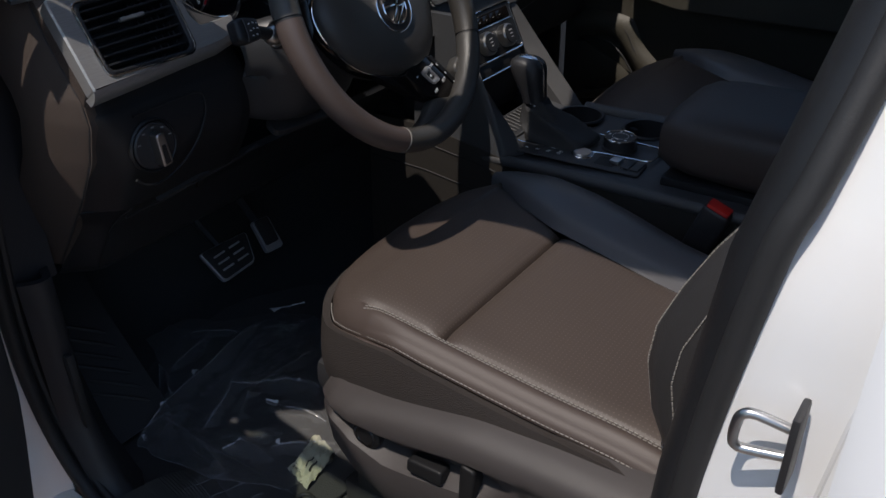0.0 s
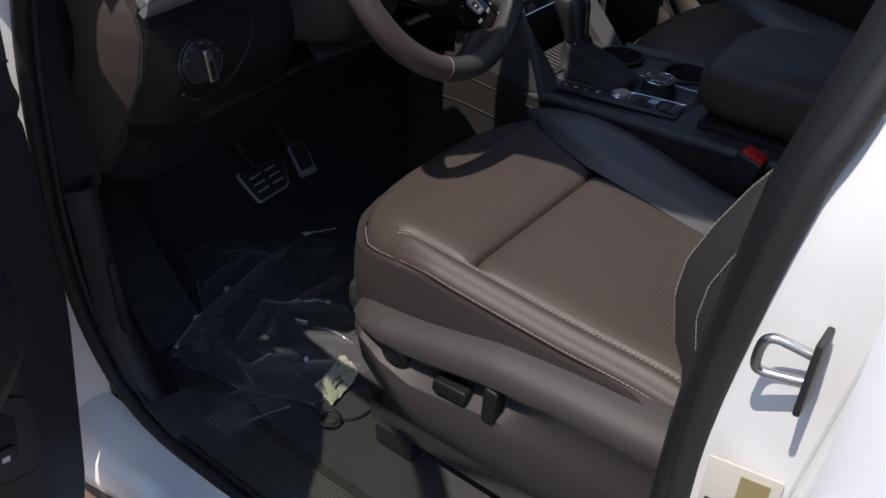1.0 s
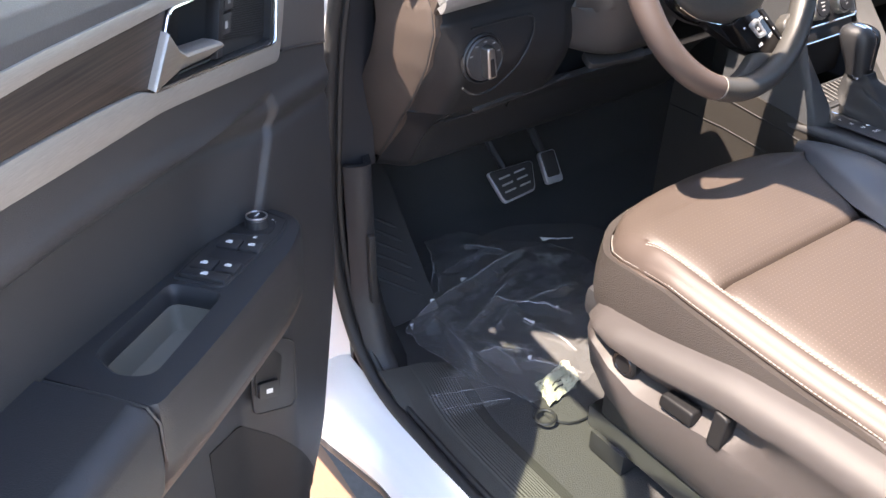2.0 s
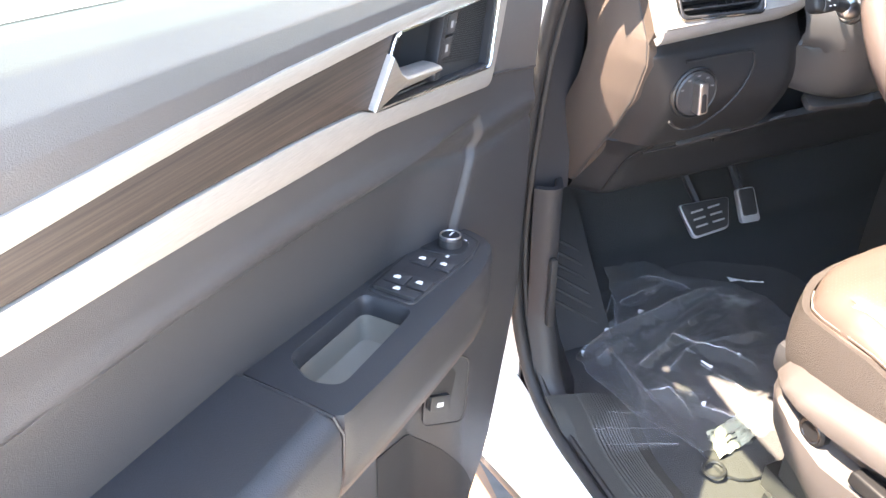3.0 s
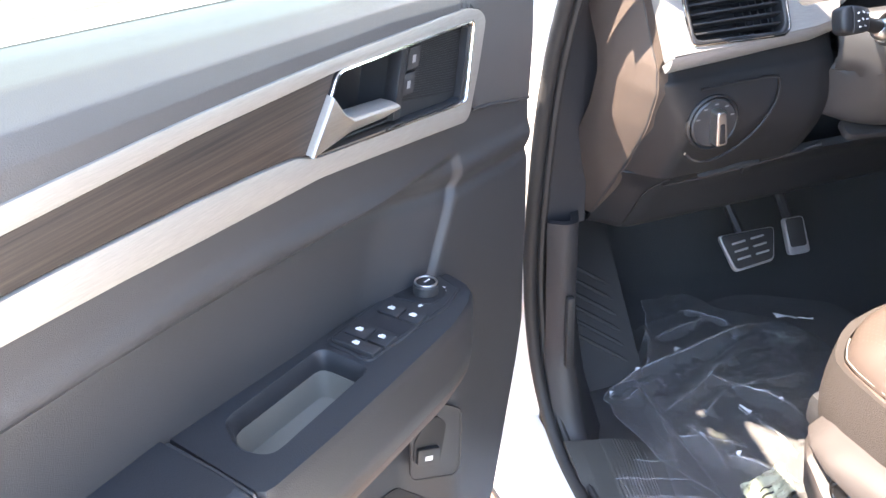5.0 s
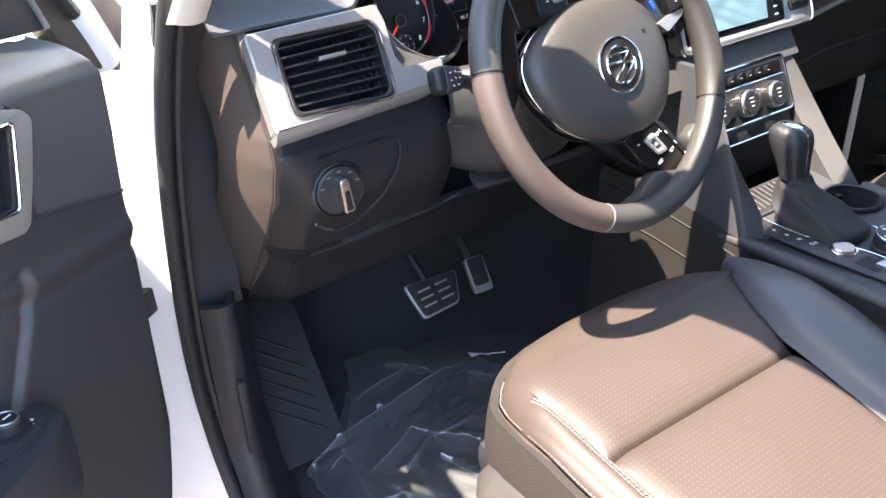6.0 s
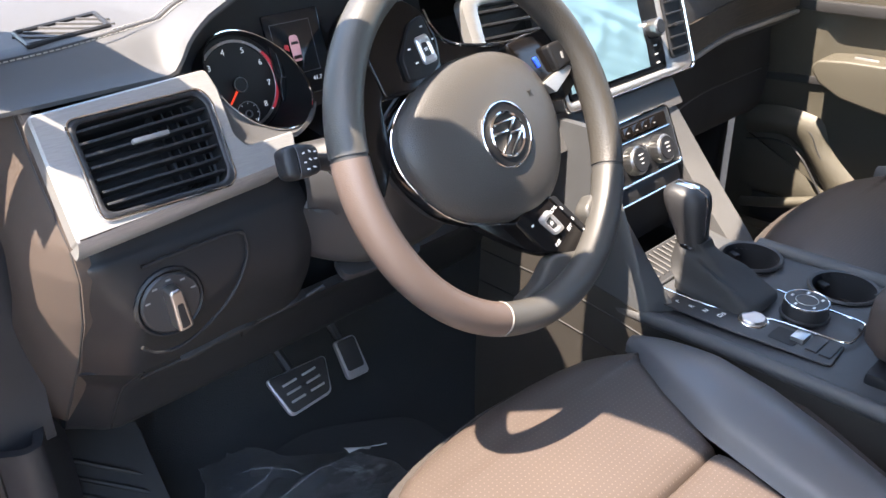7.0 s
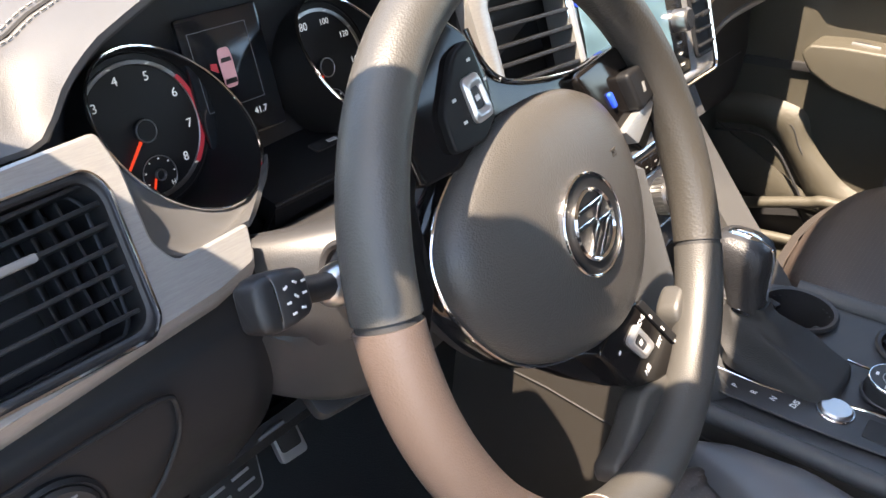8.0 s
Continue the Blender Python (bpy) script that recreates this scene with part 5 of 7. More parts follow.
dpm = axes((-0.392, 0.290, 1.206), (1, 0, 0), (0, 0.295, 0.955))
disp = part("display", prism(rounded(rect(-0.033, -0.050, 0.040, 0.042), 0.003, 3), -0.002, 0.002, 0.001, 2, dpm), SCREEN, cl, "small dark display showing a car from above")
part("display_edge", band(rect(-0.026, -0.025, 0.026, 0.031), rect(-0.0256, -0.0246, 0.0256, 0.0306), 0.002, 0.0022, dpm, 0.0001), DIM, disp)
cpm = dpm @ pose(0.0, 0.003, 0) @ Matrix.Diagonal((0.72, 0.68, 1, 1))
part("car_picture", prism(rounded([(-0.0080, -0.022), (0.0080, -0.022), (0.0088, 0.006), (0.0072, 0.020), (-0.0072, 0.020), (-0.0088, 0.006)], 0.005, 4), 0.002, 0.0026, 0.0003, 1, cpm), LITPINK, disp, "pale pink car picture")
part("car_glass", merge(prism([(-0.0075, -0.018), (0.0075, -0.018), (0.0065, -0.0125), (-0.0065, -0.0125)], 0.0026, 0.003, 0, 1, cpm), prism([(-0.0066, 0.005), (0.0066, 0.005), (0.0056, 0.0095), (-0.0056, 0.0095)], 0.0026, 0.003, 0, 1, cpm)), DIAL, disp)
part("door_mark", prism([(-0.012, -0.004), (-0.020, 0.001), (-0.019, 0.007), (-0.012, 0.006)], 0.002, 0.0027, 0, 1, cpm), LITRED, disp, "red open-door mark")
part("reading", letters("41.7", 0.007, dpm @ pose(0.019, -0.034, 0.0022), 0.0002), LIT, disp)
# sill under the dials
part("cluster_sill", sheet(lambda u, v: (-0.415 + 0.235 * u, 0.222 + 0.068 * v, 1.130 + 0.010 * v + 0.004 * math.sin(math.pi * u)), 20, 8, 0.02), HARD, dash, "grey plastic below the dials")
part("sill_front", sheet(lambda u, v: (-0.415 + 0.235 * u, 0.221 + 0.03 * v, 1.128 - 0.06 * v), 20, 6, -0.004), BLACK, dash)
AP_LOW = spline([vm @ Vector(p) for p in ((0.088, 0.040, -0.006), (0.086, 0.010, -0.006), (0.083, -0.012, -0.006), (0.096, -0.0245, -0.006), (0.120, -0.0245, -0.006), (0.150, -0.0240, -0.010))], 30)
AP_RING = axes((-0.4652, 0.2499, 1.1981), (0.95, 0.32, 0.0), (-0.17, 0.70, 0.69))
AP_TOP = [AP_RING @ Vector((0.0632 * math.cos(radians(a)), 0.0632 * math.sin(radians(a)), -0.001)) for a in np.linspace(-178, -48, 31)]
part("dial_apron", sheet(lambda u, v: AP_LOW[round(u * 30)].lerp(AP_TOP[round(u * 30)], v) - Vector((0, 0, 0.006 * math.sin(math.pi * v))), 30, 10, 0.004), SOFT, dash, "grey plastic apron below the dial")
part("trip_switch", prism(rounded(rect(-0.019, -0.006, 0.019, 0.006), 0.003), 0.0, 0.003, 0.001, 2, axes((-0.326, 0.255, 1.137), (1, 0, 0), (0, 1, 0.15))), BLACK, cl, "black trip switch")
part("mark", box((0.003, 0, 0.0032), (0.010, 0.004, 0.0005), 0, m=axes((-0.326, 0.255, 1.137), (1, 0, 0), (0, 1, 0.15))), MARK, cl)

# ---- middle of the dashboard: vents, screen, climate panel ----
sm_ = axes((0.012, 0.168, 1.168), (1, 0, 0), (0, 0.34, 0.94))
part("centre_frame", band(rounded(rect(-0.108, -0.078, 0.19, 0.082), 0.014, 5), rounded(rect(-0.096, -0.068, 0.128, 0.074), 0.006, 5), -0.02, 0.006, sm_, 0.003), SILVER, dash, "satin silver centre surround")
part("centre_edge", tube([sm_ @ Vector((x, y, 0.006)) for x, y in rounded(rect(-0.110, -0.080, 0.192, 0.084), 0.014, 5)], 0.0022, 6, True), CHROME, dash, "thin bright edge")
scr = thing("touch_screen", "touch screen under pale blue protective film", "screen", tuple(sm_.translation))
part("screen_glass", prism(rounded(rect(-0.095, -0.067, 0.127, 0.073), 0.006, 4), -0.012, 0.003, 0.001, 2, sm_), SCREEN, scr, "gloss black screen")


def film(u, v):
    x, y = -0.090 + 0.175 * u, -0.058 + 0.128 * v
    return sm_ @ Vector((x, y, 0.0042 + 0.0016 * noise.noise((x * 30, y * 30, 1.0)) + 0.0012 * abs(noise.noise((x * 18 + y * 40, y * 8, 4.0)))))


part("protective_film", sheet(film, 60, 40, 0.0002), BLUEFILM, scr, "pale blue protective film with creases")
part("film_tab", prism(rounded(rect(-0.094, 0.045, -0.078, 0.07), 0.003), 0.003, 0.0045, 0.0005, 1, sm_), BLUE, scr, "bright blue pull tab")
for sx in (0.106,):
    kn = part("knob", disc((sx, -0.008, 0.002), 0.0125, 0.018, sm_, 28, 0.002), STEEL, scr, "silver turn knob")
    part("knob_face", disc((sx, -0.008, 0.0195), 0.010, 0.0012, sm_, 28, 0.0004), HARD, kn)
for i in range(3):
    part("key_mark", box((0.108, -0.032 - 0.012 * i, 0.0034), (0.008, 0.0022, 0.0005), 0, m=sm_), MARK, scr)


def stack_vent(x, w, label):
    vt = thing("air_vent", label, "vent", tuple(sm_ @ Vector((x, 0, 0))))
    part("vent_frame", band(rounded(rect(x - w, -0.058, x + w, 0.066), 0.008, 4), rounded(rect(x - w + 0.004, -0.054, x + w - 0.004, 0.062), 0.006, 4), -0.01, 0.0085, sm_, 0.0015), HARD, vt)
    part("vent_back", prism(rect(x - w + 0.003, -0.056, x + w - 0.003, 0.064), 0.0062, 0.0066, 0, m=sm_), DEEP, vt)
    for i in range(7):
        part("slat", box((x, -0.045 + 0.0165 * i, 0.0085), (2 * w - 0.008, 0.003, 0.008), 0.001, m=sm_ @ pose(0, 0, 0, 0, 0, 0)), HARD, vt)
    part("vent_slider", box((x, -0.012, 0.013), (0.018, 0.005, 0.006), 0.0015, m=sm_), HARD, vt)


stack_vent(0.160, 0.023, "black slatted air vent beside the screen")

# tall vent between dials and screen, facing the driver
cvm = axes((-0.150, 0.176, 1.190), (1, -0.12, 0), (0.0, 0.42, 0.9))
cv = thing("air_vent", "black slatted air vent in a silver surround behind the wheel", "vent", tuple(cvm.translation))
part("surround", band(ray_outline(rounded([(-0.066, -0.058), (0.058, -0.058), (0.058, 0.062), (-0.072, 0.062)], 0.012, 4), (0, 0), 96), ray_outline(rounded(rect(-0.051, -0.046, 0.050, 0.050), 0.008, 4), (0, 0), 96), -0.012, 0.006, cvm, 0.002), SILVER, cv, "satin silver surround")
part("vent_back", prism(rect(-0.051, -0.046, 0.050, 0.050), -0.04, -0.035, 0, m=cvm), DEEP, cv)
for i in range(6):
    part("slat", box((0, -0.036 + 0.0155 * i, -0.004), (0.101, 0.0035, 0.016), 0.001, m=cvm), HARD, cv)
part("vent_slider", box((0.006, -0.034, 0.006), (0.03, 0.006, 0.008), 0.0015, m=cvm), HARD, cv)

cm = axes((0.022, 0.107, 1.010), (1, 0, 0), (0, 0.42, 0.91))
clim = thing("climate_panel", "black climate panel with two ribbed knobs and silver edge", "climate control", tuple(cm.translation))
CO = rounded([(-0.118, 0.052), (-0.122, -0.031), (0.102, -0.031), (0.100, 0.053)], 0.010, 4)
part("panel", prism(CO, -0.02, 0.002, 0.002, 2, cm), HARD, clim)
part("key_strip", prism(rounded(rect(-0.106, 0.027, 0.090, 0.046), 0.003, 3), 0.001, 0.0028, 0.0006, 1, cm), GLOSS, clim, "gloss black strip of keys")
part("strip_edge", tube([cm @ Vector((x, 0.0245, 0.0026)) for x in (-0.110, 0.092)], 0.0008, 6), CHROME, clim)
part("panel_edge", tube([cm @ Vector((x, y, 0.002)) for x, y in CO], 0.0018, 6, True), CHROME, clim, "thin silver edge")
for sx in (-0.075, -0.011, 0.053):
    kn = part("knob", disc((sx, -0.002, 0.002), 0.0195, 0.016, cm, 32, 0.002), STEEL, clim, "silver ribbed knob")
    part("knob_face", disc((sx, -0.002, 0.018), 0.0165, 0.0015, cm, 32, 0.0005), HARD, kn)
    for i in range(3):
        part("mark", box((sx, 0.005 - 0.006 * i, 0.0196), (0.010 - 0.002 * i, 0.0014, 0.0004), 0, m=cm), MARK, kn)
    for i in range(24):
        a = 2 * math.pi * i / 24
        part("rib", box((sx + 0.0196 * math.cos(a), -0.002 + 0.0196 * math.sin(a), 0.009), (0.0012, 0.0012, 0.012), 0, m=cm), STEEL, kn)
for i in range(8):
    part("key", box((-0.089 + 0.021 * i, 0.0365, 0.003), (0.019, 0.014, 0.003), 0.001, m=cm), GLOSS, clim)
    part("mark", box((-0.089 + 0.021 * i, 0.0355, 0.0047), (0.0045, 0.0014, 0.0005), 0, m=cm), DIM, clim)
for sx in (-0.043, 0.021):
    part("key", box((sx, -0.002, 0.003), (0.012, 0.028, 0.005), 0.001, m=cm), HARD, clim)
part("lower_slot", box((-0.008, -0.044, -0.010), (0.20, 0.022, 0.02), 0.003, m=cm), HARD, clim)
part("slot_edge", tube([cm @ Vector((x, -0.0555, 0.0)) for x in (-0.10, 0.085)], 0.0014, 6), CHROME, clim, "thin silver line")
part("stack_body", prism([(-0.125, 0.05), (-0.115, -0.054), (0.098, -0.054), (0.106, 0.05), (0.125, 0.10), (-0.14, 0.10)], -0.10, -0.012, 0.003, 2, cm), HARD, dash)
part("stack_bridge", sheet(lambda u, v: (-0.145 + 0.31 * u, 0.152 - 0.026 * v, 1.092 - 0.040 * v), 12, 6, -0.02), SOFT, dash, "dark soft bridge above the climate panel")
# near-black box gives the storage hollow its shade
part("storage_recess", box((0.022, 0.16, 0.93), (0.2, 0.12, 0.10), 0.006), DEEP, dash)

# passenger's side of the dashboard
PASS = [(0.262, 1.236), (0.25, 1.20), (0.24, 1.165), (0.233, 1.13), (0.229, 1.09), (0.234, 1.066), (0.258, 1.050)]
GLOVE = [(0.258, 1.050), (0.272, 1.04), (0.27, 1.0), (0.265, 0.95), (0.28, 0.87), (0.36, 0.85)]
sweep = lambda x: -0.045 * smooth(0.52, 0.20, x)


def swept(profile):
    fn, n = across(profile, 0.19, 0.742, 0.004)
    return lambda u, v: (fn(u, v)[0], fn(u, v)[1] + sweep(fn(u, v)[0]), fn(u, v)[2]), n


fn, n = swept(PASS)
part("passenger_panel", sheet(fn, 30, n, -0.01), SOFT, dash, "dark soft passenger side of the dash")
# glovebox front is near-black to carry the shade below the dash
fn, n = swept(GLOVE)
part("glovebox", sheet(fn, 30, n, -0.01), DEEP, dash, "glovebox front, darkened as in shade")
part("wood_strip", sheet(lambda u, v: (0.205 + 0.53 * u, 0.2285 - 0.004 * v + sweep(0.205 + 0.53 * u), 1.136 - 0.048 * v), 20, 4, -0.004), WOOD, dash, "dark wood strip")
part("silver_strip", tube([(x, 0.229 + sweep(x), 1.076) for x in np.linspace(0.2, 0.74, 16)], 0.005, 8), SILVER, dash, "satin silver strip")
part("glovebox_line", tube([(x, 0.266 + sweep(x), 0.965) for x in np.linspace(0.22, 0.70, 10)], 0.002, 6), BLACK, dash)
part("dash_front_mid", sheet(lambda u, v: (-0.20 + 0.42 * u, 0.222 - 0.02 * v, 1.245 - 0.11 * v), 10, 6, -0.01), SOFT, dash)
part("dash_core", box((0.0, 0.52, 1.04), (1.42, 0.36, 0.30), 0.01), DEEP, dash)

# ---- centre console ----
con = thing("centre_console", "dark plastic centre console with cup holders and silver edging", "console", (0.02, -0.2, FLOOR_Z))


def con_top(y):
    return table(y, [-0.62, -0.30, -0.2, -0.03, 0.02, 0.14], [0.89, 0.885, 0.882, 0.876, 0.885, 0.90])


def con_side(sgn):
    def fn(u, v):
        y = -0.60 + 0.86 * u
        top = con_top(y)
        z = top - 0.004 + (FLOOR_Z - top) * v
        x = 0.02 + sgn * (0.139 + 0.006 * math.sin(math.pi * v) + 0.012 * v)
        return (x, y, z)
    return fn


part("console_side", sheet(con_side(-1), 20, 12, 0.012), FLANK, con, "dark plastic console flank")
part("console_side", sheet(con_side(1), 20, 12, -0.012), FLANK, con, "dark plastic console flank")
for k in (0.07, 0.19):
    part("flank_line", tube([Vector(con_side(-1)(t, k)) + Vector((-0.0005, 0, 0)) for t in np.linspace(0.55, 1, 20)], 0.0013, 6), DEEP, con)
part("side_roll", tube(spline([(-0.113, -0.60, 0.884), (-0.114, -0.4, 0.880), (-0.113, -0.2, 0.876), (-0.112, -0.02, 0.869), (-0.110, 0.03, 0.866)], 24), 0.010, 12), SOFT, con, "soft dark console edge")
part("side_roll", tube(spline([(0.156, -0.60, 0.886), (0.156, -0.4, 0.882), (0.155, -0.2, 0.880), (0.152, -0.03, 0.876)], 24), 0.013, 12), SOFT, con, "soft dark console edge")


def deck(u, v):
    x, y = -0.114 + 0.268 * u, -0.50 + 0.56 * v
    return (x, y, con_top(y))


# deck with two round wells: built from a grid whose cells over the wells are left out
WELLS = ((0.098, -0.045, 0.040), (0.103, -0.172, 0.041))
bm = bmesh.new()
NX, NY = 50, 112
grid_v = {}
for i in range(NX + 1):
    for j in range(NY + 1):
        x, y, z = deck(i / NX, j / NY)
        for wx, wy, wr in WELLS:
            d = Vector((x - wx, y - wy))
            if wr - 0.004 < d.length < wr + 0.003:
                d = d.normalized() * wr
                x, y = wx + d.x, wy + d.y
        grid_v[i, j] = (x, y, z)
made = {}
for i in range(NX):
    for j in range(NY):
        quad = [(i, j), (i + 1, j), (i + 1, j + 1), (i, j + 1)]
        c = sum((Vector(grid_v[q]) for q in quad), Vector()) / 4
        if any((Vector((c.x - wx, c.y - wy))).length < wr - 0.0015 for wx, wy, wr in WELLS):
            continue
        for q in quad:
            if q not in made:
                made[q] = bm.verts.new(grid_v[q])
        bm.faces.new([made[q] for q in quad])
part("deck", bm, DECK, con, "dark plastic console deck")
for wx, wy, wr in WELLS:
    N = 40
    circ = lambda r, z: [(wx + r * math.cos(2 * math.pi * i / N), wy + r * math.sin(2 * math.pi * i / N), z) for i in range(N)]
    cup = part("cup_holder", loft([circ(wr + 0.004, 0.8845), circ(wr + 0.002, 0.887), circ(wr - 0.002, 0.886), circ(wr - 0.003, 0.86), circ(wr - 0.006, 0.81), circ(0.001, 0.809)], caps=False), BLACK, con, "round black cup holder")
    for a in (70, 250):
        part("cup_tongue", box((wr - 0.009, 0, 0.872), (0.016, 0.010, 0.008), 0.002, m=pose(wx, wy, 0, 0, 0, a)), HARD, cup)
part("chrome_line", tube(spline([(-0.061, 0.02, 0.887), (-0.0605, -0.02, 0.885), (-0.058, -0.07, 0.8845), (-0.046, -0.115, 0.886), (-0.036, -0.145, 0.887), (-0.032, -0.19, 0.888), (-0.028, -0.226, 0.889), (-0.015, -0.234, 0.889), (0.02, -0.231, 0.889), (0.029, -0.222, 0.889), (0.031, -0.19, 0.888), (0.033, -0.15, 0.887), (0.036, -0.115, 0.886)], 90), 0.0016, 8), CHROME, con, "thin chrome line")
part("inlay", prism(rounded([(-0.098, 0.0), (-0.064, 0.0), (-0.061, -0.07), (-0.049, -0.116), (-0.039, -0.146), (-0.035, -0.19), (-0.031, -0.23), (-0.08, -0.235), (-0.092, -0.12)], 0.004, 3), 0.8842, 0.8868, 0.0008, 1), BLACK, con, "dark inlay strip")
pm = lambda x, y: pose(x, y, 0.8872, 0, 0, -8)
for ch, x, y in (("P", -0.079, -0.040), ("R", -0.077, -0.058), ("N", -0.074, -0.076), ("D/S", -0.069, -0.095)):
    part("gear_letter", letters(ch, 0.0085, pm(x, y), 0.0002), MARK, con)
start = part("start_button", disc((-0.054, -0.128, 0.886), 0.0155, 0.006, None, 32, 0.002), STEEL, con, "round silver start button")
part("button_ring", disc((-0.054, -0.128, 0.8855), 0.018, 0.003, None, 32, 0.001, 0.0158), CHROME, start)
# dark plate paints the shade of the switch's recess
part("brake_well", prism(rounded(rect(-0.074, -0.188, -0.044, -0.156), 0.004), 0.8862, 0.8876, 0.0004, 1), DEEP, con)
part("parking_brake_switch", box((-0.052, -0.186, 0.889), (0.022, 0.016, 0.008), 0.002, m=pose(0, 0, 0)), STEEL, con, "silver parking brake switch")
for i in range(2):
    part("flat_button", box((-0.052 + 0.0, -0.206 - 0.016 * i, 0.8875), (0.034, 0.0135, 0.003), 0.001), BLACK, con)
dial_m = pose(0.004, -0.165, 0.886)
dl = part("mode_dial", disc((0, 0, 0), 0.0265, 0.020, dial_m, 40, 0.002), BLACK, con, "black drive mode dial with silver ring")
part("dial_ring", disc((0, 0, 0.0185), 0.0262, 0.002, dial_m, 40, 0.0006, 0.0245), CHROME, dl)
part("dial_ring", disc((0, 0, 0.0192), 0.0135, 0.0015, dial_m, 40, 0.0004, 0.0125), STEEL, dl)
part("dial_foot", disc((0, 0, 0.0), 0.0295, 0.004, dial_m, 40, 0.001, 0.027), BLACK, dl)
for a in (20, 90, 160, 230, 310):
    part("mark", box((0.0185 * math.cos(radians(a)), 0.0185 * math.sin(radians(a)), 0.0202), (0.005, 0.003, 0.0005), 0, m=dial_m), MARK, dl)
part("tray_mat", sheet(lambda u, v: (-0.056 + 0.125 * u, 0.004 + 0.054 * v, con_top(0.004 + 0.054 * v) + 0.0008), 10, 12, 0.0006), RUBBER, con, "black ribbed tray mat")
for i in range(11):
    part("tray_rib", tube([(-0.050 + 0.011 * i, 0.052, 0.8925), (-0.050 + 0.011 * i, 0.012, 0.8850)], 0.0016, 6), RUBBER, con)
part("tray_lip", tube(spline([(-0.064, 0.020, 0.887), (-0.060, 0.004, 0.8845), (-0.045, 0.002, 0.8840), (0.045, 0.002, 0.8840)], 20), 0.0022, 8), DECK, con)
part("rear_cover", prism(rounded(rect(0.012, -0.30, 0.13, -0.225), 0.006, 3), 0.885, 0.890, 0.002, 2), DECK, con)

# flanking fins up to the dash


def brace_ring(t):
    """The brace at height t: flush with the flank outside, its edge facing the seat leans forward and narrows."""
    z = 0.868 + 0.220 * t
    yo = table(z, [0.868, 0.889, 0.99, 1.088], [-0.022, -0.019, 0.030, 0.082])
    yi = table(z, [0.868, 0.887, 0.99, 1.088], [-0.040, -0.037, 0.047, 0.100])
    xo, xi = table(z, [0.868, 0.99, 1.088], [-0.1175, -0.1085, -0.102]), table(z, [0.868, 0.99, 1.088], [-0.083, -0.089, -0.091])
    return [(xo, 0.165, z), (xo - 0.001, yo + 0.02, z), (xo, yo + 0.004, z), (xo + 0.003, yo, z), (xi - 0.003, yi, z), (xi, yi + 0.004, z), (xi, 0.165, z)]


# left brace takes a darker plastic than the right, for its shade
part("fin", loft([brace_ring(t) for t in np.linspace(0, 1, 24)]), DECK, con, "brace beside the climate panel, darker to carry its shade")


def right_brace_ring(t):
    z = 0.868 + 0.215 * t
    yo = table(z, [0.868, 0.881, 0.954, 1.054, 1.083], [-0.030, -0.020, 0.047, 0.134, 0.155])
    yi = table(z, [0.868, 0.883, 0.928, 0.980, 1.044, 1.083], [-0.010, 0.003, 0.046, 0.091, 0.128, 0.155])
    return [(0.157, 0.172, z), (0.158, yo + 0.012, z), (0.157, yo + 0.003, z), (0.154, yo, z), (0.131, yi, z), (0.128, yi + 0.004, z), (0.128, 0.172, z)]


part("fin", loft([right_brace_ring(t) for t in np.linspace(0, 1, 24)]), SOFT, con, "grey brace beside the climate panel")

# gear lever
lever = thing("gear_lever", "black leather gear lever with chrome edge and soft boot", "gear lever", (-0.012, -0.06, 0.886))


def boot(t):
    k = [0.0, 0.12, 0.3, 0.55, 0.8, 1.0]
    cxx, cyy, zz = table(t, k, [-0.012, -0.012, -0.013, -0.014, -0.016, -0.018]), table(t, k, [-0.068, -0.066, -0.050, -0.030, -0.020, -0.018]), table(t, k, [0.886, 0.894, 0.906, 0.922, 0.938, 0.948])
    hx, hy = table(t, k, [0.045, 0.044, 0.037, 0.026, 0.018, 0.016]), table(t, k, [0.058, 0.057, 0.048, 0.033, 0.022, 0.019])
    out = []
    for j in range(40):
        a = 2 * math.pi * j / 40
        q = 0.45
        w = 1 + 0.05 * math.sin(5 * a + 7 * t) * math.sin(math.pi * t)
        out.append((cxx + hx * w * math.copysign(abs(math.cos(a)) ** q, math.cos(a)), cyy + hy * w * math.copysign(abs(math.sin(a)) ** q, math.sin(a)), zz + 0.004 * math.sin(3 * a + 9 * t) * math.sin(math.pi * t)))
    return out


part("boot", loft([boot(t) for t in np.linspace(0, 1, 22)]), leather("boot_leather", (0.02, 0.02, 0.021), 0.7, cell=900), lever, "soft black leather boot")
KN = [(0, 0.0150, 0.0150, 0.942, -0.017), (0, 0.0160, 0.0165, 0.955, -0.014), (0, 0.0175, 0.0190, 0.968, -0.010), (0, 0.0195, 0.0215, 0.981, -0.006), (0, 0.0208, 0.0238, 0.994, -0.003), (0, 0.0205, 0.0238, 1.004, -0.001), (0, 0.0185, 0.0215, 1.011, 0.0), (0, 0.0140, 0.016, 1.016, 0.001), (0, 0.006, 0.008, 1.018, 0.001)]


def knob_ring(hx, hy, z, y, s=1.0):
    return [(-0.019 + s * hx * math.copysign(abs(math.cos(a)) ** 0.7, math.cos(a)), y + s * hy * math.copysign(abs(math.sin(a)) ** 0.7, math.sin(a)), z) for a in (2 * math.pi * j / 28 for j in range(28))]


KN = [(0, k[1] * 1.15, k[2] * 1.22, 0.942 + (k[3] - 0.942) * 0.98, k[4]) for k in KN]
kb = part("lever_knob", loft([knob_ring(*k[1:]) for k in KN]), leather("knob_leather", (0.025, 0.025, 0.027), 0.35, cell=700), lever, "black leather gear knob")
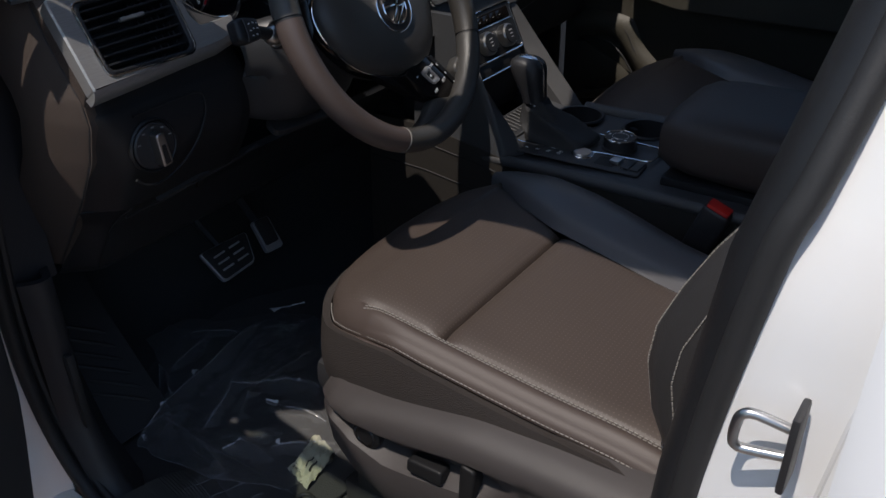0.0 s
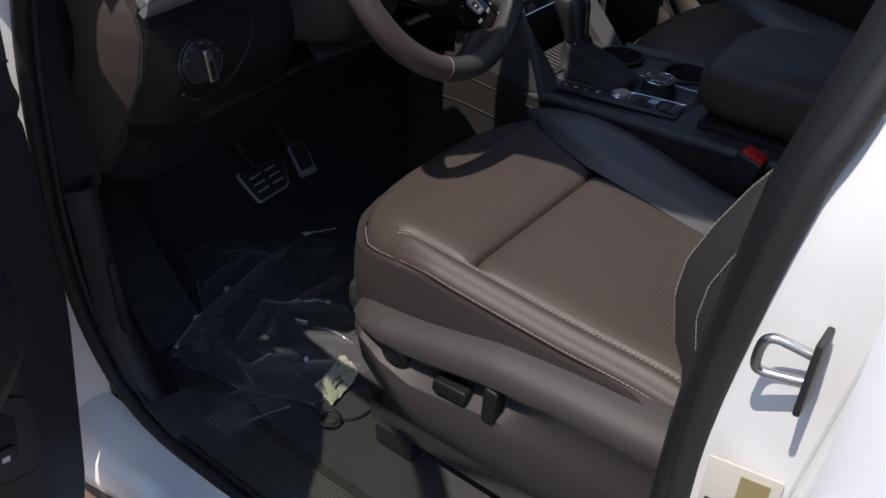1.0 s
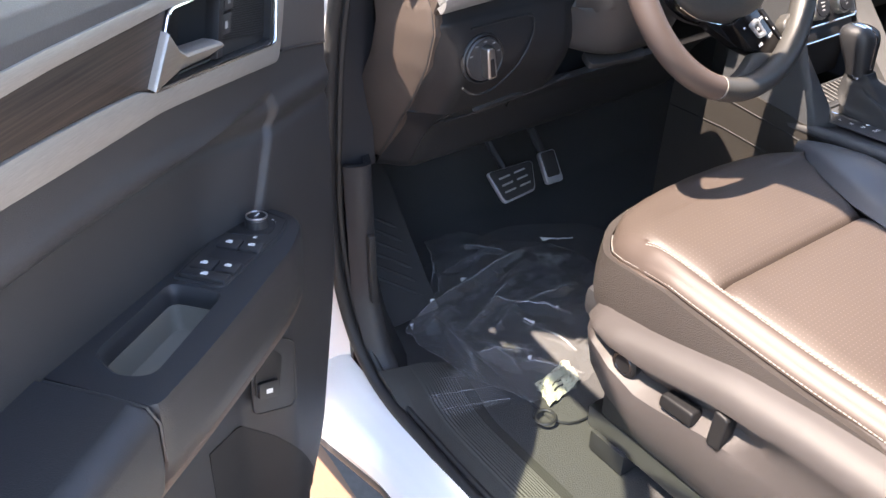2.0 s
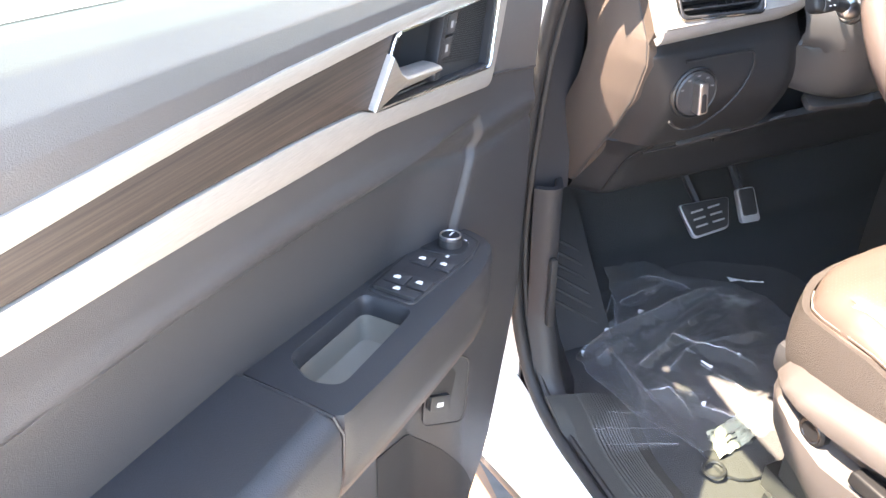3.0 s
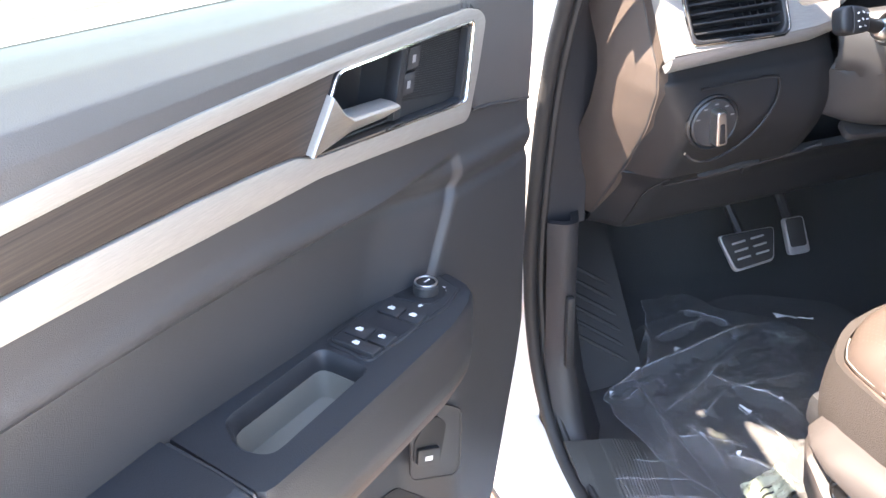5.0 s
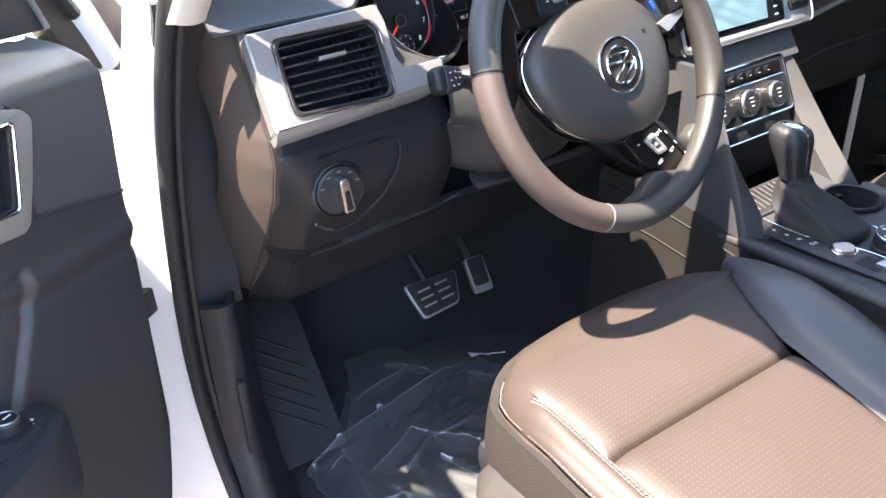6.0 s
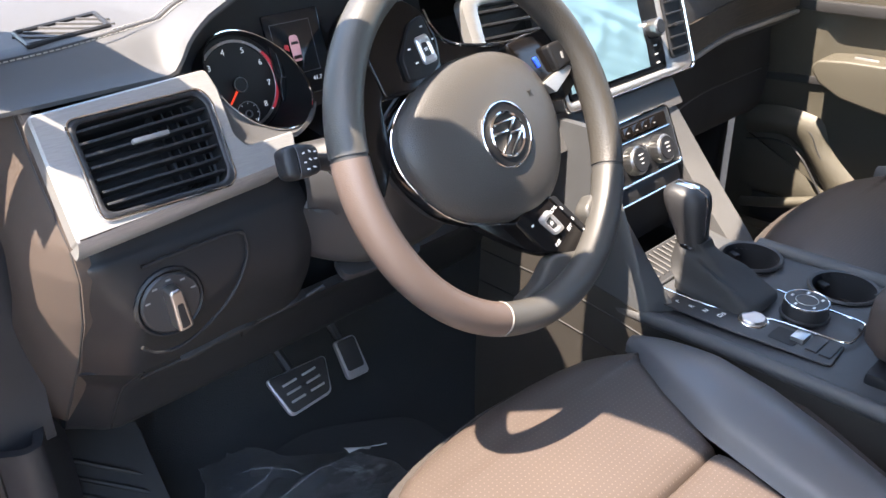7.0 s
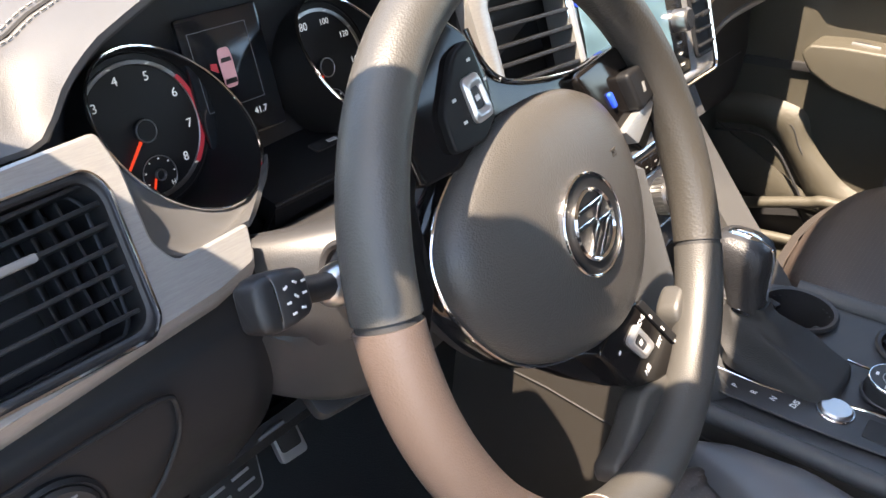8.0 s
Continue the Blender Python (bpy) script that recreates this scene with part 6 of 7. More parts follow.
part("knob_edge", tube(spline([Vector((-0.021, k[4] - 0.99 * k[2], k[3])) for k in KN[1:7]] + [Vector((-0.021, KN[7][4] - 0.5 * KN[7][2], KN[7][3] + 0.001)), Vector((-0.021, 0.006, KN[8][3] + 0.0005)), Vector((-0.021, 0.018, KN[6][3] + 0.001)), Vector((-0.021, 0.026, KN[4][3]))], 40), 0.0028, 8, flatten=0.6), CHROME, kb, "chrome edge over the knob")
part("knob_cap", loft([knob_ring(k[1] * 0.55, k[2] * 0.80, k[3] + 0.0014, k[4]) for k in KN[6:]]), CHROME, kb, "bright top of the knob")
part("collar", disc((-0.018, -0.0165, 0.938), 0.0185, 0.006, None, 28, 0.001), CHROME, lever, "chrome collar")

# centre armrest
arm = thing("armrest_box", "dark padded armrest behind the console", "armrest", (0.03, -0.45, 0.89))
rings = []
for y, hx, h in ((-0.250, 0.080, 0.045), (-0.256, 0.100, 0.070), (-0.275, 0.112, 0.090), (-0.31, 0.117, 0.100), (-0.40, 0.12, 0.106), (-0.56, 0.12, 0.106), (-0.62, 0.118, 0.104)):
    rings.append([(0.035 + hx * math.copysign(abs(math.cos(a)) ** 0.4, math.cos(a)), y, 0.945 + h * 0.5 * math.copysign(abs(math.sin(a)) ** 0.55, math.sin(a))) for a in (2 * math.pi * j / 40 for j in range(40))])
part("cushion", loft(rings), SEAT, arm, "dark leather armrest cushion")
part("base", box((0.03, -0.45, 0.888), (0.225, 0.36, 0.02), 0.006), HARD, arm)


# ---- pedals, footrest, things on the floor ----
brake = thing("brake_pedal", "steel brake pedal with black rubber ribs", "pedal", (-0.35, 0.5, 0.62))
bm_ = axes((-0.342, 0.438, 0.645), (1, -0.10, 0.0), (0.02, 0.62, 0.78))
BP = rounded([(-0.030, -0.041), (0.047, -0.031), (0.060, 0.029), (-0.048, 0.027)], 0.010, 5)
part("plate", prism(BP, -0.008, 0.002, 0.003, 2, bm_), PALE, brake, "brushed steel pedal plate")
part("rubber", prism(rounded([(-0.0270, -0.0365), (0.0440, -0.0268), (0.0565, 0.0275), (-0.0445, 0.0257)], 0.008, 4), 0.001, 0.0045, 0.001, 2, bm_), RUBBER, brake, "black rubber pad")
for yy in (-0.014, 0.0, 0.014):
    for sx in (-0.016, 0.020):
        part("rib", box((0, 0, 0.0048), (0.026, 0.0038, 0.003), 0.001, m=bm_ @ pose(sx + 0.004 - 0.15 * yy, yy + 0.12 * sx - 0.002, 0, 0, 0, 7)), PALE, brake, "steel rib")
part("arm", tube(spline([bm_ @ Vector((0, 0.02, -0.008)), (-0.345, 0.52, 0.72), (-0.34, 0.56, 0.85), (-0.34, 0.56, 1.0)], 12), 0.009, 8), BLACK, brake)
acc = thing("accelerator_pedal", "steel accelerator pedal with black rubber face", "pedal", (-0.23, 0.47, 0.60))
am_ = axes((-0.229, 0.450, 0.636), (1, -0.08, 0.0), (0.0, 0.55, 0.83))
part("plate", prism(rounded([(-0.019, -0.034), (0.023, -0.034), (0.020, 0.034), (-0.020, 0.034)], 0.008, 4), -0.01, 0.002, 0.003, 2, am_), PALE, acc, "brushed steel pedal plate")
part("rubber", prism(rounded([(-0.0145, -0.020), (0.0165, -0.020), (0.0165, 0.032), (-0.0165, 0.032)], 0.005, 3), 0.001, 0.0045, 0.001, 2, am_), RUBBER, acc, "black rubber face")
part("arm", tube([am_ @ Vector((0, 0.01, -0.01)), Vector((-0.23, 0.56, 0.74)), Vector((-0.23, 0.60, 0.95))], 0.009, 8), BLACK, acc)

rest = thing("footrest", "dark carpeted footrest with slanting ribs", "footrest", (-0.64, 0.42, FLOOR_Z))


def rest_fn(u, v):
    x, k = -0.718 + 0.13 * u + 0.03 * v * 0, v
    y, z = 0.335 + 0.22 * k, 0.505 + 0.225 * k
    return (x + 0.015 * v, y, z)


part("rest_face", sheet(rest_fn, 12, 20, 0.03), RUBBER, rest, "dark rubber face")
for i in range(6):
    line = [Vector(rest_fn(u, 0.10 + 0.085 * i + 0.34 * (0.85 - u))) + Vector((0, -0.0005, 0.0005)) for u in np.linspace(0.14, 0.84, 12)]
    part("rib", tube(line, [0.001] + [0.0036] * 10 + [0.001], 8), RUBBER, rest, "slanting rubber rib")

mat_ob = thing("floor_mat", "dark carpet floor mat", "mat", (-0.4, 0.2, FLOOR_Z))
part("mat", prism(rounded([(-0.60, -0.02), (-0.16, -0.02), (-0.14, 0.40), (-0.30, 0.50), (-0.55, 0.47), (-0.60, 0.36)], 0.05, 5), FLOOR_Z + 0.001, FLOOR_Z + 0.009, 0.003, 2), CARPET, mat_ob)
part("mat_hook", tube([(-0.608 + 0.016 * math.cos(a), 0.015 + 0.016 * math.sin(a), FLOOR_Z + 0.012) for a in np.linspace(0, 2 * math.pi, 20)[:-1]], 0.003, 6, True), BLACK, mat_ob, "black mat clip")


# clear film thrown over the mat: its two long edges, and its folds (x, y to x, y, height)
FILM_L = spline([(-0.60, 0.045, 0), (-0.645, 0.13, 0), (-0.668, 0.24, 0), (-0.672, 0.30, 0), (-0.652, 0.33, 0), (-0.575, 0.385, 0), (-0.505, 0.47, 0), (-0.478, 0.535, 0)], 100)
FILM_R = spline([(-0.40, 0.03, 0), (-0.33, 0.10, 0), (-0.27, 0.2, 0), (-0.25, 0.30, 0), (-0.262, 0.37, 0), (-0.30, 0.41, 0), (-0.36, 0.46, 0), (-0.40, 0.525, 0)], 100)
FOLDS = [(-0.655, 0.328, -0.300, 0.395, 0.020), (-0.595, 0.253, -0.383, 0.339, 0.012), (-0.594, 0.288, -0.638, 0.151, 0.012), (-0.590, 0.217, -0.570, 0.110, 0.010), (-0.544, 0.230, -0.463, 0.262, 0.009),
         (-0.460, 0.258, -0.325, 0.245, 0.010), (-0.571, 0.348, -0.517, 0.458, 0.016), (-0.432, 0.242, -0.400, 0.165, 0.009), (-0.560, 0.135, -0.490, 0.055, 0.010), (-0.520, 0.42, -0.40, 0.44, 0.008),
         (-0.480, 0.20, -0.46, 0.10, 0.008), (-0.640, 0.30, -0.560, 0.315, 0.012), (-0.50, 0.30, -0.42, 0.22, 0.008), (-0.62, 0.20, -0.52, 0.14, 0.008), (-0.44, 0.48, -0.37, 0.40, 0.010)]


def fold_way(fold, t):
    """A point along a fold, which wanders a little, and the fold's height there."""
    x0, y0, x1, y1, h = fold
    d = Vector((x1 - x0, y1 - y0))
    side = Vector((-d.y, d.x)).normalized() * (0.006 * noise.noise((t * 3, h * 300, x0 * 40)) + 0.010 * math.sin(math.pi * t) * noise.noise((x0 * 50, y0 * 50, 2)))
    p = Vector((x0, y0)) + d * t + side
    return p, h * smooth(0.0, 0.2, t) * smooth(1.0, 0.75, t) + 0.001


def film_z(x, y):
    z = 0.007 * abs(noise.noise((x * 7, y * 7, 3.3))) + 0.0035 * noise.noise((x * 19, y * 19, 8)) + 0.0012 * noise.noise((x * 50, y * 50, 1))
    for f in FOLDS:
        d, p = Vector((f[2] - f[0], f[3] - f[1])), Vector((x - f[0], y - f[1]))
        t = p.dot(d) / d.length_squared
        if -0.02 < t < 1.02:
            q, h = fold_way(f, min(1, max(0, t)))
            off = (Vector((x, y)) - q).length
            z = max(z, z + h * math.exp(-off / 0.010))
    return FLOOR_Z + 0.012 + z


def film_fn(u, v):
    p = FILM_L[round(v * 100)].lerp(FILM_R[round(v * 100)], u)
    w = 0.012 * noise.noise((v * 14, 0.3, 2)) * (1 - u) ** 3 + 0.012 * noise.noise((v * 9, 5.3, 2)) * u ** 3
    x, y = p.x + w, p.y + 0.014 * noise.noise((u * 9, 1.2, 5)) * (abs(2 * v - 1)) ** 3
    return (x, y, film_z(x, y))


fl = thing("plastic_film", "crumpled clear plastic film over the driver's floor mat", "plastic film", (-0.46, 0.25, FLOOR_Z))
part("sheet", sheet(film_fn, 120, 100), FILM, fl, "clear film")
for f in FOLDS:
    rows = []
    for t in np.linspace(0.02, 0.98, 36):
        p, h = fold_way(f, t)
        d = Vector((f[3] - f[1], -(f[2] - f[0]), 0)).normalized()
        z = film_z(p.x, p.y) + 0.0012
        wd = 0.0010 + 0.0022 * abs(noise.noise((t * 6, f[0] * 70, 1)))
        rows.append([Vector((p.x, p.y, z - 0.0016)) - d * wd * 1.5, Vector((p.x, p.y, z)) - d * wd * 0.3, Vector((p.x, p.y, z)) + d * wd * 0.3, Vector((p.x, p.y, z - 0.0016)) + d * wd * 1.5])
    part("fold", loft(rows, closed=False), FOLD, fl, "crease whitened to look like a glint")
rim_line = [Vector(film_fn(0, v)) + Vector((0, 0, 0.0005)) for v in np.linspace(0, 1, 101)]
part("film_edge", tube(rim_line, 0.0008, 5), FOLD, fl, "whitened film edge")
# small white slips paint the glints on the film's creases
for x, y, sx, sy, ang in ((-0.476, 0.211, 0.006, 0.022, 20), (-0.498, 0.382, 0.016, 0.008, 15), (-0.655, 0.322, 0.010, 0.005, 30), (-0.60, 0.338, 0.012, 0.004, 12), (-0.545, 0.128, 0.014, 0.006, 40), (-0.415, 0.205, 0.008, 0.004, -40)):
    part("bright_crease", sheet(lambda u, v: tuple(pose(x, y, film_z(x, y) + 0.003, 0, 0, ang) @ Vector(((u - 0.5) * sx * (1 - 0.6 * v), (v - 0.5) * sy, 0.002 * math.sin(3 * u) + 0.0015 * noise.noise((u * 4, v * 4, x * 9))))), 8, 8, 0.0002), GLINT, fl, "crease whitened to look like a glint")
part("bright_crease", sheet(lambda u, v: (-0.302 + 0.060 * u, 0.383 - 0.030 * u + (v - 0.5) * (0.012 * (1 - u) ** 2 + 0.016 * math.exp(-((u - 0.45) / 0.10) ** 2) * (1 if v < 0.5 else 0.2) + 0.002), 0.522 + 0.003 * math.sin(4 * u + 2 * v)), 24, 8, 0.0002), GLINT, fl, "crease whitened to look like a glint")
# loose strip of film over the sill plate
strip = thing("plastic_film", "thin loose strip of clear film on the sill plate", "plastic film", (-0.72, 0.16, 0.51))
part("sheet", sheet(lambda u, v: (-0.745 + 0.11 * u, 0.185 - 0.10 * v - 0.02 * u, 0.522 - 0.012 * u + 0.004 * noise.noise((u * 5, v * 5, 3))), 30, 30), FILM, strip)
for k in (0.12, 0.5, 0.85):
    part("fold", tube([(-0.745 + 0.11 * u, 0.185 - 0.10 * (k + 0.1 * u) - 0.02 * u, 0.5245 - 0.012 * u + 0.004 * noise.noise((u * 5, k * 5, 3))) for u in np.linspace(0, 1, 20)], 0.0008, 5), FOLD, strip, "crease whitened to look like a glint")
note = thing("folded_paper", "small crumpled pale paper under the film", "paper", (-0.545, 0.05, FLOOR_Z))


def note_fn(u, v):
    x, y = -0.588 + 0.075 * u + 0.014 * v, 0.028 + 0.052 * v + 0.010 * u
    return (x + 0.004 * noise.noise((v * 6, 1, 1)), y + 0.004 * noise.noise((u * 6, 3, 1)), FLOOR_Z + 0.013 + 0.014 * abs(noise.noise((u * 3.2, v * 3.2, 1))) + 0.006 * abs(noise.noise((u * 8, v * 8, 4))) + 0.008 * smooth(0.5, 1.0, u))


part("sheet", sheet(note_fn, 30, 26, 0.001), PAPER, note)
for k in (0.3, 0.42):
    part("bar", loft([[Vector(note_fn(u, k)) + Vector((0, 0, 0.0012)), Vector(note_fn(u, k + 0.05)) + Vector((0, 0, 0.0012))] for u in np.linspace(0.3, 0.6, 8)], closed=False), BLACK, note)

# ---- driver's door, wide open ----
DD, DO = Vector((-0.78, -0.625, 0)).normalized(), Vector((-0.85, 0.22, 0))
DM = axes(DO, DD, (-DD.y, DD.x, 0))     # local: x from the hinges to the latch, y into the cabin, z up
door = thing("door_1", "open dark-trimmed driver's door with wood and silver strips", "door", kind="structure")
door.matrix_basis = DM


def dpart(name, bm, material, parent, label=""):
    bm.transform(DM)
    return part(name, bm, material, parent, label)


FACE = axes((0, 0, 0), (-1, 0, 0), (0, 0, 1))    # polygons given as (-u, z), out of the door towards the cabin


def dpoly(pts, y0, y1, bev=0.002, seg=2):
    return prism([(-u, z) for u, z in pts], y0, y1, bev, seg, FACE)


def front_edge(z):
    return table(z, [0.40, 0.51, 0.62, 0.765, 0.85, 1.10, 1.24, 1.30, 1.36], [0.235, 0.19, 0.137, 0.098, 0.077, 0.065, 0.060, 0.085, 0.12])


def belt(u):
    """Height of the window slot, which rises from the hinges to the latch."""
    return 1.333 + 0.107 * (u - 0.66)


def strip_top(u):
    return table(u, [0.05, 0.165, 0.30, 0.45, 0.721, 1.05], [1.23, 1.244, 1.260, 1.267, 1.272, 1.288])


def inner(u, z):
    r = (z - strip_top(u)) / (belt(u) + 0.004 - strip_top(u))
    if r > 0:
        v = table(r, [0, 0.3, 0.55, 0.8, 0.94, 1.0], [0.051, 0.051, 0.046, 0.030, 0.008, -0.012])
    else:
        v = table(z, [0.36, 0.46, 0.60, 0.80, 0.95, 1.135, 1.19, 1.25], [0.0, 0.02, 0.035, 0.044, 0.046, 0.046, 0.050, 0.051])
    ub = 0.205 + max(0.0, (1.096 - z)) * 0.60
    top = 1.128 + 0.03 * smooth(0.2, 0.8, u)
    rec = (0.007 * smooth(ub, ub + 0.011, u) + 0.015 * smooth(ub + 0.008, ub + 0.11, u)) * smooth(0.90, 0.96, z)
    v -= rec * smooth(top, top - 0.014, z)
    low = strip_top(u) - 0.112 - 0.03 * smooth(0.55, 0.2, u)
    v += 0.004 * math.exp(-((z - low) / 0.010) ** 2) - 0.003 * math.exp(-((z - low + 0.020) / 0.006) ** 2)
    v -= 0.038 * smooth(0.225, 0.300, u) * smooth(0.95, 0.90, z)
    a, b = (z - 1.2045 - 0.1554 * (u - 0.404)), (1.2555 + 0.0778 * (u - 0.366) - z)
    c, d = (u - 0.186 - 0.272 * (1.2415 - z)), (0.366 + 0.745 * (1.2555 - z) - u)
    v -= 0.080 * smooth(-0.007, -0.002, min(a, b, c, d))
    e = u - front_edge(z)
    v -= 0.012 * (1 - smooth(0.0, 0.014, e)) ** 2
    return v


def skin(u, v):
    u0 = front_edge(0.36 + 0.915 * v)
    z = 0.36 + 0.92 * v
    ub = 0.205 + max(0.0, 1.096 - max(z, 0.86)) * 0.60
    if u < 0.22:
        uu = u0 + (ub - 0.003 - u0) * u / 0.22
    elif u < 0.34:
        uu = ub - 0.003 + 0.018 * (u - 0.22) / 0.12
    else:
        uu = ub + 0.015 + (1.08 - ub - 0.015) * ((u - 0.34) / 0.66) ** 1.2
    z = 0.36 + (belt(uu) + 0.003 - 0.36) * v
    return (uu, inner(uu, z), z)


dpart("door_trim", sheet(skin, 160, 260, -0.012), DOOR_SKIN, door, "dark soft door lining")
# sheet over the lining's top, its paler colour standing for reflected sky
pad_low = lambda u: table(u, [0.06, 0.185, 0.190, 0.200, 0.278, 0.45, 0.721, 1.08], [1.124, 1.157, 1.190, 1.248, 1.2545, 1.262, 1.266, 1.283])


def upper_pad(u, v):
    uu = 0.075 + 1.005 * u ** 1.15
    z = pad_low(uu) + (belt(uu) + 0.003 - pad_low(uu)) * v
    uu = max(uu, front_edge(z) + 0.0005)
    return (uu, inner(uu, z) + 0.0014 * smooth(0.0, 0.012, z - pad_low(uu) + 0.004), z)


dpart("upper_pad", sheet(upper_pad, 120, 40, -0.003), SKYLIT_DOOR_TOP, door, "soft upper door pad, paler for the sky's reflection")
dpart("trim_joint", tube([(u, inner(u, z) + 0.0008, z) for u, z in ((0.072, 1.128), (0.11, 1.138), (0.15, 1.150), (0.185, 1.158))], 0.0018, 6), BLACK, door)
def shell_ring(v):
    zf = 0.34 + 0.93 * v
    e = front_edge(zf)
    plan = [(e - 0.075, -0.09), (e - 0.065, -0.055), (e - 0.022, -0.03), (e + 0.01, -0.005), (0.4, -0.005), (0.7, -0.005), (1.10, -0.005), (1.12, -0.04), (1.12, -0.10), (0.7, -0.105), (0.4, -0.105), (e + 0.06, -0.105)]
    return [(u, y, 0.34 + (belt(u) - 0.008 - 0.34) * v) for u, y in plan]


dpart("door_shell", loft([shell_ring(v) for v in np.linspace(0, 1, 24)]), WHITE, door, "white painted door shell")
dpart("door_edge_seal", tube([(front_edge(z) - 0.004, -0.012, z) for z in np.linspace(0.40, 1.22, 40)], 0.011, 8), RUBBER, door, "black door edge seal")
dpart("hinge_side_lining", sheet(lambda u, v: (front_edge(0.42 + 0.815 * v) + 0.004 - 0.012 * u, inner(front_edge(0.42 + 0.815 * v) + 0.004, 0.42 + 0.815 * v) - 0.002 - 0.042 * u, 0.42 + 0.815 * v), 8, 40, 0.004), DOOR_SKIN, door, "dark lining edge beside the hinges")
dpart("belt_seal", tube([(u, -0.018, belt(u) - 0.003) for u in np.linspace(0.09, 1.08, 10)], 0.004, 8), RUBBER, door, "black window seal")
dpart("outer_belt", tube([(u, -0.062, belt(u) - 0.026) for u in np.linspace(0.05, 1.10, 10)], 0.02, 12), WHITE, door, "white painted belt line")

SIL = [(1.05, 1.288), (0.721, 1.2738), (0.60, 1.2736), (0.50, 1.2725), (0.42, 1.2695), (0.354, 1.2660), (0.278, 1.2605), (0.197, 1.2545), (0.174, 1.2475), (0.165, 1.2370), (0.181, 1.194), (0.198, 1.158), (0.206, 1.154), (0.3175, 1.1730), (0.36, 1.1800), (0.40, 1.1862), (0.463, 1.1903), (0.52, 1.1942), (0.568, 1.1980), (0.65, 1.2028), (0.743, 1.207), (1.05, 1.224),
       (1.05, 1.247), (0.735, 1.2293), (0.60, 1.2258), (0.515, 1.2208), (0.46, 1.2160), (0.418, 1.2110), (0.404, 1.2040), (0.2045, 1.1732), (0.186, 1.2420), (0.366, 1.2560), (0.50, 1.2595), (0.64, 1.2583), (0.727, 1.2560), (1.05, 1.266)]
dpart("silver_strip", dpoly(rounded(SIL, 0.006, 3), 0.047, 0.0545, 0.002), DOOR_SILVER, door, "satin silver trim strip")
dpart("wood_strip", dpoly([(1.05, 1.2655), (0.727, 1.2555), (0.64, 1.2578), (0.50, 1.2590), (0.368, 1.2556), (0.405, 1.2050), (0.4185, 1.2115), (0.46, 1.2165), (0.515, 1.2213), (0.60, 1.2263), (0.735, 1.2298), (1.05, 1.2465)], 0.047, 0.0525, 0.0012), WOOD, door, "dark grained wood strip")
PLATE = [(0.366, 1.2555), (0.186, 1.2415), (0.2045, 1.1735), (0.404, 1.2045)]
CUP = rounded([(0.362, 1.2535), (0.281, 1.2465), (0.302, 1.1935), (0.400, 1.2065)], 0.008, 4)
hp = dpart("handle_plate", dpoly([(0.281, 1.2485), (0.188, 1.2405), (0.206, 1.1750), (0.302, 1.1900)], 0.036, 0.0440, 0.001), DEEP, door, "dark ribbed plate beside the handle")
cc = (sum(p[0] for p in CUP) / len(CUP), sum(p[1] for p in CUP) / len(CUP))
cup_ring = lambda k, v, n=64: [(u, v, z) for u, z in ((cc[0] + (p[0] - cc[0]) * k, cc[1] + (p[1] - cc[1]) * k) for p in ray_outline(CUP, cc, n))]
cup = dpart("handle_cup", loft([cup_ring(k, v) for k, v in ((1.05, 0.0455), (1.0, 0.0450), (0.97, 0.038), (0.93, 0.024), (0.85, 0.015), (0.6, 0.011), (0.05, 0.010))], caps=False), HARD, door, "dark hollow behind the handle")
edge_pts = rounded([(-u, z) for u, z in PLATE], 0.006, 3)
dpart("bright_edge", tube([FACE @ Vector((x, y, 0.0545)) for x, y in edge_pts], 0.0014, 6, True), CHROME, door, "bright edge round the handle")
dpart("inner_frame", band([(x, y) for x, y in ray_outline(edge_pts, (-0.29, 1.217), 96)], [(-0.29 + (x + 0.29) * 0.955, 1.217 + (y - 1.217) * 0.93) for x, y in ray_outline(edge_pts, (-0.29, 1.217), 96)], 0.040, 0.0530, FACE), HARD, door, "dark inner frame")
for i in range(26):
    t = (i + 0.5) / 26
    z0 = 1.2365 - 0.055 * t
    a = 0.253 + 0.010 * min(1.0, t / 0.55) if t < 0.55 else 0.263 + 0.030 * (t - 0.55) / 0.45
    dpart("speaker_rib", tube([(0.191 + 0.018 * t, 0.0442, z0), (a, 0.0442, z0 + 0.085 * (a - 0.19) + 0.012 * t)], 0.0008, 4), HARD, hp)
dpart("recess_post", dpoly([(0.285, 1.2470), (0.277, 1.2465), (0.296, 1.1925), (0.305, 1.1935)], 0.038, 0.0510, 0.0015), HARD, hp)
for k, zz in enumerate((1.2330, 1.2145)):
    du = 0.010 * k
    lk = dpart("lock_button", dpoly([(0.272 + du, zz + 0.0095), (0.256 + du, zz + 0.0080), (0.263 + du, zz - 0.0085), (0.279 + du, zz - 0.0070)], 0.042, 0.0485, 0.001), BLACK, hp, "black lock button")
    dpart("mark", dpoly([(0.2695 + du, zz + 0.0030), (0.2655 + du, zz + 0.0026), (0.2672 + du, zz - 0.0032), (0.2712 + du, zz - 0.0028)], 0.0485, 0.0488, 0), DIM, lk)
# the handle: a broad wedge at one end, from which a flat bar runs over the hollow
HTOP = ((0.4090, 1.2075), (0.3790, 1.2420), (0.3690, 1.2255), (0.3600, 1.2185), (0.3060, 1.2095), (0.3040, 1.2070))
HLOW = ((0.3065, 1.1960), (0.3500, 1.2005), (0.3950, 1.2050))
HB = lambda v, w, lift: [(u, v, z + lift) for u, z in HTOP] + [(u, w, z) for u, z in HLOW]
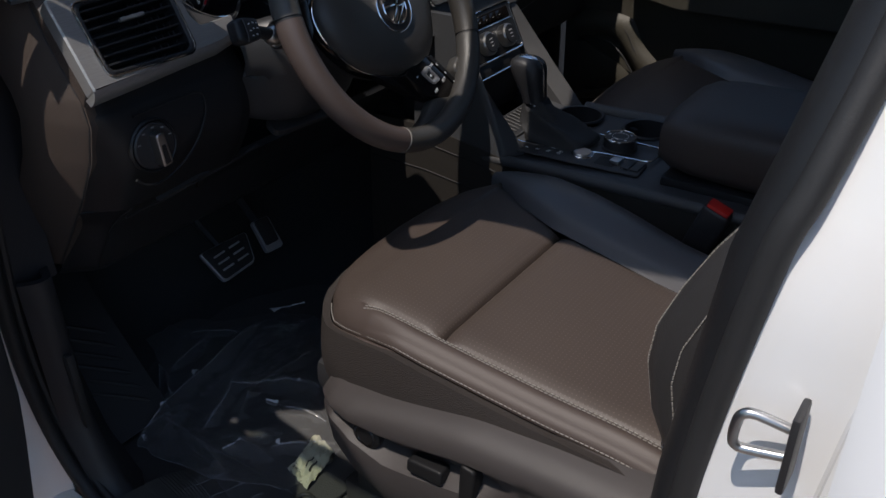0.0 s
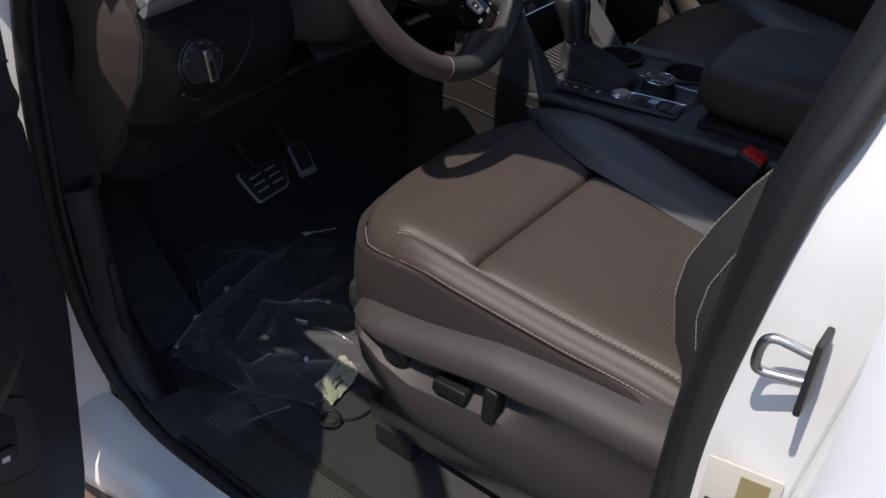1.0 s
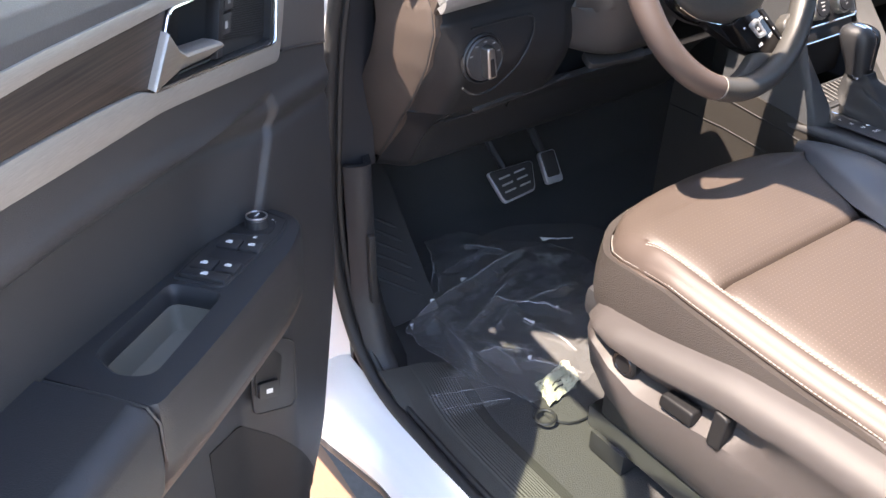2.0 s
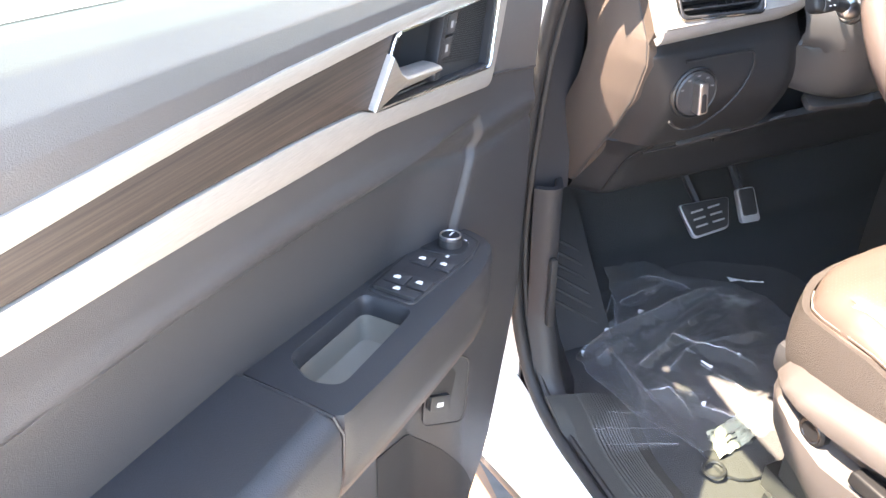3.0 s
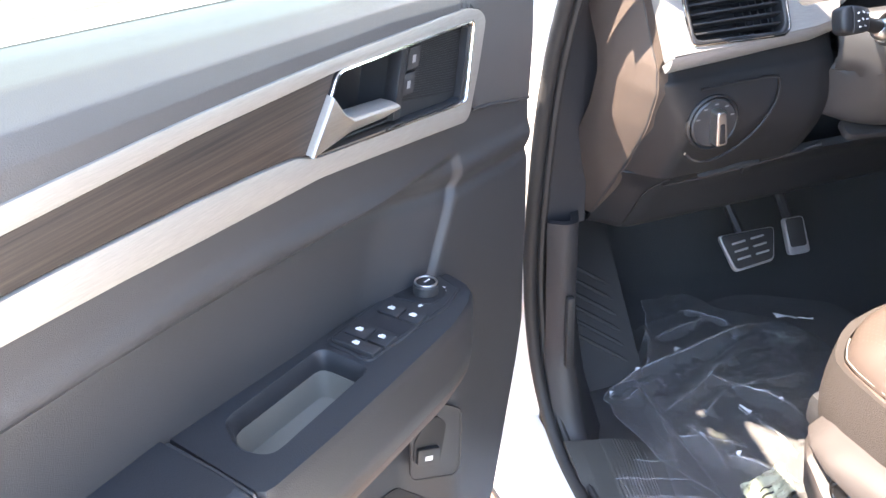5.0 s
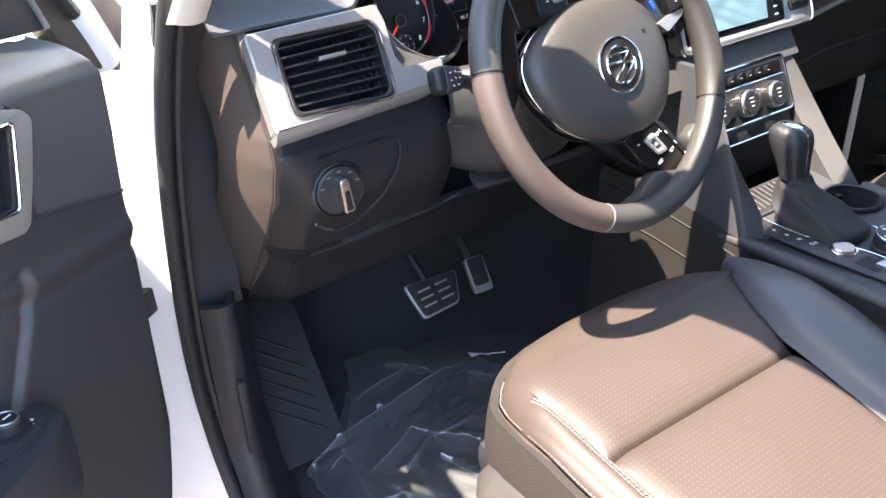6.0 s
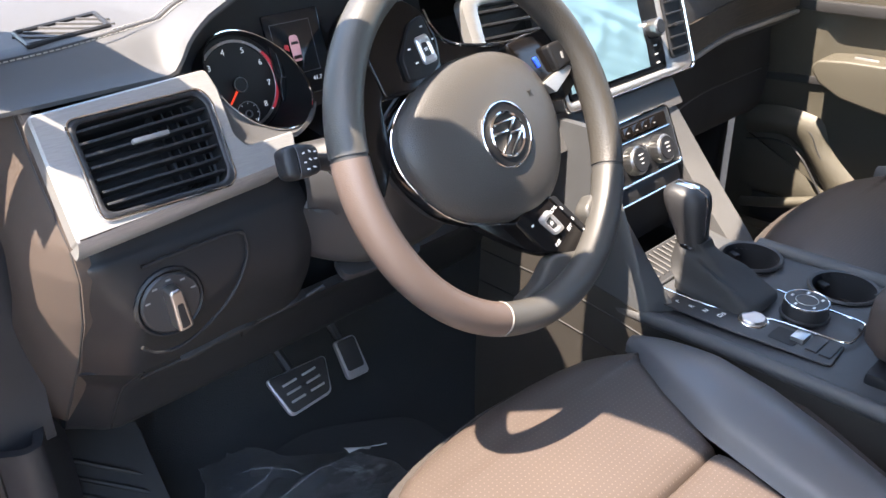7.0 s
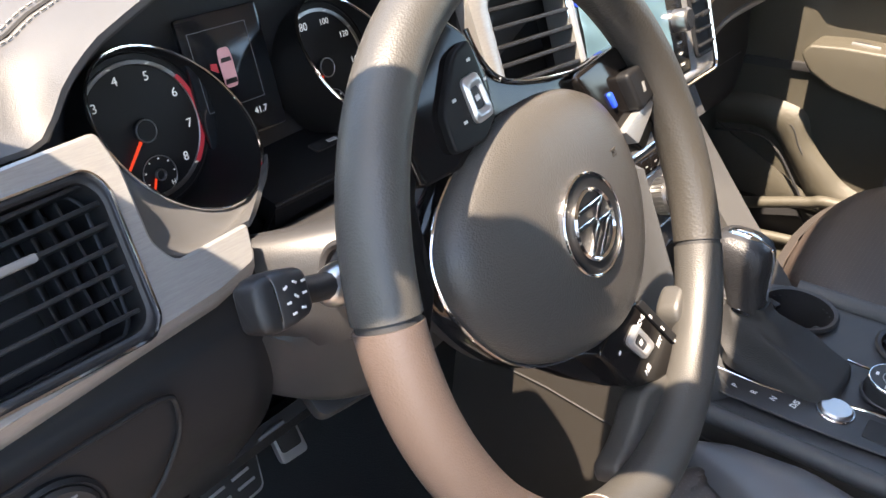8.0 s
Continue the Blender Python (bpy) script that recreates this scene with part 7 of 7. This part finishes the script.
hb = loft([HB(0.040, 0.030, 0.002), HB(0.050, 0.036, 0.002), HB(0.0575, 0.041, 0.0005), HB(0.0595, 0.044, -0.001)])
bmesh.ops.recalc_face_normals(hb, faces=hb.faces)
bmesh.ops.bevel(hb, geom=list(hb.edges), offset=0.0014, segments=2, profile=0.6, affect="EDGES", clamp_overlap=True)
dpart("door_handle", hb, DOOR_SILVER, cup, "silver inside door handle")

# armrest with grab well and window switches
ARM = [(0.237, 0.012), (0.30, 0.004), (0.555, 0.010), (0.560, 0.1195), (0.489, 0.1175), (0.409, 0.1125), (0.308, 0.1040), (0.262, 0.0920), (0.243, 0.078), (0.233, 0.045)]
HOLE = rounded([(0.410, 0.035), (0.515, 0.040), (0.531, 0.070), (0.523, 0.093), (0.410, 0.084)], 0.010, 4)
AC = (0.47, 0.062)
NA = 120
ao, ai = ray_outline(rounded(ARM, 0.010, 4), AC, NA), ray_outline(HOLE, AC, NA)
arm_z = lambda u: 1.006 + 0.115 * (u - 0.22)


def ring_at(pts, dz, shrink=0.0, vs=1.0):
    return [(u + (AC[0] - u) * shrink, (v + (AC[1] - v) * shrink - 0.02) * vs + 0.02, arm_z(u) + dz) for u, v in pts]


grow = lambda pts, k: [(AC[0] + (u - AC[0]) * k, AC[1] + (v - AC[1]) * k) for u, v in pts]
bm = loft([ring_at(ai, -0.075, 0.10), ring_at(ai, -0.05, 0.03), ring_at(ai, -0.012), ring_at(grow(ai, 1.03), -0.003), ring_at(grow(ai, 1.08), 0.0), ring_at(ao, 0.0, 0.02), ring_at(ao, -0.003, 0.006), ring_at(ao, -0.010), ring_at(ao, -0.055, 0.0, 0.97), ring_at(ao, -0.078, 0.0, 0.92), ring_at(ao, -0.088, 0.0, 0.80), ring_at(ai, -0.075, 0.10)], caps=False)
rest_arm = dpart("armrest", bm, ARM_SKIN, door, "dark armrest with an open grab well")
# added pale sheet over floor and walls, so the well looks lit
dpart("pale_well_sheet", loft([ring_at(ai, -0.018, 0.012), ring_at(ai, -0.018, 0.020), ring_at(ai, -0.0400, 0.055), ring_at(ai, -0.0430, 0.09), ring_at(ai, -0.0430, 0.95)], caps=False), WELL, rest_arm, "pale sheet added to brighten the grab well")
# strip whose brown colour stands for sun on the armrest's lower edge
strip_o = [ring_at(ao, -0.079, 0.0, 0.915), ring_at(ao, -0.086, 0.0, 0.90), ring_at(ao, -0.108, 0.0, 0.76)]
dpart("armrest_underside", loft([[r[i] for r in strip_o] for i in range(NA)] + [[r[0] for r in strip_o]], closed=False), CAP, rest_arm, "lower edge of the armrest, brown as in sunlight")
dpart("joint_line", tube([(0.561, v, arm_z(0.56) + dz) for v, dz in ((0.03, 0.0035), (0.08, 0.0030), (0.112, 0.0), (0.120, -0.012), (0.117, -0.05))], 0.0016, 6), BLACK, rest_arm)
RA = [(0.562, 0.014), (1.06, 0.012), (1.06, 0.135), (0.563, 0.122)]
ra = [(u, v) for u, v in rounded(RA, 0.006, 3)]
bm = loft([[(u, (v - 0.02) * vs + 0.02, arm_z(0.56) + dz + 0.03 * (u - 0.56)) for u, v in ra] for dz, vs in ((-0.095, 0.5), (-0.088, 0.80), (-0.078, 0.92), (-0.055, 0.97), (-0.012, 1.0), (-0.004, 0.985), (0.001, 0.94), (0.004, 0.8))])
dpart("armrest_pad", bm, ARM_SKIN, door, "dark padded armrest top")
SWP = rounded([(0.252, 0.020), (0.400, 0.031), (0.402, 0.081), (0.291, 0.084), (0.258, 0.076), (0.246, 0.040)], 0.007, 4)
AMX = pose(0.32, 0.06, arm_z(0.32), 0, -math.degrees(math.atan(0.115)), 0)
swp = dpart("switch_plate", prism([(u - 0.32, v - 0.06) for u, v in SWP], -0.004, 0.0018, 0.0008, 1, AMX), BLACK, rest_arm, "black window switch plate")
dpart("plate_line", tube([AMX @ Vector((0.005 + (u - 0.325) * 0.96, (v - 0.055) * 0.90 - 0.005, 0.0019)) for u, v in SWP], 0.0006, 5, True), HARD, swp)
dpart("knob_bed", prism([(u - 0.32, v - 0.06) for u, v in rounded([(0.262, 0.034), (0.310, 0.030), (0.300, 0.074), (0.268, 0.070)], 0.012, 5)], 0.0005, 0.0028, 0.0012, 2, AMX), HARD, swp, "raised bed of the mirror knob")
dpart("switch_hollow", prism([(u - 0.32, v - 0.06) for u, v in rounded([(0.338, 0.040), (0.358, 0.040), (0.357, 0.080), (0.337, 0.080)], 0.002, 3)], 0.0014, 0.0021, 0.0002, 1, AMX), TRIM, swp, "smooth hollow between the switches")
for u, v, wu, wv in ((0.329, 0.049, 0.016, 0.022), (0.328, 0.0715, 0.016, 0.020), (0.3725, 0.048, 0.017, 0.022), (0.371, 0.0705, 0.017, 0.020), (0.3905, 0.0585, 0.0125, 0.044)):
    s_ = dpart("window_switch", prism(rounded(rect(-wu / 2, -wv / 2, wu / 2, wv / 2), 0.0015, 3), 0.0, 0.0055, 0.0013, 2, AMX @ pose(u - 0.32, v - 0.06, 0.0, 0, 7 if wv < 0.03 else 0, 0)), BLACK, swp, "black window switch")
    dpart("mark", merge(*[box((u - 0.32 + dx, v - 0.06 + dy, 0.0062), (sx, sy, 0.0008), 0, 1, AMX) for dx, dy, sx, sy in ((0.0012, 0, 0.0028, 0.0062), (-0.0014, 0, 0.0010, 0.0044))]), MARK, s_)
mk = dpart("mirror_knob", disc((-0.036, -0.006, 0.0), 0.0118, 0.013, AMX, 32, 0.002), BLACK, rest_arm, "round mirror knob")
dpart("knob_ring", disc((-0.036, -0.006, 0.0125), 0.0108, 0.0018, AMX, 32, 0.0006, 0.0092), STEEL, mk, "chrome ring")
dpart("knob_face", disc((-0.036, -0.006, 0.012), 0.0090, 0.0015, AMX, 32, 0.0004), HARD, mk)
dpart("mark", box((-0.038, -0.006, 0.0136), (0.008, 0.0016, 0.0005), 0, 1, AMX), MARK, mk)
for du, dv in ((-0.053, 0.002), (-0.048, 0.006), (-0.0135, 0.0035)):
    dpart("mark", box((du, dv, 0.002), (0.004, 0.003, 0.0006), 0, 1, AMX), MARK, rest_arm)

# tailgate switch, lower pocket
TF = axes((0.233, 0.0465, 0), (-0.94, 0.34, 0), (0, 0, 1))
tpoly = lambda pts, y0, y1, bev: prism([(-u, z) for u, z in pts], y0, y1, bev, 2, TF)
TBO = rounded([(0.068, 0.764), (0.060, 0.848), (0.036, 0.861), (-0.004, 0.826), (0.003, 0.742), (0.012, 0.736)], 0.010, 4)
tb = dpart("tailgate_switch_plate", tpoly(TBO, -0.003, 0.0012, 0.0008), DOOR_SKIN, door, "dark switch plate")
dpart("plate_groove", tube([TF @ Vector((-u, z, 0.0010)) for u, z in TBO], 0.0012, 6, True), BLACK, tb)
# flat dark plate for the shaded well round the switch
dpart("switch_well", tpoly(rounded([(0.064, 0.788), (0.060, 0.818), (0.045, 0.834), (0.030, 0.838), (0.018, 0.820), (0.030, 0.772)], 0.006, 4), 0.0015, 0.0032, 0.0003), DEEP, tb)
tg = dpart("tailgate_switch", tpoly(rounded([(0.062, 0.787), (0.059, 0.808), (0.031, 0.796), (0.034, 0.772)], 0.003, 3), 0.002, 0.008, 0.0015), BLACK, tb, "black tailgate switch")
dpart("mark", tpoly([(0.052, 0.789), (0.051, 0.795), (0.042, 0.791), (0.043, 0.785)], 0.0078, 0.0084, 0), MARK, tg)


# near-black sheet laid on the lining where the pocket lies in shade
def pocket_shade(u, v):
    uu = 0.170 + 0.195 * u
    z = 0.42 + (table(uu, [0.170, 0.215, 0.26, 0.30, 0.365], [0.53, 0.62, 0.695, 0.745, 0.765]) - 0.42) * v
    return (uu, inner(uu, z) + 0.0012, z)


dpart("pocket_shade", sheet(pocket_shade, 20, 30, -0.004), DEEP, door, "dark sheet for the shade over the door pocket")
dpart("pocket", loft([[(u, v, z) for u, v, z in ((0.36 + k, 0.02, 0.44), (0.36 + k, 0.045 + k * 0.12, 0.46), (0.365 + k, 0.05 + k * 0.14, 0.55), (0.37 + k, 0.045 + k * 0.12, 0.64), (0.375 + k, 0.025, 0.67))] for k in (0.0, 0.04, 0.25, 0.6)], closed=False), DOOR_SKIN, door, "dark door pocket")

# upper window frame and its tinted pane
tumble = lambda z: -0.03 + 0.35 * (z - 1.35)
FRAME = [(-0.045, 1.215), (-0.022, 1.262), (0.008, 1.308), (0.045, 1.350), (0.085, 1.384), (0.135, 1.432), (0.20, 1.51), (0.28, 1.59), (0.37, 1.655), (0.45, 1.708), (0.53, 1.740), (0.70, 1.765), (0.92, 1.755), (1.04, 1.70), (1.08, 1.55), (1.10, 1.37)]
frame_line = spline([(u, min(0.07, tumble(z)) if z > 1.35 else -0.035, z) for u, z in FRAME], 60)
dpart("window_frame", tube(frame_line, 0.024, 12, flatten=0.8), WHITE, door, "white painted window frame")
dpart("frame_seal", tube([p + Vector((0.012, 0.018, -0.012)) for p in frame_line[6:52]], 0.007, 8), RUBBER, door, "black frame seal")


def pane(u, v):
    uu = 0.03 + 1.05 * u
    hi = table(uu, [p[0] for p in FRAME[:13]], [p[1] for p in FRAME[:13]])
    z = belt(uu) - 0.02 + (max(hi, belt(uu)) + 0.02 - belt(uu)) * v
    return (uu, (min(0.07, tumble(z)) if z > 1.35 else -0.03 + 0.0 * z), z)


dpart("window_glass", sheet(pane, 30, 16), TINTED, door, "green tinted side window")
# corner's tan colour carries the tint of its shade
dpart("frame_corner", dpoly([(0.047, 1.30), (0.029, 1.256), (-0.008, 1.217), (-0.052, 1.20), (-0.078, 1.26), (-0.02, 1.33)], -0.048, -0.022, 0.004), CAP, door, "corner of the window frame, tan as in shade")
dpart("mirror_corner", dpoly([(0.05, 1.272), (0.205, 1.288), (0.135, 1.40), (0.075, 1.335)], -0.045, -0.012, 0.003), BLACK, door, "black corner cover")
dpart("corner_edge", tube([(0.05, -0.011, 1.274), (0.075, -0.011, 1.335)], 0.003, 6), SILVER, door, "bright corner edge")

# ---- passenger's door, shut ----
pd = thing("door_2", "passenger door, shut, its grey trim tinted as in warm sun", "door", (0.78, -0.1, 0.5), kind="structure")


def pskin(u, v):
    z = 0.42 + 0.93 * v
    y = 0.34 - 1.1 * u
    x = 0.790 - table(z, [0.42, 0.6, 0.9, 0.955, 1.0, 1.10, 1.28, 1.33, 1.35], [0.0, 0.012, 0.016, 0.020, 0.022, 0.024, 0.030, 0.020, -0.01])
    x += 0.012 * smooth(0.18, 0.15, y) * smooth(0.96, 1.0, z) * smooth(1.10, 1.07, z)
    return (x, y, z)


part("door_trim", sheet(pskin, 60, 90, 0.02), SUN_TINTED_TRIM, pd, "grey grained door lining")
part("upper_strip", prism(rounded([(0.30, 1.083), (0.30, 1.096), (-0.7, 1.125), (-0.7, 1.105), (0.19, 1.078)], 0.004, 3), -0.006, 0.012, 0.003, 2, axes((0.768, 0, 0), (0, 1, 0), (0, 0, 1)) @ pose(0, 0, -0.012)), BLACK, pd)
part("middle_strip", box((0.770, 0.10, 0.946), (0.012, 0.5, 0.016), 0.003, m=pose(0, 0, 0, -5, 0, 0) @ Matrix.Translation((0, 0.08, 0.008))), BLACK, pd)
SHELF = [(0.165, 0.985), (0.155, 1.003), (0.10, 1.010), (-0.6, 1.035), (-0.6, 0.93), (0.02, 0.925), (0.10, 0.938), (0.145, 0.960)]
shelf = part("handle_shelf", prism(rounded(SHELF, 0.008, 3), -0.02, 0.055, 0.005, 3, axes((0.768, 0, 0), (0, 1, 0), (0, 0, 1)) @ pose(0, 0, -0.055)), SUN_TINTED_TRIM, pd, "grey armrest")
part("shelf_joint", tube([(0.712, 0.145, 0.975), (0.711, 0.08, 0.968), (0.711, -0.1, 0.970), (0.711, -0.5, 0.98)], 0.0015, 6), BLACK, shelf)
part("pull_cup", box((0.735, 0.075, 1.008), (0.024, 0.045, 0.006), 0.002), BLACK, shelf, "black pull cup")
part("pull_handle", box((0.722, 0.075, 1.012), (0.006, 0.045, 0.005), 0.002), SILVER, shelf, "silver pull handle")
# speaker arch: broad band that sweeps from the front down to the rear
outer = spline([(0.30, 0.868, 0), (0.235, 0.880, 0), (0.177, 0.877, 0), (0.142, 0.864, 0), (0.119, 0.817, 0), (0.075, 0.776, 0), (0.038, 0.753, 0), (-0.03, 0.735, 0)], 40)
innr = spline([(0.30, 0.80, 0), (0.245, 0.812, 0), (0.207, 0.809, 0), (0.187, 0.797, 0), (0.167, 0.779, 0), (0.131, 0.733, 0), (0.110, 0.708, 0), (0.06, 0.70, 0)], 40)


def arch_fn(u, v):
    a, b = outer[round(u * 40)], innr[round(u * 40)]
    p = a.lerp(b, v)
    return (0.775 - 0.032 * math.sin(math.pi * min(1.0, 0.12 + v * 0.88)) ** 0.6, p.x, p.y)


arch = part("speaker_arch", sheet(arch_fn, 40, 16, -0.01), SUN_TINTED_TRIM, pd, "grey moulded arch")
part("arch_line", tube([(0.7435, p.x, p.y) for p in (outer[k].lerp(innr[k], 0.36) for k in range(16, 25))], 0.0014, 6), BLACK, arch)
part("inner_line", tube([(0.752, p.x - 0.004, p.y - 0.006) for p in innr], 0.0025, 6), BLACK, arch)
part("speaker_panel", sheet(lambda u, v: (0.762 - 0.004 * math.sin(math.pi * v), 0.30 - 0.24 * u, 0.685 + (0.12 - 0.11 * u) * v), 14, 8, 0.006), SUN_TINTED_TRIM, pd, "grey speaker cover")
part("pocket_edge", tube(spline([(0.742, 0.28, 0.655), (0.738, 0.20, 0.677), (0.735, 0.10, 0.712), (0.732, 0.03, 0.728), (0.73, -0.3, 0.735)], 30), 0.011, 10), SUN_TINTED_TRIM, pd, "grey pocket edge")
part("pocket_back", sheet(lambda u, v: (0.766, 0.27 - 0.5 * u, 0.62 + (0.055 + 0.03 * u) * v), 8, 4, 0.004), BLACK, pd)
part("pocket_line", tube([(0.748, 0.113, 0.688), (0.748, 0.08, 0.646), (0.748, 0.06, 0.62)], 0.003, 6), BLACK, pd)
part("pocket_edge", tube(spline([(0.742, 0.28, 0.612), (0.74, 0.195, 0.616), (0.738, 0.084, 0.630), (0.735, -0.05, 0.645)], 20), 0.010, 10), SUN_TINTED_TRIM, pd, "grey pocket edge")
part("pocket_front", sheet(lambda u, v: (0.744 - 0.012 * math.sin(math.pi * v), 0.28 - 0.7 * u, 0.48 + 0.13 * v), 12, 8, 0.01), SUN_TINTED_TRIM, pd, "grey map pocket")
part("window_glass", sheet(lambda u, v: (0.78 - 0.13 * v, 0.30 - 0.9 * u * (1 - 0.2 * v) - 0.25 * v, 1.34 + 0.33 * v), 4, 4), GLASS, pd, "clear window").visible_shadow = False
